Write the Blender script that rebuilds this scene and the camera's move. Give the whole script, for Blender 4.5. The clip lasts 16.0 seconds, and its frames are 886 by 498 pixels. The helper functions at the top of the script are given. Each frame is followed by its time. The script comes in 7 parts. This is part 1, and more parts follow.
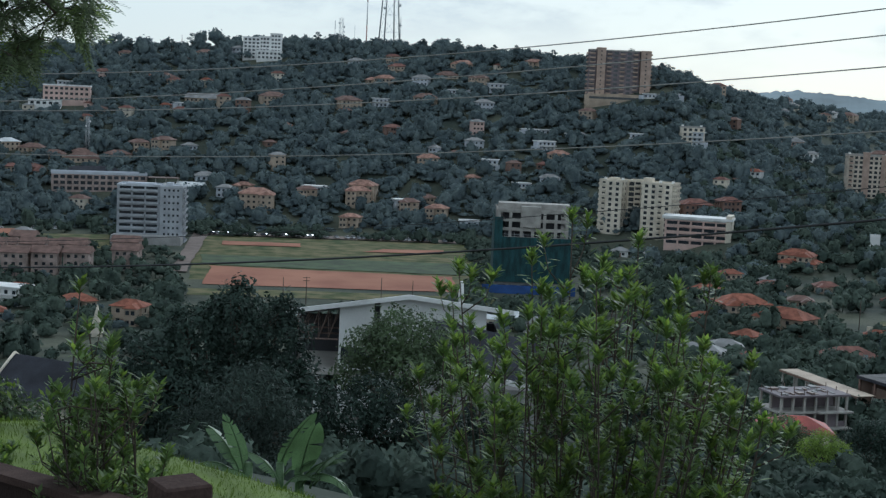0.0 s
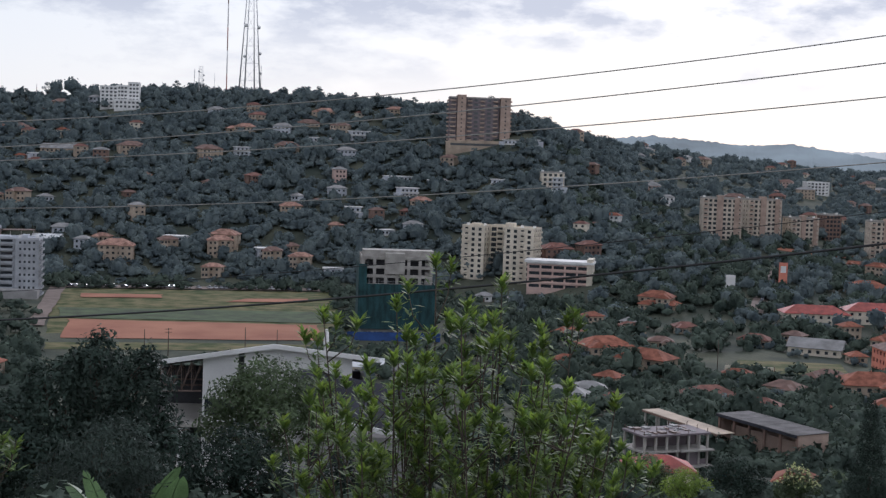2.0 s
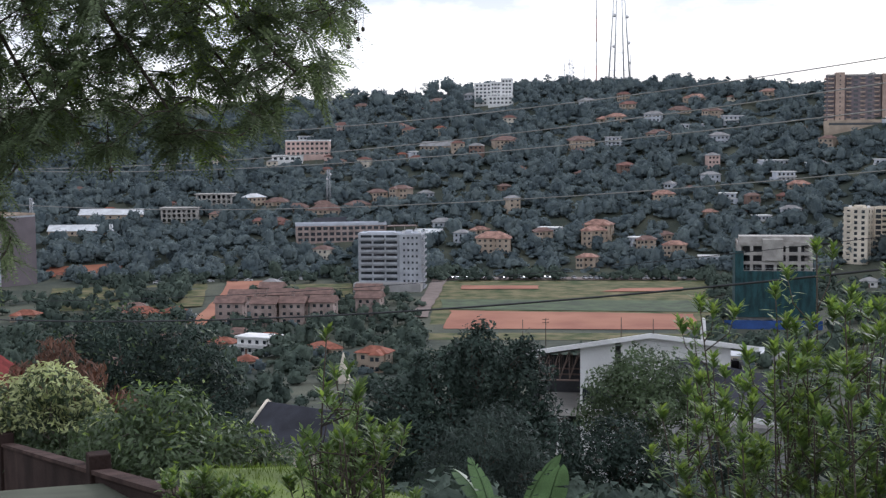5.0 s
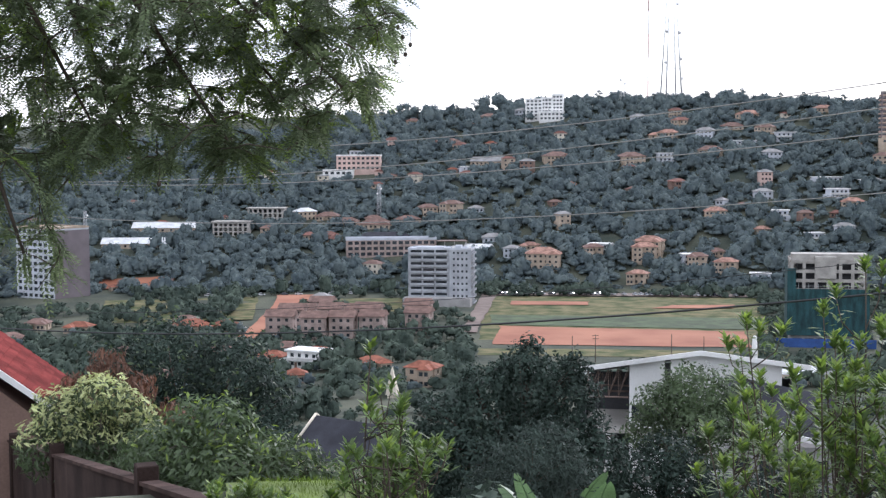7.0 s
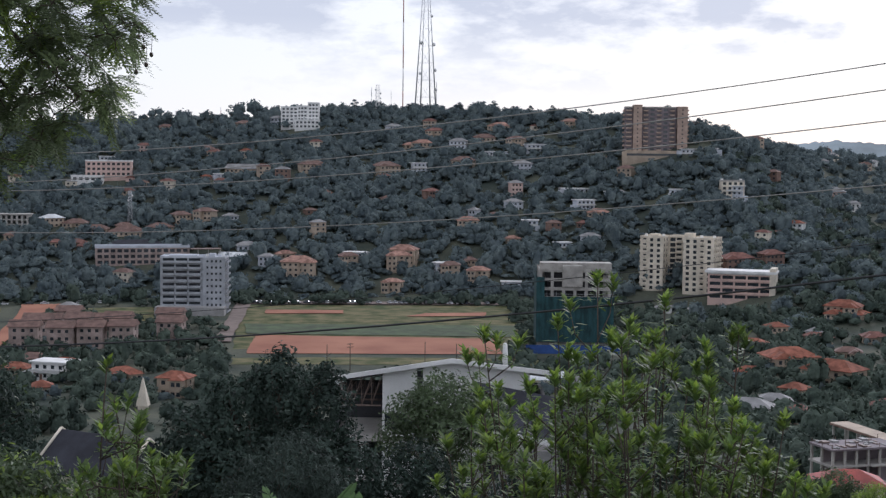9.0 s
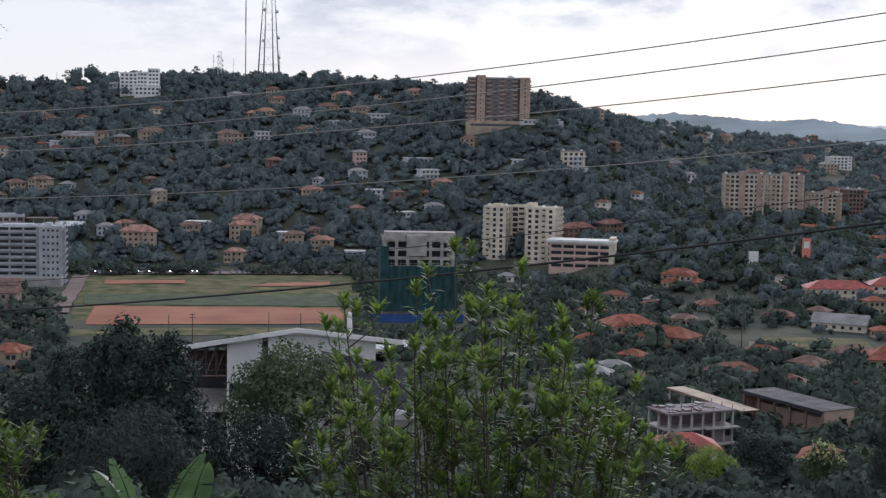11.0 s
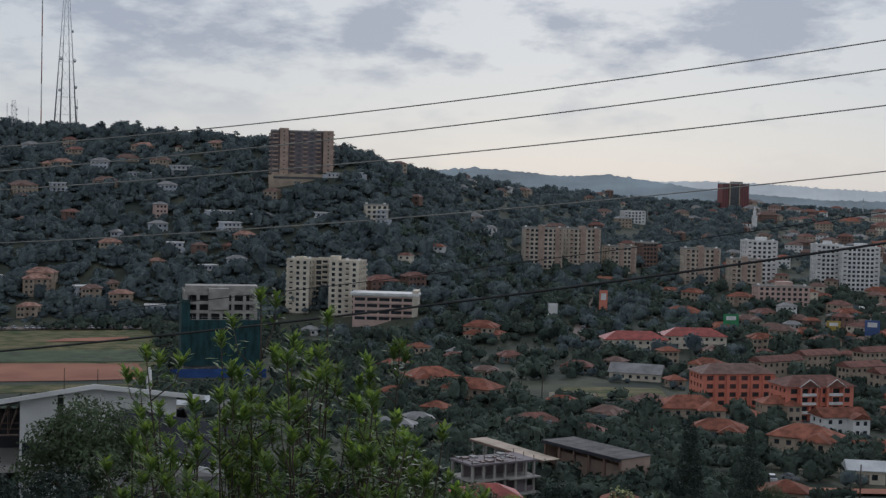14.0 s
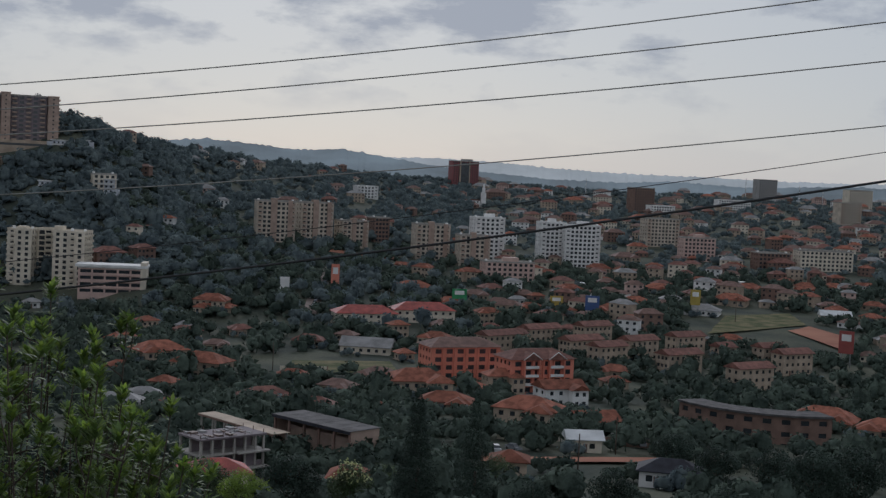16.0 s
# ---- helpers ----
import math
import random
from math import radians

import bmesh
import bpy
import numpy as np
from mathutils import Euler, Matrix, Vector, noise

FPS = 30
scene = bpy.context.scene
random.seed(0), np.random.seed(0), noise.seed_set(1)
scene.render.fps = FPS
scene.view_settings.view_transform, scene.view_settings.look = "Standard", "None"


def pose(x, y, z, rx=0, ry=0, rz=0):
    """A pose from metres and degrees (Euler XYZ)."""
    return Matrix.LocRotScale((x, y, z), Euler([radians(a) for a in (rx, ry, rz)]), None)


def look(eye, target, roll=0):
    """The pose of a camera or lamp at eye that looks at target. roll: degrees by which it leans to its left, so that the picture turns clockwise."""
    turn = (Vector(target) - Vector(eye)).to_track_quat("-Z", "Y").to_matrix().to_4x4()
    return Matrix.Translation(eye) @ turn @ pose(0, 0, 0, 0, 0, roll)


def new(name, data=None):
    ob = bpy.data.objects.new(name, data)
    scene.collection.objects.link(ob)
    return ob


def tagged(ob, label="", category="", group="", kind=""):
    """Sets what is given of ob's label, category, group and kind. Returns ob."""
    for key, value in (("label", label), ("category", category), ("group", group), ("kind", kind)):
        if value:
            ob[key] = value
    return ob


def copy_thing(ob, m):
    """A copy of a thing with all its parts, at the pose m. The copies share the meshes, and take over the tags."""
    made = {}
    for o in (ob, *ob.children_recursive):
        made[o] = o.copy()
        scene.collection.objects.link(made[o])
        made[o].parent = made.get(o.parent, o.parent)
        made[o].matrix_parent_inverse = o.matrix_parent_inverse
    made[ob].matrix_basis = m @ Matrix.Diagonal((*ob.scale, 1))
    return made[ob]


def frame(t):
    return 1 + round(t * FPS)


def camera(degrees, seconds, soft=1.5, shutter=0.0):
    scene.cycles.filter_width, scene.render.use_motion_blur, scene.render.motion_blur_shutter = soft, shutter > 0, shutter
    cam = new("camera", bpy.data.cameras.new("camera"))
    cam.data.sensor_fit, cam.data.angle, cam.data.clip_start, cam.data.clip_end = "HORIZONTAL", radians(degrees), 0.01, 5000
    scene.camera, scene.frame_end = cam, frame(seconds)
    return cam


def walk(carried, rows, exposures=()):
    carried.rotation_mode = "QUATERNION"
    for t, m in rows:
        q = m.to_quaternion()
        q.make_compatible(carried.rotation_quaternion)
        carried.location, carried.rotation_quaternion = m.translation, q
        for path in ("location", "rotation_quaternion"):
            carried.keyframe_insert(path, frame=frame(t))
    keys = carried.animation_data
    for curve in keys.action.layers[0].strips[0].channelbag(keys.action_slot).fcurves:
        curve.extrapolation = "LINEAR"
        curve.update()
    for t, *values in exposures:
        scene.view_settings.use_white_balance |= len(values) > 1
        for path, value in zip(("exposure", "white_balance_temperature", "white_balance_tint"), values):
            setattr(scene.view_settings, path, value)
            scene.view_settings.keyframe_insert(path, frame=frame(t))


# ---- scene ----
# ---------------------------------------------------------------- camera
cam = camera(35.3, 16.0, soft=1.35)
EYE = 80.0
ROWS = [
    (0.0, 0, 0, 0.0, -6.213, -2.577),
    (0.5, 0, 0, -0.972, -6.47, -2.701),
    (1.0, 0, 0, -1.57, -5.614, -2.405),
    (1.5, 0, 0, -3.707, -4.227, -2.136),
    (2.0, 0, 0, -5.657, -4.052, -2.078),
    (2.5, 0, 0, -4.415, -4.673, -1.554),
    (3.0, 0, 0, -1.948, -4.944, -1.017),
    (3.5, 0, 0, 0.017, -4.974, -0.489),
    (4.0, 0, 0, 3.206, -4.669, 0.009),
    (4.5, 0, 0, 6.631, -4.426, 0.274),
    (5.0, 0, 0, 9.482, -4.694, 0.515),
    (5.2, 0, 0, 10.289, -4.66, 0.587),
    (7.3, 0.06, 0, 11.564, -3.778, 0.231),
    (7.5, 0.063, 0, 11.012, -3.6, -0.073),
    (8.0, 0.06, 0, 8.262, -3.412, -0.252),
    (8.5, 0.107, 0.035, 4.457, -3.368, -0.354),
    (9.0, 0.19, 0.068, 1.561, -3.685, -0.594),
    (9.5, 0.107, 0.055, -1.567, -4.429, -1.059),
    (10.0, 0.057, 0.043, -4.196, -4.652, -1.286),
    (12.3, 0.015, 0.01, -5.475, -4.994, -0.855),
    (12.5, 0.01, 0, -6.163, -4.797, -0.858),
    (13.0, 0, 0, -9.019, -3.618, -1.016),
    (13.5, 0, 0, -10.817, -3.027, -1.228),
    (14.0, 0, 0, -12.899, -2.489, -1.463),
    (14.5, 0, 0, -15.308, -3.034, -1.903),
    (15.0, 0, 0, -17.794, -3.097, -2.135),
    (15.5, 0, 0, -21.556, -3.095, -2.582),
    (16.0, 0, 0, -23.824, -3.163, -2.802),
]
EXPOSURES = [(0.0, -0.35), (0.5, 0.4), (1.0, 0.66), (1.5, 0.45), (2.0, -0.2), (2.5, -0.35), (3.5, -0.35), (4.0, -0.05), (5.0, 0.28),
             (7.5, 0.9), (8.0, 0.55), (8.5, 0.5), (9.0, -0.1), (9.5, -0.3), (10.0, -0.3), (12.5, -0.05), (13.0, -0.45), (14.0, -0.8), (16.0, -1.0)]
EXPOSURES = [(t, stops + 0.1, 5280 if t == 0 else 5700 if t < 13 else 5650, 4 if t == 0 else 18 if t < 13 else 14) for t, stops in EXPOSURES]
walk(cam, [(t, pose(x, 0, EYE + z, 90 + p, r, y)) for t, x, z, y, p, r in ROWS], EXPOSURES)

# ---------------------------------------------------------------- world and sun
SUN_BEARING, SUN_HEIGHT = 18.0, 24.0
world = bpy.data.worlds.new("sky")
scene.world = world
world.use_nodes = True
wn, wl = world.node_tree.nodes, world.node_tree.links
wn.clear()
w_out, w_bg = wn.new("ShaderNodeOutputWorld"), wn.new("ShaderNodeBackground")
sky = wn.new("ShaderNodeTexSky")
sky.sky_type, sky.sun_disc = "NISHITA", False
sky.sun_elevation, sky.sun_rotation = radians(SUN_HEIGHT), radians(SUN_BEARING)
sky.air_density, sky.dust_density, sky.ozone_density = 1.0, 1.0, 2.0
w_tc, w_map = wn.new("ShaderNodeTexCoord"), wn.new("ShaderNodeMapping")
w_map.inputs["Scale"].default_value = (1.0, 1.0, 2.7)
w_map.inputs["Location"].default_value = (0.35, 0.1, 0.0)
w_noise = wn.new("ShaderNodeTexNoise")
w_noise.inputs["Scale"].default_value, w_noise.inputs["Detail"].default_value, w_noise.inputs["Roughness"].default_value = 6.0, 10.0, 0.60
w_ramp = wn.new("ShaderNodeValToRGB")
w_ramp.color_ramp.elements[0].position, w_ramp.color_ramp.elements[0].color = 0.465, (0, 0, 0, 1)
w_ramp.color_ramp.elements[1].position, w_ramp.color_ramp.elements[1].color = 0.56, (1, 1, 1, 1)
# thin bright veil of haze over the blue, then greyer heaps of cloud
w_scale = wn.new("ShaderNodeMix"); w_scale.data_type = "RGBA"; w_scale.blend_type = "MULTIPLY"; w_scale.inputs[0].default_value = 1.0
w_scale.inputs[7].default_value = (0.10, 0.10, 0.10, 1)
w_veil = wn.new("ShaderNodeMix"); w_veil.data_type = "RGBA"; w_veil.inputs[0].default_value = 0.82
w_veil.inputs[7].default_value = (0.965, 0.957, 0.872, 1)
w_cloud = wn.new("ShaderNodeMix"); w_cloud.data_type = "RGBA"
w_cloud.inputs[7].default_value = (0.53, 0.565, 0.61, 1)
w_amt = wn.new("ShaderNodeMath"); w_amt.operation = "MULTIPLY"; w_amt.inputs[1].default_value = 0.72
wl.new(w_tc.outputs["Generated"], w_map.inputs["Vector"])
wl.new(w_map.outputs[0], w_noise.inputs["Vector"])
wl.new(w_noise.outputs["Fac"], w_ramp.inputs[0])
wl.new(sky.outputs[0], w_scale.inputs[6])
wl.new(w_scale.outputs[2], w_veil.inputs[6])
wl.new(w_veil.outputs[2], w_cloud.inputs[6])
w_sep, w_lift, w_band = wn.new("ShaderNodeSeparateXYZ"), wn.new("ShaderNodeMapRange"), wn.new("ShaderNodeMath")
w_lift.inputs["From Min"].default_value, w_lift.inputs["From Max"].default_value = 0.035, 0.10
w_lift.inputs["To Min"].default_value, w_lift.inputs["To Max"].default_value = 0.12, 1.0
w_band.operation = "MULTIPLY"
wl.new(w_tc.outputs["Generated"], w_sep.inputs[0])
wl.new(w_sep.outputs["Z"], w_lift.inputs["Value"])
wl.new(w_ramp.outputs[0], w_band.inputs[0])
wl.new(w_lift.outputs[0], w_band.inputs[1])
wl.new(w_band.outputs[0], w_amt.inputs[0])
wl.new(w_amt.outputs[0], w_cloud.inputs[0])
wl.new(w_cloud.outputs[2], w_bg.inputs["Color"])
w_bg.inputs["Strength"].default_value = 1.0
wl.new(w_bg.outputs[0], w_out.inputs[0])

sun_data = bpy.data.lights.new("sun", "SUN")
sun_data.energy, sun_data.angle, sun_data.color = 1.3, radians(12), (1.0, 0.95, 0.88)
sun = new("sun", sun_data)
sb, sh = radians(SUN_BEARING), radians(SUN_HEIGHT)
sun.matrix_world = look((600 * math.sin(sb), 600 * math.cos(sb), 500), (600 * math.sin(sb) - math.sin(sb) * math.cos(sh), 600 * math.cos(sb) - math.cos(sb) * math.cos(sh), 500 - math.sin(sh)))


# ---------------------------------------------------------------- materials
def material(name, colour, rough=0.8, vary=0.25, scale=1.0, bump=0.2, fine=12.0, metal=0.0, second=None, island=0.0, thin=0.0, spec=0.5, piece=0.0, stretch=None, deep=0.02):
    """Principled surface: colour broken up at two scales, fine relief, optional second colour, per-piece change and light let through."""
    m = bpy.data.materials.new(name)
    m.use_nodes = True
    n, l = m.node_tree.nodes, m.node_tree.links
    b = n["Principled BSDF"]
    b.inputs["Roughness"].default_value, b.inputs["Metallic"].default_value = rough, metal
    b.inputs["Specular IOR Level"].default_value = spec
    tc = n.new("ShaderNodeTexCoord")
    geo = n.new("ShaderNodeNewGeometry")
    source = geo.outputs["Position"]
    if stretch:
        mp = n.new("ShaderNodeMapping"); mp.inputs["Scale"].default_value = stretch
        l.new(tc.outputs["Object"], mp.inputs["Vector"]); source = mp.outputs[0]
    big, small = n.new("ShaderNodeTexNoise"), n.new("ShaderNodeTexNoise")
    big.inputs["Scale"].default_value, big.inputs["Detail"].default_value = 0.35 * scale, 4
    small.inputs["Scale"].default_value, small.inputs["Detail"].default_value = fine * scale, 3
    l.new(source, big.inputs["Vector"]); l.new(source, small.inputs["Vector"])
    ramp = n.new("ShaderNodeValToRGB")
    dark = tuple(c * (1 - vary) for c in colour)
    light = second or tuple(min(1, c * (1 + vary)) for c in colour)
    ramp.color_ramp.elements[0].position, ramp.color_ramp.elements[0].color = 0.34, (*dark, 1)
    ramp.color_ramp.elements[1].position, ramp.color_ramp.elements[1].color = 0.66, (*light, 1)
    l.new(big.outputs["Fac"], ramp.inputs[0])
    mul = n.new("ShaderNodeMix"); mul.data_type = "RGBA"; mul.blend_type = "OVERLAY"; mul.inputs[0].default_value = min(0.6, vary + 0.1)
    l.new(ramp.outputs[0], mul.inputs[6]); l.new(small.outputs["Fac"], mul.inputs[7])
    last = mul.outputs[2]
    if island or piece:
        hsv = n.new("ShaderNodeHueSaturation")
        rng = n.new("ShaderNodeMapRange")
        amount = island or piece
        rng.inputs["To Min"].default_value, rng.inputs["To Max"].default_value = 1 - amount, 1 + amount
        if island:
            l.new(geo.outputs["Random Per Island"], rng.inputs["Value"])
        else:
            info = n.new("ShaderNodeObjectInfo"); l.new(info.outputs["Random"], rng.inputs["Value"])
        l.new(rng.outputs[0], hsv.inputs["Value"]); l.new(last, hsv.inputs["Color"])
        last = hsv.outputs[0]
    l.new(last, b.inputs["Base Color"])
    if bump:
        bp = n.new("ShaderNodeBump"); bp.inputs["Strength"].default_value = bump; bp.inputs["Distance"].default_value = deep
        l.new(small.outputs["Fac"], bp.inputs["Height"]); l.new(bp.outputs[0], b.inputs["Normal"])
    if thin:
        tr, mx = n.new("ShaderNodeBsdfTranslucent"), n.new("ShaderNodeMixShader")
        hs = n.new("ShaderNodeHueSaturation"); hs.inputs["Value"].default_value = 1.7; hs.inputs["Saturation"].default_value = 1.15
        l.new(last, hs.inputs["Color"]); l.new(hs.outputs[0], tr.inputs["Color"])
        mx.inputs[0].default_value = thin
        l.new(b.outputs[0], mx.inputs[1]); l.new(tr.outputs[0], mx.inputs[2]); l.new(mx.outputs[0], n["Material Output"].inputs[0])
    return m


M = {
    "cream": material("cream_paint", (0.66, 0.59, 0.48), 0.85, 0.14, 0.6),
    "white": material("white_paint", (0.74, 0.73, 0.71), 0.8, 0.12, 0.6),
    "greywash": material("grey_white_wash", (0.37, 0.385, 0.41), 0.85, 0.18, 0.6),
    "grey": material("grey_render", (0.33, 0.32, 0.31), 0.85, 0.15, 0.6),
    "pale": material("pale_grey_paint", (0.50, 0.52, 0.56), 0.8, 0.14, 0.6),
    "pink": material("salmon_paint", (0.56, 0.40, 0.345), 0.85, 0.12, 0.6),
    "orange": material("orange_paint", (0.66, 0.235, 0.16), 0.8, 0.10, 0.6),
    "flatwall": material("pale_tan_render", (0.53, 0.455, 0.37), 0.85, 0.18, 0.6),
    "buff": material("buff_brick", (0.42, 0.31, 0.25), 0.9, 0.15, 0.8),
    "tan": material("tan_paint", (0.42, 0.335, 0.255), 0.85, 0.2, 0.6),
    "brown": material("brown_brick", (0.205, 0.130, 0.102), 0.9, 0.2, 0.9),
    "plumwall": material("plum_grey_paint", (0.19, 0.16, 0.17), 0.85, 0.12, 0.4),
    "concrete": material("raw_concrete", (0.36, 0.34, 0.31), 0.9, 0.2, 0.9),
    # Near-black colour that stands for the shade inside open rooms
    "roomshade": material("painted_room_shade", (0.05, 0.05, 0.055), 0.9, 0.2, 0.5),
    "glass": material("window_glass", (0.035, 0.042, 0.05), 0.12, 0.3, 0.8, bump=0.0, spec=0.7),
    "blueglass": material("blue_glass", (0.08, 0.14, 0.24), 0.12, 0.3, 0.8, bump=0.0, spec=0.7),
    "frame": material("window_frame", (0.55, 0.54, 0.52), 0.6, 0.1, 2.0),
    "terracotta": material("terracotta_tile", (0.255, 0.100, 0.066), 0.9, 0.35, 1.2, bump=0.6, fine=6, piece=0.22, spec=0.2),
    # Terracotta paled and greyed in its colour to stand for haze
    "hazetile": material("hazed_tile", (0.30, 0.175, 0.135), 0.9, 0.35, 1.2, bump=0.6, fine=6, piece=0.25, spec=0.2),
    "redtile": material("deep_red_tile", (0.175, 0.036, 0.032), 0.95, 0.3, 2.0, bump=0.5, fine=8, piece=0.18, spec=0.08),
    "terrace": material("stained_terrace_render", (0.34, 0.265, 0.235), 0.9, 0.3, 0.8),
    "russet": material("russet_tile", (0.185, 0.085, 0.066), 0.9, 0.3, 1.2, bump=0.5, fine=6, piece=0.15),
    "brownroof": material("brown_tile", (0.175, 0.105, 0.085), 0.85, 0.3, 1.2, bump=0.5, fine=6),
    "redroof": material("red_sheet", (0.33, 0.068, 0.052), 0.6, 0.3, 1.0, bump=0.3, fine=5),
    "tarred": material("tarred_sheet", (0.095, 0.09, 0.09), 0.85, 0.35, 1.2, bump=0.4, fine=8, spec=0.2),
    "slate": material("dark_slate_sheet", (0.035, 0.036, 0.045), 0.75, 0.3, 1.2, bump=0.4, fine=8, spec=0.2),
    "tin": material("grey_sheet", (0.25, 0.245, 0.24), 0.8, 0.25, 0.7, bump=0.2),
    "paletin": material("pale_sheet", (0.62, 0.63, 0.63), 0.5, 0.15, 0.7, bump=0.2, metal=0.1),
    "rusttin": material("rusted_sheet", (0.17, 0.12, 0.10), 0.7, 0.35, 0.9, bump=0.2),
    "steel": material("galvanised_steel", (0.42, 0.43, 0.44), 0.5, 0.15, 1.0, metal=0.5),
    "redsteel": material("red_painted_steel", (0.34, 0.13, 0.10), 0.6, 0.15, 1.0),
    "cable": material("cable_sheath", (0.02, 0.02, 0.022), 0.6, 0.1, 1.0, bump=0.0),
    "wire": material("aluminium_wire", (0.30, 0.285, 0.265), 0.6, 0.1, 1.0, bump=0.0),
    "greennet": material("green_debris_net", (0.016, 0.055, 0.060), 0.9, 0.45, 1.6, bump=0.4, fine=3, stretch=(1, 1, 0.25)),
    "bluesheet": material("blue_site_sheeting", (0.03, 0.08, 0.26), 0.7, 0.2, 1.0),
    "murram": material("murram_earth", (0.285, 0.100, 0.053), 0.95, 0.12, 0.12, second=(0.355, 0.150, 0.084), bump=0.3, fine=30),
    "asphalt": material("dusty_asphalt", (0.16, 0.12, 0.10), 0.9, 0.2, 0.6),
    "fieldgrass": material("field_grass", (0.085, 0.115, 0.045), 0.95, 0.35, 0.35, second=(0.185, 0.16, 0.085), bump=0.5, fine=18, spec=0.1),
    "lawn": material("lawn_grass", (0.115, 0.165, 0.022), 0.9, 0.25, 2.5, bump=0.6, fine=14, thin=0.15),
    "bark": material("bark", (0.085, 0.065, 0.05), 0.95, 0.3, 6, bump=0.6, fine=8),
    "palebark": material("pale_bark", (0.20, 0.17, 0.14), 0.95, 0.3, 6, bump=0.6, fine=8),
    # Pale and bluish: distance haze is painted into this leaf colour
    "hazedwoods": material("hazed_hillside_leaves", (0.114, 0.148, 0.162), 0.95, 0.25, 0.40, second=(0.175, 0.212, 0.208), island=0.14, bump=0.6, deep=0.3, thin=0.32, fine=2.2, spec=0.05),
    # Same broadleaf crowns nearer by, coloured without the painted haze
    "gardenwood": material("unhazed_tree_leaves", (0.060, 0.084, 0.070), 0.95, 0.30, 0.40, second=(0.100, 0.128, 0.100), island=0.20, bump=0.9, deep=0.4, thin=0.15, fine=2.6, spec=0.08),
    "darkleaf": material("dark_leaves", (0.036, 0.054, 0.042), 0.7, 0.3, 1.0, island=0.4, bump=0.0, thin=0.12, spec=0.2),
    "greyleaf": material("grey_green_leaves", (0.060, 0.080, 0.066), 0.7, 0.3, 1.0, island=0.4, bump=0.0, thin=0.15, spec=0.2),
    "midleaf": material("green_leaves", (0.070, 0.099, 0.046), 0.6, 0.3, 1.0, island=0.4, bump=0.0, thin=0.25),
    # Colour of young shoots, also used to paint sunlight on the feathery tree
    "brightleaf": material("young_and_sunlit_leaves", (0.175, 0.235, 0.06), 0.6, 0.25, 2.0, island=0.35, bump=0.0, thin=0.45),
    "shoot": material("shoot_leaves", (0.100, 0.150, 0.046), 0.6, 0.25, 2.0, island=0.4, bump=0.0, thin=0.35),
    "feather": material("feathery_leaflets", (0.125, 0.155, 0.085), 0.6, 0.3, 1.5, island=0.4, bump=0.0, thin=0.5),
    "blossom": material("pale_blossom", (0.42, 0.45, 0.22), 0.7, 0.2, 2.0, island=0.3, bump=0.0, thin=0.25),
    "dryleaf": material("withered_leaves", (0.14, 0.075, 0.05), 0.8, 0.3, 2.0, island=0.4, bump=0.0, thin=0.15),
    "banana": material("banana_leaf", (0.105, 0.165, 0.075), 0.5, 0.35, 3.0, bump=0.3, thin=0.3),
    "carwhite": material("white_car_paint", (0.55, 0.55, 0.56), 0.25, 0.05, 1.0, bump=0.0),
    "cardark": material("dark_car_paint", (0.05, 0.055, 0.07), 0.25, 0.05, 1.0, bump=0.0),
    "carsilver": material("silver_car_paint", (0.35, 0.36, 0.38), 0.25, 0.05, 1.0, metal=0.4, bump=0.0),
    "tyre": material("tyre_rubber", (0.02, 0.02, 0.02), 0.8, 0.1, 1.0),
    "oldbrick": material("weathered_brick", (0.045, 0.030, 0.026), 0.95, 0.35, 2.0, bump=0.6, fine=10, piece=0.25, spec=0.08),
    "coping": material("mossy_coping", (0.065, 0.042, 0.036), 0.95, 0.35, 3.0, bump=0.6, fine=10, spec=0.08),
    # Horizon hills: thick haze painted in as a pale base colour
    "farhill": material("hazed_far_hill", (0.55, 0.585, 0.59), 1.0, 0.10, 0.02, bump=0.0, fine=0.2),
    "bankgrass": material("rough_bank_grass", (0.045, 0.07, 0.025), 0.95, 0.4, 0.4, bump=0.5, fine=12),
    # Nearer ridge, with a weaker blue haze in its colour
    "nearhill": material("hazed_wooded_ridge", (0.20, 0.25, 0.275), 1.0, 0.25, 0.02, bump=0.0, fine=0.2),
    "darkred": material("dark_red_cladding", (0.22, 0.06, 0.06), 0.6, 0.15, 0.6),
    "yellow": material("yellow_board", (0.40, 0.30, 0.06), 0.6, 0.1, 1.0),
    "signred": material("red_board", (0.30, 0.07, 0.06), 0.6, 0.1, 1.0),
    "signblue": material("blue_board", (0.06, 0.11, 0.27), 0.6, 0.1, 1.0),
    "signgreen": material("green_board", (0.04, 0.26, 0.10), 0.6, 0.1, 1.0),
    "pool": material("turquoise_screen", (0.16, 0.45, 0.52), 0.4, 0.1, 1.0),
}


# ---------------------------------------------------------------- mesh helpers
def box(bm, x0, x1, y0, y1, z0, z1, slot=0, m=None):
    """A closed box; slot is its material slot, m an optional matrix."""
    vs = [bm.verts.new((x, y, z)) for x in (x0, x1) for y in (y0, y1) for z in (z0, z1)]
    if m is not None:
        for v in vs:
            v.co = m @ v.co
    for a, b, c, d in ((0, 1, 3, 2), (4, 6, 7, 5), (0, 4, 5, 1), (2, 3, 7, 6), (0, 2, 6, 4), (1, 5, 7, 3)):
        bm.faces.new((vs[a], vs[b], vs[c], vs[d])).material_index = slot
    return vs


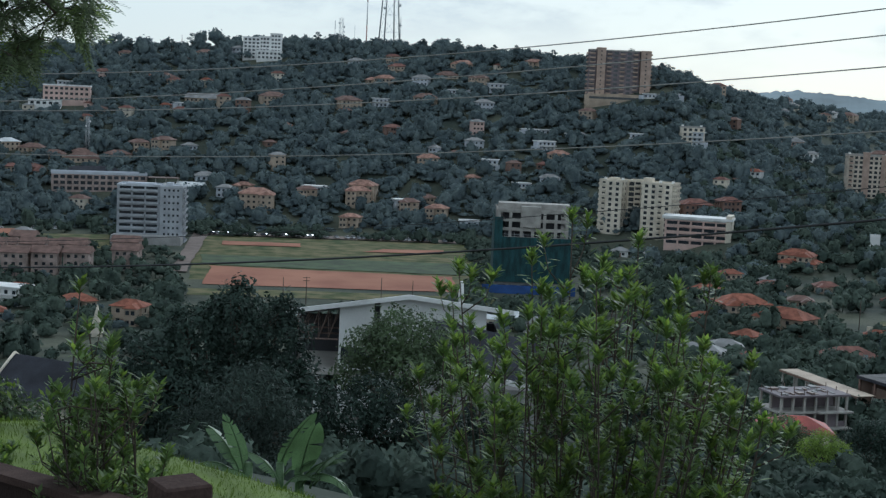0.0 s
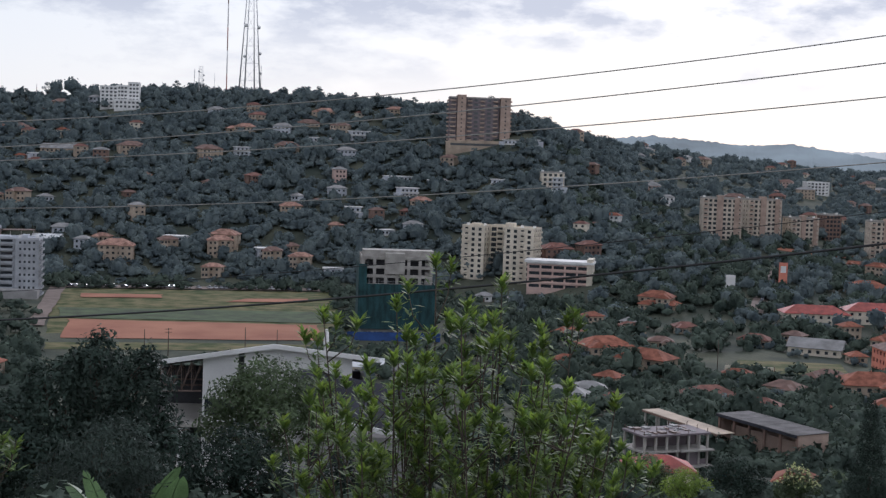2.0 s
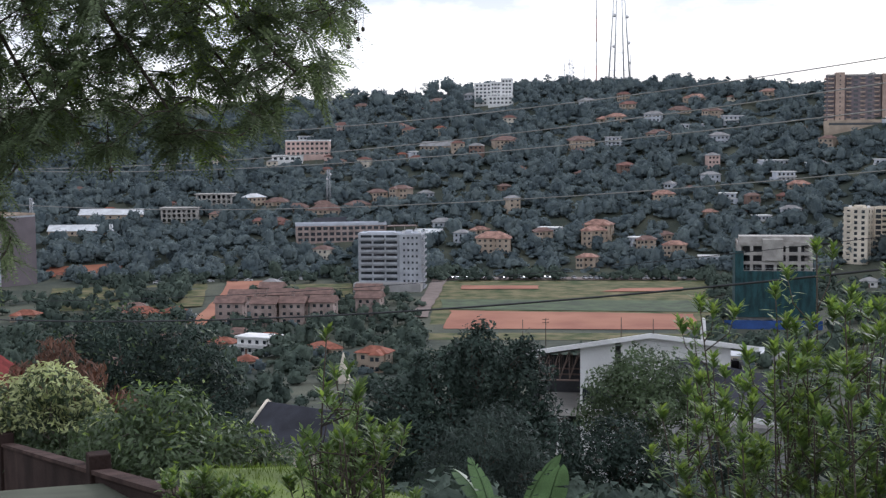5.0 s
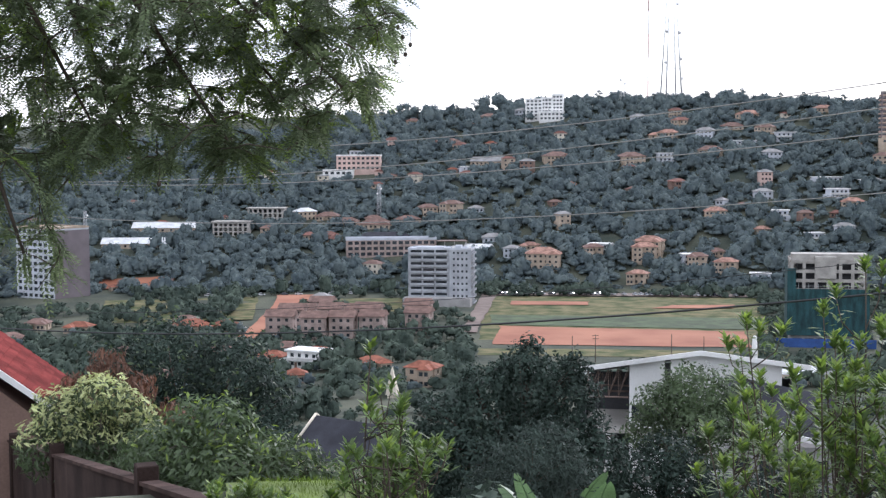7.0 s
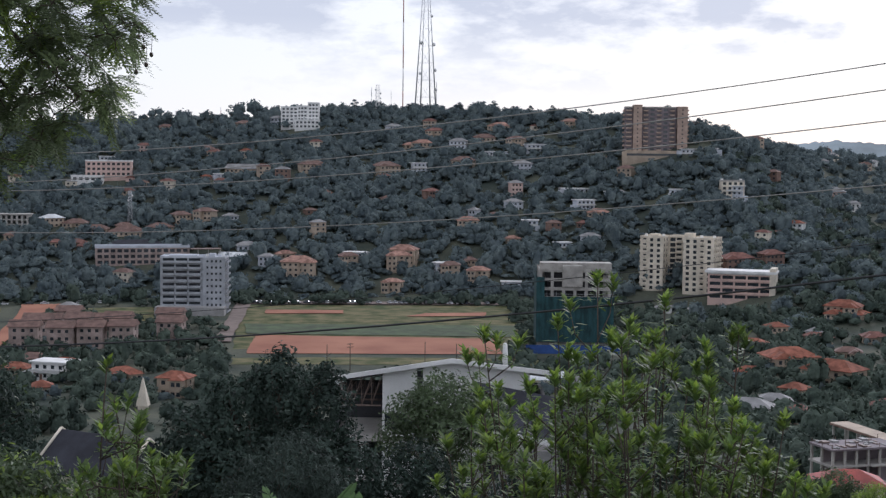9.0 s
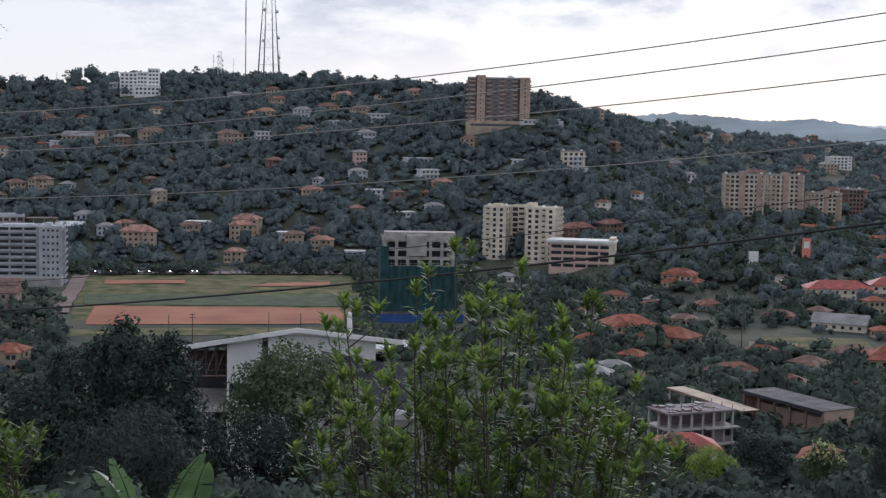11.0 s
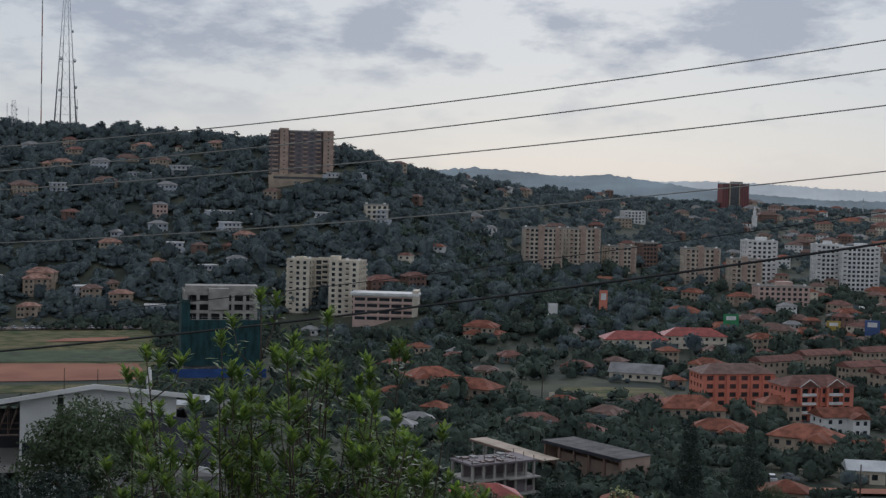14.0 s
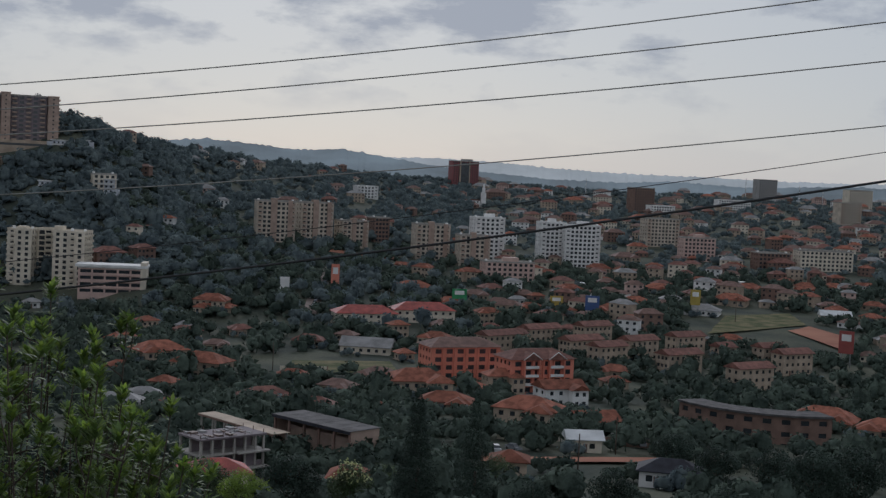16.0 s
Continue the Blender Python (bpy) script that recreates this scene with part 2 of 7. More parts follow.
def solid(bm, lower, upper, slot=0):
    """A closed body between two rings of the same count, one above the other."""
    a, b = [bm.verts.new(v) for v in lower], [bm.verts.new(v) for v in upper]
    n = len(a)
    for i in range(n):
        bm.faces.new((a[i], a[(i + 1) % n], b[(i + 1) % n], b[i])).material_index = slot
    bm.faces.new(list(reversed(a))).material_index = slot
    bm.faces.new(b).material_index = slot


def tube(bm, points, radii, sides=6, slot=0):
    """A tapered tube along points."""
    rings = []
    for i, p in enumerate(points):
        p = Vector(p)
        way = (Vector(points[min(i + 1, len(points) - 1)]) - Vector(points[max(i - 1, 0)])).normalized()
        side = way.orthogonal().normalized() if abs(way.z) > 0.95 else way.cross(Vector((0, 0, 1))).normalized()
        up = way.cross(side)
        rings.append([bm.verts.new(p + radii[i] * (math.cos(k * math.tau / sides) * side + math.sin(k * math.tau / sides) * up)) for k in range(sides)])
    for r, s in zip(rings, rings[1:]):
        for k in range(sides):
            f = bm.faces.new((r[k], r[(k + 1) % sides], s[(k + 1) % sides], s[k]))
            f.material_index, f.smooth = slot, True
    bm.faces.new(list(reversed(rings[0]))).material_index = slot
    bm.faces.new(rings[-1]).material_index = slot


def as_mesh(name, bm, *mats):
    me = bpy.data.meshes.new(name)
    bmesh.ops.recalc_face_normals(bm, faces=bm.faces)
    bm.to_mesh(me)
    bm.free()
    for m in mats:
        me.materials.append(m)
    return me


def part(name, bm, mats, parent=None, label=""):
    mats = mats if isinstance(mats, (tuple, list)) else (mats,)
    ob = new(name, bm if isinstance(bm, bpy.types.Mesh) else as_mesh(name, bm, *mats))
    ob.parent = parent
    return tagged(ob, label)


def array_mesh(name, verts, faces, *mats):
    """A mesh from numpy arrays; faces all have the same number of corners."""
    me = bpy.data.meshes.new(name)
    n, k = faces.shape
    me.vertices.add(len(verts)); me.loops.add(n * k); me.polygons.add(n)
    me.vertices.foreach_set("co", np.ascontiguousarray(verts, dtype=np.float32).ravel())
    me.loops.foreach_set("vertex_index", np.ascontiguousarray(faces, dtype=np.int32).ravel())
    me.polygons.foreach_set("loop_start", np.arange(0, n * k, k, dtype=np.int32))
    me.update(calc_edges=True)
    for m in mats:
        me.materials.append(m)
    return me


# ---------------------------------------------------------------- the lie of the land
def eased(x, xs, ys):
    if x <= xs[0]:
        return ys[0]
    for i in range(1, len(xs)):
        if x <= xs[i]:
            t = (x - xs[i - 1]) / (xs[i] - xs[i - 1])
            t = t * t * (3 - 2 * t) * 0.5 + t * 0.5
            return ys[i - 1] + (ys[i] - ys[i - 1]) * t
    return ys[-1]


# below the eye, by distance down the near slope to the valley floor
SLOPE_D = (0, 5, 10, 25, 34, 60, 120, 200, 300, 450, 560)
SLOPE_Z = (-1.7, -3.2, -4.4, -7.0, -9.8, -18, -33, -50, -63, -75, -78)
# the hill across the valley, by bearing: height of its crest in degrees, its distance, and where its foot lies
BEARING = (-60, -28, -13, -3, 1, 6, 9, 11, 13, 17, 22, 30, 45, 60)
CREST = (0.6, 1.0, 1.55, 1.85, 1.8, 1.45, 1.2, 0.6, 0.25, -0.1, -0.35, -0.5, -0.5, -0.5)
CREST_D = (1400, 1300, 1200, 1150, 1120, 1060, 1010, 1050, 1200, 1500, 1800, 2200, 2200, 2200)
FOOT_D = (800, 800, 775, 770, 770, 765, 755, 720, 680, 640, 620, 620, 650, 650)


def ground_z(x, y):
    d, b = math.hypot(x, y), max(-60, min(60, math.degrees(math.atan2(x, y))))
    foot, crest_d, crest = (eased(b, BEARING, c) for c in (FOOT_D, CREST_D, CREST))
    if d <= foot:
        z = EYE + eased(d, SLOPE_D, SLOPE_Z)
        if d < 60:
            # the near bank falls to the right
            k = min(1.0, max(0.0, (d - 6) / 8)) * (1 - max(0.0, (d - 32) / 28))
            z += k * max(-2.0, min(0.9, -0.3 * (x + 4.3)))
        return z
    top = crest_d * math.tan(radians(crest))
    if d <= crest_d:
        return EYE - 78 + (top + 78) * (d - foot) / (crest_d - foot)
    t = min(1.0, (d - crest_d) / 900)
    return EYE + top + (min(0, -45 - top)) * t * t * (3 - 2 * t)


def at(bearing, d):
    return d * math.sin(radians(bearing)), d * math.cos(radians(bearing))


def spot(bearing, d, turn=0.0, z=None, sink=0.0):
    """A pose on the ground; with turn 0 the thing's front (-y) faces the garden."""
    x, y = at(bearing, d)
    return pose(x, y, (ground_z(x, y) if z is None else z) - sink, 0, 0, -bearing + turn)


rings_d = [2, 4, 6, 8, 10, 13, 16, 19, 22, 25, 28, 31, 35, 40, 46, 53, 60, 70, 82, 96, 110, 130, 155, 180, 210, 245, 285, 330, 380, 430, 480, 530, 580, 630]
rings_d += list(range(660, 1260, 20)) + [1300, 1360, 1430, 1500, 1600, 1700, 1800, 1950, 2100, 2300, 2500, 2800, 3200, 3700, 4300, 4850]
fan = [b for b in range(-180, -44, 6)] + [b * 1.0 for b in range(-42, 52)] + [b for b in range(54, 180, 6)]
gv = [(0.0, 0.0, EYE - 1.7)]
for d in rings_d:
    for b in fan:
        x, y = at(b, d)
        gv.append((x, y, ground_z(x, y) + (noise.noise((x * 0.02, y * 0.02, 0)) * 1.2 if d > 60 and not (500 < d < 760 and -14 < b < 8) else 0.0)))
nb = len(fan)
gf = [(0, 1 + (k + 1) % nb, 1 + k) for k in range(nb)]
for i in range(len(rings_d) - 1):
    for k in range(nb):
        a, b_, = 1 + i * nb + k, 1 + i * nb + (k + 1) % nb
        gf += [(a, b_, b_ + nb), (a, b_ + nb, a + nb)]
ground_mat = material("scrub_ground", (0.070, 0.088, 0.074), 0.95, 0.35, 0.10, second=(0.105, 0.110, 0.080), bump=0.4, fine=10, spec=0.08)
ground = new("ground", array_mesh("ground", np.array(gv), np.array(gf), ground_mat))
for p in ground.data.polygons:
    p.use_smooth = True
tagged(ground, "grassy slope, valley floor and wooded hillside with red earth", "ground", kind="structure")


# ---------------------------------------------------------------- buildings
CLEAR = []  # (bearing, distance, half width in degrees, half depth) kept free of trees and houses
def root(name, m, label, category, group=""):
    e = new(name)
    e.matrix_world = m
    e.empty_display_size = 0.5
    return tagged(e, label, category, group)


PANES = {}


def pane_mesh(w, h, glass="glass", frame_="frame", bars=1):
    """A window: dark glass in a frame with upright bars."""
    key = (round(w, 2), round(h, 2), glass, frame_, bars)
    if key not in PANES:
        bm = bmesh.new()
        n = bars + 1
        low = [bm.verts.new((-w / 2 + w * i / n, 0, 0)) for i in range(n + 1)]
        top = [bm.verts.new((-w / 2 + w * i / n, 0, h)) for i in range(n + 1)]
        front = [bm.faces.new((low[i], low[i + 1], top[i + 1], top[i])) for i in range(n)]
        for fc in front:
            fc.material_index = 1
        inner = bmesh.ops.inset_individual(bm, faces=front, thickness=0.06, depth=-0.04)
        for fc in front:
            fc.material_index = 0
        PANES[key] = as_mesh("window", bm, M[glass], M[frame_])
    return PANES[key]


SIDES = {"front": 0, "right": 90, "back": 180, "left": 270}


def facade(thing, bm, w, dep, side, storeys, sh, cols, ww, wh, sill, z0=0.0, balcony=(), margin=0.6, glass="glass", frame_="frame", depth=0.3, bars=1, wins=True, rail="white", foot=3.0, shared=None):
    """One wall of a closed shell with openings cut through it, a window set back in each, and balconies in some columns."""
    length = w if side in ("front", "back") else dep
    off = dep / 2 if side in ("front", "back") else w / 2
    m = Matrix.Translation((0, dep / 2, 0)) @ pose(0, 0, 0, 0, 0, SIDES[side]) @ Matrix.Translation((0, -off, 0))
    shared = {} if shared is None else shared

    def vert(x, y, z):
        co = m @ Vector((x, y, z))
        key = (round(co.x, 2), round(co.y, 2), round(co.z, 2))
        if key not in shared:
            shared[key] = bm.verts.new(co)
        return shared[key]

    lefts, zs, rows = [], [z0 - foot], []
    if cols:
        gap = (length - 2 * margin) / cols
        ww = min(ww, gap - 0.25)
        lefts = [-length / 2 + margin + gap * (i + 0.5) - ww / 2 for i in range(cols)]
        for s in range(storeys):
            rows.append(z0 + s * sh + sill)
            zs += [rows[-1], rows[-1] + wh]
    zs.append(z0 + storeys * sh)
    xs = [-length / 2] + [v for x in lefts for v in (x, x + ww)] + [length / 2]
    for i in range(len(xs) - 1):
        for k in range(len(zs) - 1):
            q = [(xs[i], zs[k]), (xs[i + 1], zs[k]), (xs[i + 1], zs[k + 1]), (xs[i], zs[k + 1])]
            if i % 2 == 1 and k % 2 == 1:
                for (xa, za), (xb, zb) in zip(q, q[1:] + q[:1]):
                    bm.faces.new((vert(xa, 0, za), vert(xb, 0, zb), vert(xb, depth, zb), vert(xa, depth, za)))
            else:
                bm.faces.new([vert(x, 0, z) for x, z in q])
    for z in rows:
        for i, x in enumerate(lefts):
            if wins:
                p = part("window", pane_mesh(ww, wh, glass, frame_, bars), None, thing)
                p.matrix_basis = m @ Matrix.Translation((x + ww / 2, depth * 0.85, z))
            if i in balcony:
                p = part("balcony", balcony_mesh(ww + 0.5, rail), None, thing)
                p.matrix_basis = m @ Matrix.Translation((x + ww / 2, 0, z - 0.25))


def crowned_slab(x0, x1, y0, y1, z, thick, rim, width=0.2):
    """A flat roof slab with an upstand along its edge, one closed piece."""
    bm = bmesh.new()
    box(bm, x0, x1, y0, y1, z, z + thick)
    bm.faces.ensure_lookup_table()
    topf = max(bm.faces, key=lambda q: q.calc_center_median().z)
    bmesh.ops.recalc_face_normals(bm, faces=bm.faces)
    bmesh.ops.inset_region(bm, faces=[topf], thickness=width, depth=0.0)
    bm.normal_update()
    ring = [q for q in bm.faces if q is not topf and q.normal.z > 0.5 and q.calc_center_median().z > z + thick - 0.01]
    ext = bmesh.ops.extrude_face_region(bm, geom=ring)
    bmesh.ops.translate(bm, vec=(0, 0, rim), verts=[v for v in ext["geom"] if isinstance(v, bmesh.types.BMVert)])
    bmesh.ops.delete(bm, geom=ring, context="FACES_ONLY")
    return bm


BALCONIES = {}


def balcony_mesh(w, mat):
    """A projecting slab with an upstand round three sides, one closed piece."""
    key = (round(w, 2), mat)
    if key not in BALCONIES:
        bm = crowned_slab(-w / 2, w / 2, -1.1, 0, 0, 0.15, 0.95, 0.1)
        BALCONIES[key] = as_mesh("balcony", bm, M[mat])
    return BALCONIES[key]


def slabs(thing, name, mat, label="", *sizes):
    """One part for each box (x0, x1, y0, y1, z0, z1)."""
    for size in sizes:
        bm = bmesh.new()
        box(bm, *size)
        part(name, bm, M[mat], thing, label)


def block(thing, w, dep, storeys, sh, wall, front, right=None, left=None, x=0.0, y=0.0, z=0.0, roof="concrete", parapet=0.7, foot=6.0, wins=True, rail=None, tanks=0, roof_label=""):
    """A flat-roofed block with walls, roof slab, parapet and windows. front, right, left: dicts for facade()."""
    h = storeys * sh
    had = set(thing.children)
    shell, shared = bmesh.new(), {}
    blank = f(0, 0, 0, 0)
    for side, spec in (("front", front), ("right", right or blank), ("left", left or blank), ("back", blank)):
        facade(thing, shell, w, dep, side, storeys, sh, **{"wins": wins, "rail": rail_mat(wall), "foot": foot, "shared": shared, **spec})
    part("wall", shell, M[wall], thing)
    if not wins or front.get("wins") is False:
        # Core added behind the openings, its dark colour imitating interior shade
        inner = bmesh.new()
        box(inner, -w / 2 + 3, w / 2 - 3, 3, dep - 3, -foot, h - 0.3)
        part("inner_wall", inner, M["roomshade"], thing)
        slabs(thing, "floor_slab", "concrete", "", *[(-w / 2 + 0.31, w / 2 - 0.31, 0.31, dep - 0.31, s * sh + 0.2, s * sh + 0.45) for s in range(storeys)])
    part("roof", crowned_slab(-w / 2 - 0.15, w / 2 + 0.15, -0.15, dep + 0.15, h, 0.25, parapet), M[roof], thing, roof_label)
    for i in range(tanks):
        tk = bmesh.new()
        bmesh.ops.create_cone(tk, cap_ends=True, segments=12, radius1=0.9, radius2=0.8, depth=1.6)
        t = part("water_tank", tk, M["white"], thing)
        t.location = (-w / 2 + 1.5 + i * (w - 3) / max(1, tanks - 1), dep * 0.4, h + 1.05)
    if x or y or z:
        for c in set(thing.children) - had:
            c.matrix_basis = Matrix.Translation((x, y, z)) @ c.matrix_basis
    return thing


def rail_mat(wall):
    return {"plumwall": "buff", "concrete": "grey", "flatwall": "buff"}.get(wall, wall)


def f(cols, ww, wh, sill=0.9, **more):
    return {"cols": cols, "ww": ww, "wh": wh, "sill": sill, **more}


# white nine-storey block beside the playing field
t = root("apartment_block", spot(-11.75, 700, -9), "white nine-storey concrete block with recessed balconies beside the field", "building")
block(t, 21, 15, 9, 3.1, "greywash", f(3, 5.6, 2.1, 0.9, margin=0.8, bars=3, balcony=(0, 1, 2)), f(4, 2.0, 1.5), x=-5.2, roof="pale")
block(t, 11, 14, 9, 3.1, "greywash", f(4, 1.0, 1.1, 1.1, margin=1.2), f(3, 2.4, 1.7, balcony=(0, 1, 2)), x=11.0, y=-1.0, roof="pale", tanks=2)
slabs(t, "podium", "grey", "", (-17, 17, -9, 0, -1, 4.2))
slabs(t, "lift_house", "pale", "", (8, 11, 3, 8, 28.3, 30.0), (-12, 2, 4, 10, 28.3, 29.3))

# long low block with a white parapet beyond it
t = root("office_building", spot(-13.7, 832, 3), "long grey three-storey block with a pale roof parapet", "building")
block(t, 54, 14, 3, 3.3, "terrace", f(14, 2.6, 1.9, 0.8), f(3, 1.8, 1.6), roof="pale", parapet=1.2)
slabs(t, "roof_canopy", "rusttin", "rusty roof canopy", (28, 46, 2, 12, 8.6, 9.0))
slabs(t, "canopy_post", "concrete", "", *[(x, x + 0.4, 2.4, 2.8, -4, 8.6) for x in (32, 38, 45)])
CLEAR.append((-13.0, 838, 2.4, 11))

# cream twin-winged apartments
t = root("apartment_block", spot(8.05, 775, -16), "cream ten-storey apartment block with two wings and balconies", "building")
block(t, 13, 16, 10, 2.95, "cream", f(3, 1.8, 1.7, balcony=(0,)), f(3, 2.0, 1.7), f(3, 1.6, 1.5, balcony=(0, 1, 2)), x=-14.5, y=0, roof="cream", tanks=2)
block(t, 12, 12, 10, 2.95, "cream", f(3, 3.0, 2.1, 0.6, balcony=(1, 2)), x=-2, y=11, roof="cream")
block(t, 17, 17, 10, 2.95, "cream", f(4, 1.9, 1.7, balcony=(2,)), f(4, 1.8, 1.6, balcony=(0, 1, 2, 3)), x=12.5, y=-2, roof="cream", tanks=3)
slabs(t, "lift_house", "cream", "", (3, 8, 4, 9, 29.5, 32.4), (-17, -12, 5, 9, 29.5, 31.4))

# pink office with white roof band
t = root("office_building", spot(10.6, 745, -6), "pink office building with white roof and dark window bands", "building")
block(t, 34, 14, 4, 3.4, "pink", f(5, 5.6, 1.7, 1.0, bars=4), f(2, 1.5, 1.5), x=0, roof="white", parapet=0.4)
slabs(t, "roof_band", "white", "white roof band", (-18.5, 18.5, -1.2, 15, 14.3, 15.6))
slabs(t, "sunshade", "pink", "", *[(-9, 17.3, -0.6, 0, s * 3.4 - 0.2, s * 3.4 + 0.5) for s in range(1, 4)])
slabs(t, "stair_tower", "cream", "", (15, 18, -0.8, 14, 0, 17.2))

# brown and buff slab high on the hill
t = root("apartment_tower", spot(7.15, 985, 4), "tall brown and buff apartment tower on the hillside", "building")
block(t, 5.5, 16, 11, 3.05, "plumwall", f(1, 3.4, 1.6, balcony=(0,)), None, f(4, 2.4, 1.6, balcony=(0, 1, 2, 3)), x=-19.5, y=2)
block(t, 6, 17, 12, 2.9, "buff", f(1, 0.9, 1.0), f(3, 1.6, 1.5), x=-13.5, y=0, roof="buff")
block(t, 24, 12, 11, 3.05, "plumwall", f(5, 2.8, 1.7, balcony=(0, 2, 4), bars=2), x=1.5, y=4)
block(t, 7, 17, 12, 2.8, "buff", f(1, 1.0, 1.0), f(3, 1.6, 1.5, balcony=(0, 1, 2)), x=17.5, y=0, roof="buff")
slabs(t, "podium", "tan", "tan terraced podium", (-24, 24, -8, 4, -9, 3.0), (-22, 23, -7, 4, 3.0, 3.8))
slabs(t, "podium_window", "glass", "", (-21, 22, -8.1, -8, 0.2, 1.7))

# stepped white flats on the ridge
t = root("apartment_block", spot(-7.4, 1130, -4), "white stepped block of flats on the ridge", "building")
block(t, 14, 12, 6, 2.8, "white", f(4, 1.9, 1.5), f(3, 1.5, 1.5), x=-8.5, roof="white")
block(t, 9, 12, 6, 2.95, "white", f(3, 1.8, 1.5), x=1.5, y=1, roof="white")
block(t, 9, 12, 7, 2.9, "white", f(3, 1.7, 1.4), f(3, 1.5, 1.5), x=10.5, y=1, roof="white")
block(t, 20, 8, 2, 3.2, "white", f(6, 1.8, 1.6), x=6, y=-7, roof="white")

# half-built tower wrapped in green netting
t = root("building_under_construction", spot(3.95, 566, 4), "concrete building under construction, wrapped in green debris netting", "building")
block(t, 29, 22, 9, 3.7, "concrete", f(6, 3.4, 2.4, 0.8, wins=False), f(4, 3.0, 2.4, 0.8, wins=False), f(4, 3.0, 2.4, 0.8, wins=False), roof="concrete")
slabs(t, "roof_house", "concrete", "", (-14, 15, 3, 12, 33.3, 36.4), (-5, 3, -1, 6, 27, 35.5))
for name_, x0, x1, y0, y1, z0, z1 in (("netting", -15.6, 15.6, -1.9, -1.7, 4.5, 23.0), ("netting", -15.7, -15.5, -1.6, 22, 4.5, 30.5), ("netting", 15.5, 15.7, -1.6, 22, 4.5, 23.0), ("netting", -15.6, -12.4, -2.1, -1.95, 20, 31.0)):
    pb = bmesh.new()
    box(pb, x0, x1, y0, y1, z0, z1)
    part(name_, pb, M["greennet"], t, "green debris netting")
slabs(t, "scaffold_pole", "steel", "", *[(x - 0.06, x + 0.06, -1.5, -1.35, 0, 25) for x in np.linspace(-15.2, 15.2, 9)])
slabs(t, "scaffold_rail", "steel", "", *[(-15.4, 15.4, -1.64, -1.54, z, z + 0.1) for z in np.arange(2, 25, 4.4)])
slabs(t, "hoarding", "bluesheet", "blue site hoarding", (-20, 18, -6.2, -6.0, -1, 3.8))

# long pink hospital-like block on the hillside
t = root("institute_building", spot(-15.2, 1015, -6), "pink and white three-storey institute on the hillside", "building")
block(t, 32, 12, 3, 3.5, "pink", f(9, 2.0, 1.7), f(3, 1.6, 1.5), x=3, z=3.5, roof="white")
block(t, 22, 9, 1, 3.4, "white", f(5, 2.4, 1.8), x=-11, y=-8, z=0, roof="white")

# bare concrete tower with a dark side wall
t = root("office_tower", spot(-27.95, 769, -50), "concrete tower with open floors and a blank plum side wall", "building")
block(t, 30, 24, 11, 3.4, "pale", f(7, 2.8, 1.8, 1.0), None, x=0, roof="tan")
slabs(t, "side_wall", "plumwall", "blank plum side wall", (15.02, 15.3, 0, 24, -3, 36.5))


# flats of the suburb to the east: bearing, distance, width, storeys, turn, wall, label
EAST_FLATS = [
    (17.09, 935, 26, 9, 8, "flatwall", "tan nine-storey block of flats with brown piers"),
    (18.77, 966, 24, 9, 24, "flatwall", "brown and tan block of flats with tall stair towers"),
    (20.35, 975, 20, 6, 24, "flatwall", "tan six-storey block of flats beside a retaining wall"),
    (23.55, 949, 24, 8, 14, "flatwall", "tan and brown eight-storey block of flats"),
    (25.30, 935, 21, 7, 14, "flatwall", "tan block of flats with a blue-grey front"),
    (25.88, 985, 22, 10, 18, "white", "white ten-storey apartment tower"),
    (28.45, 1003, 17, 10, 16, "white", "white apartment tower with open balconies"),
    (29.70, 999, 26, 10, 16, "white", "white apartment tower with dark side windows"),
    (26.79, 874, 32, 4, 16, "pink", "pink four-storey block with small square windows"),
    (32.93, 1223, 31, 8, 26, "flatwall", "tan office block with a curved corner"),
    (34.42, 1104, 26, 6, 20, "pink", "pink and white stepped apartment block"),
    (32.09, 1700, 28, 10, 30, "brown", "dark brown office tower far off"),
    (36.97, 2140, 31, 11, 30, "grey", "grey far-off apartment tower"),
    (40.22, 1646, 26, 9, 30, "flatwall", "tan far-off apartment block"),
]
EAST_BLOCKS = [
    (40.55, 2055, 37, 9, 30, "cream", "cream far-off office block"),
    (39.42, 1089, 42, 5, 24, "cream", "cream five-storey commercial building"),
    (37.40, 1078, 26, 4, 24, "brown", "brown four-storey commercial building"),
    (24.76, 1830, 36, 11, 20, "darkred", "red and dark office tower on the far rise"),
    (10.21, 908, 15, 4, 10, "cream", "cream four-storey house block on the hillside"),
    (20.77, 1398, 22, 4, 14, "white", "white four-storey block among trees"),
    (32.86, 1653, 30, 4, 20, "white", "white low office block far off"),
    (21.43, 1027, 12, 6, 24, "brown", "brown six-storey block of flats"),
    (35.70, 1882, 45, 4, 20, "white", "long white institute far off"),
]
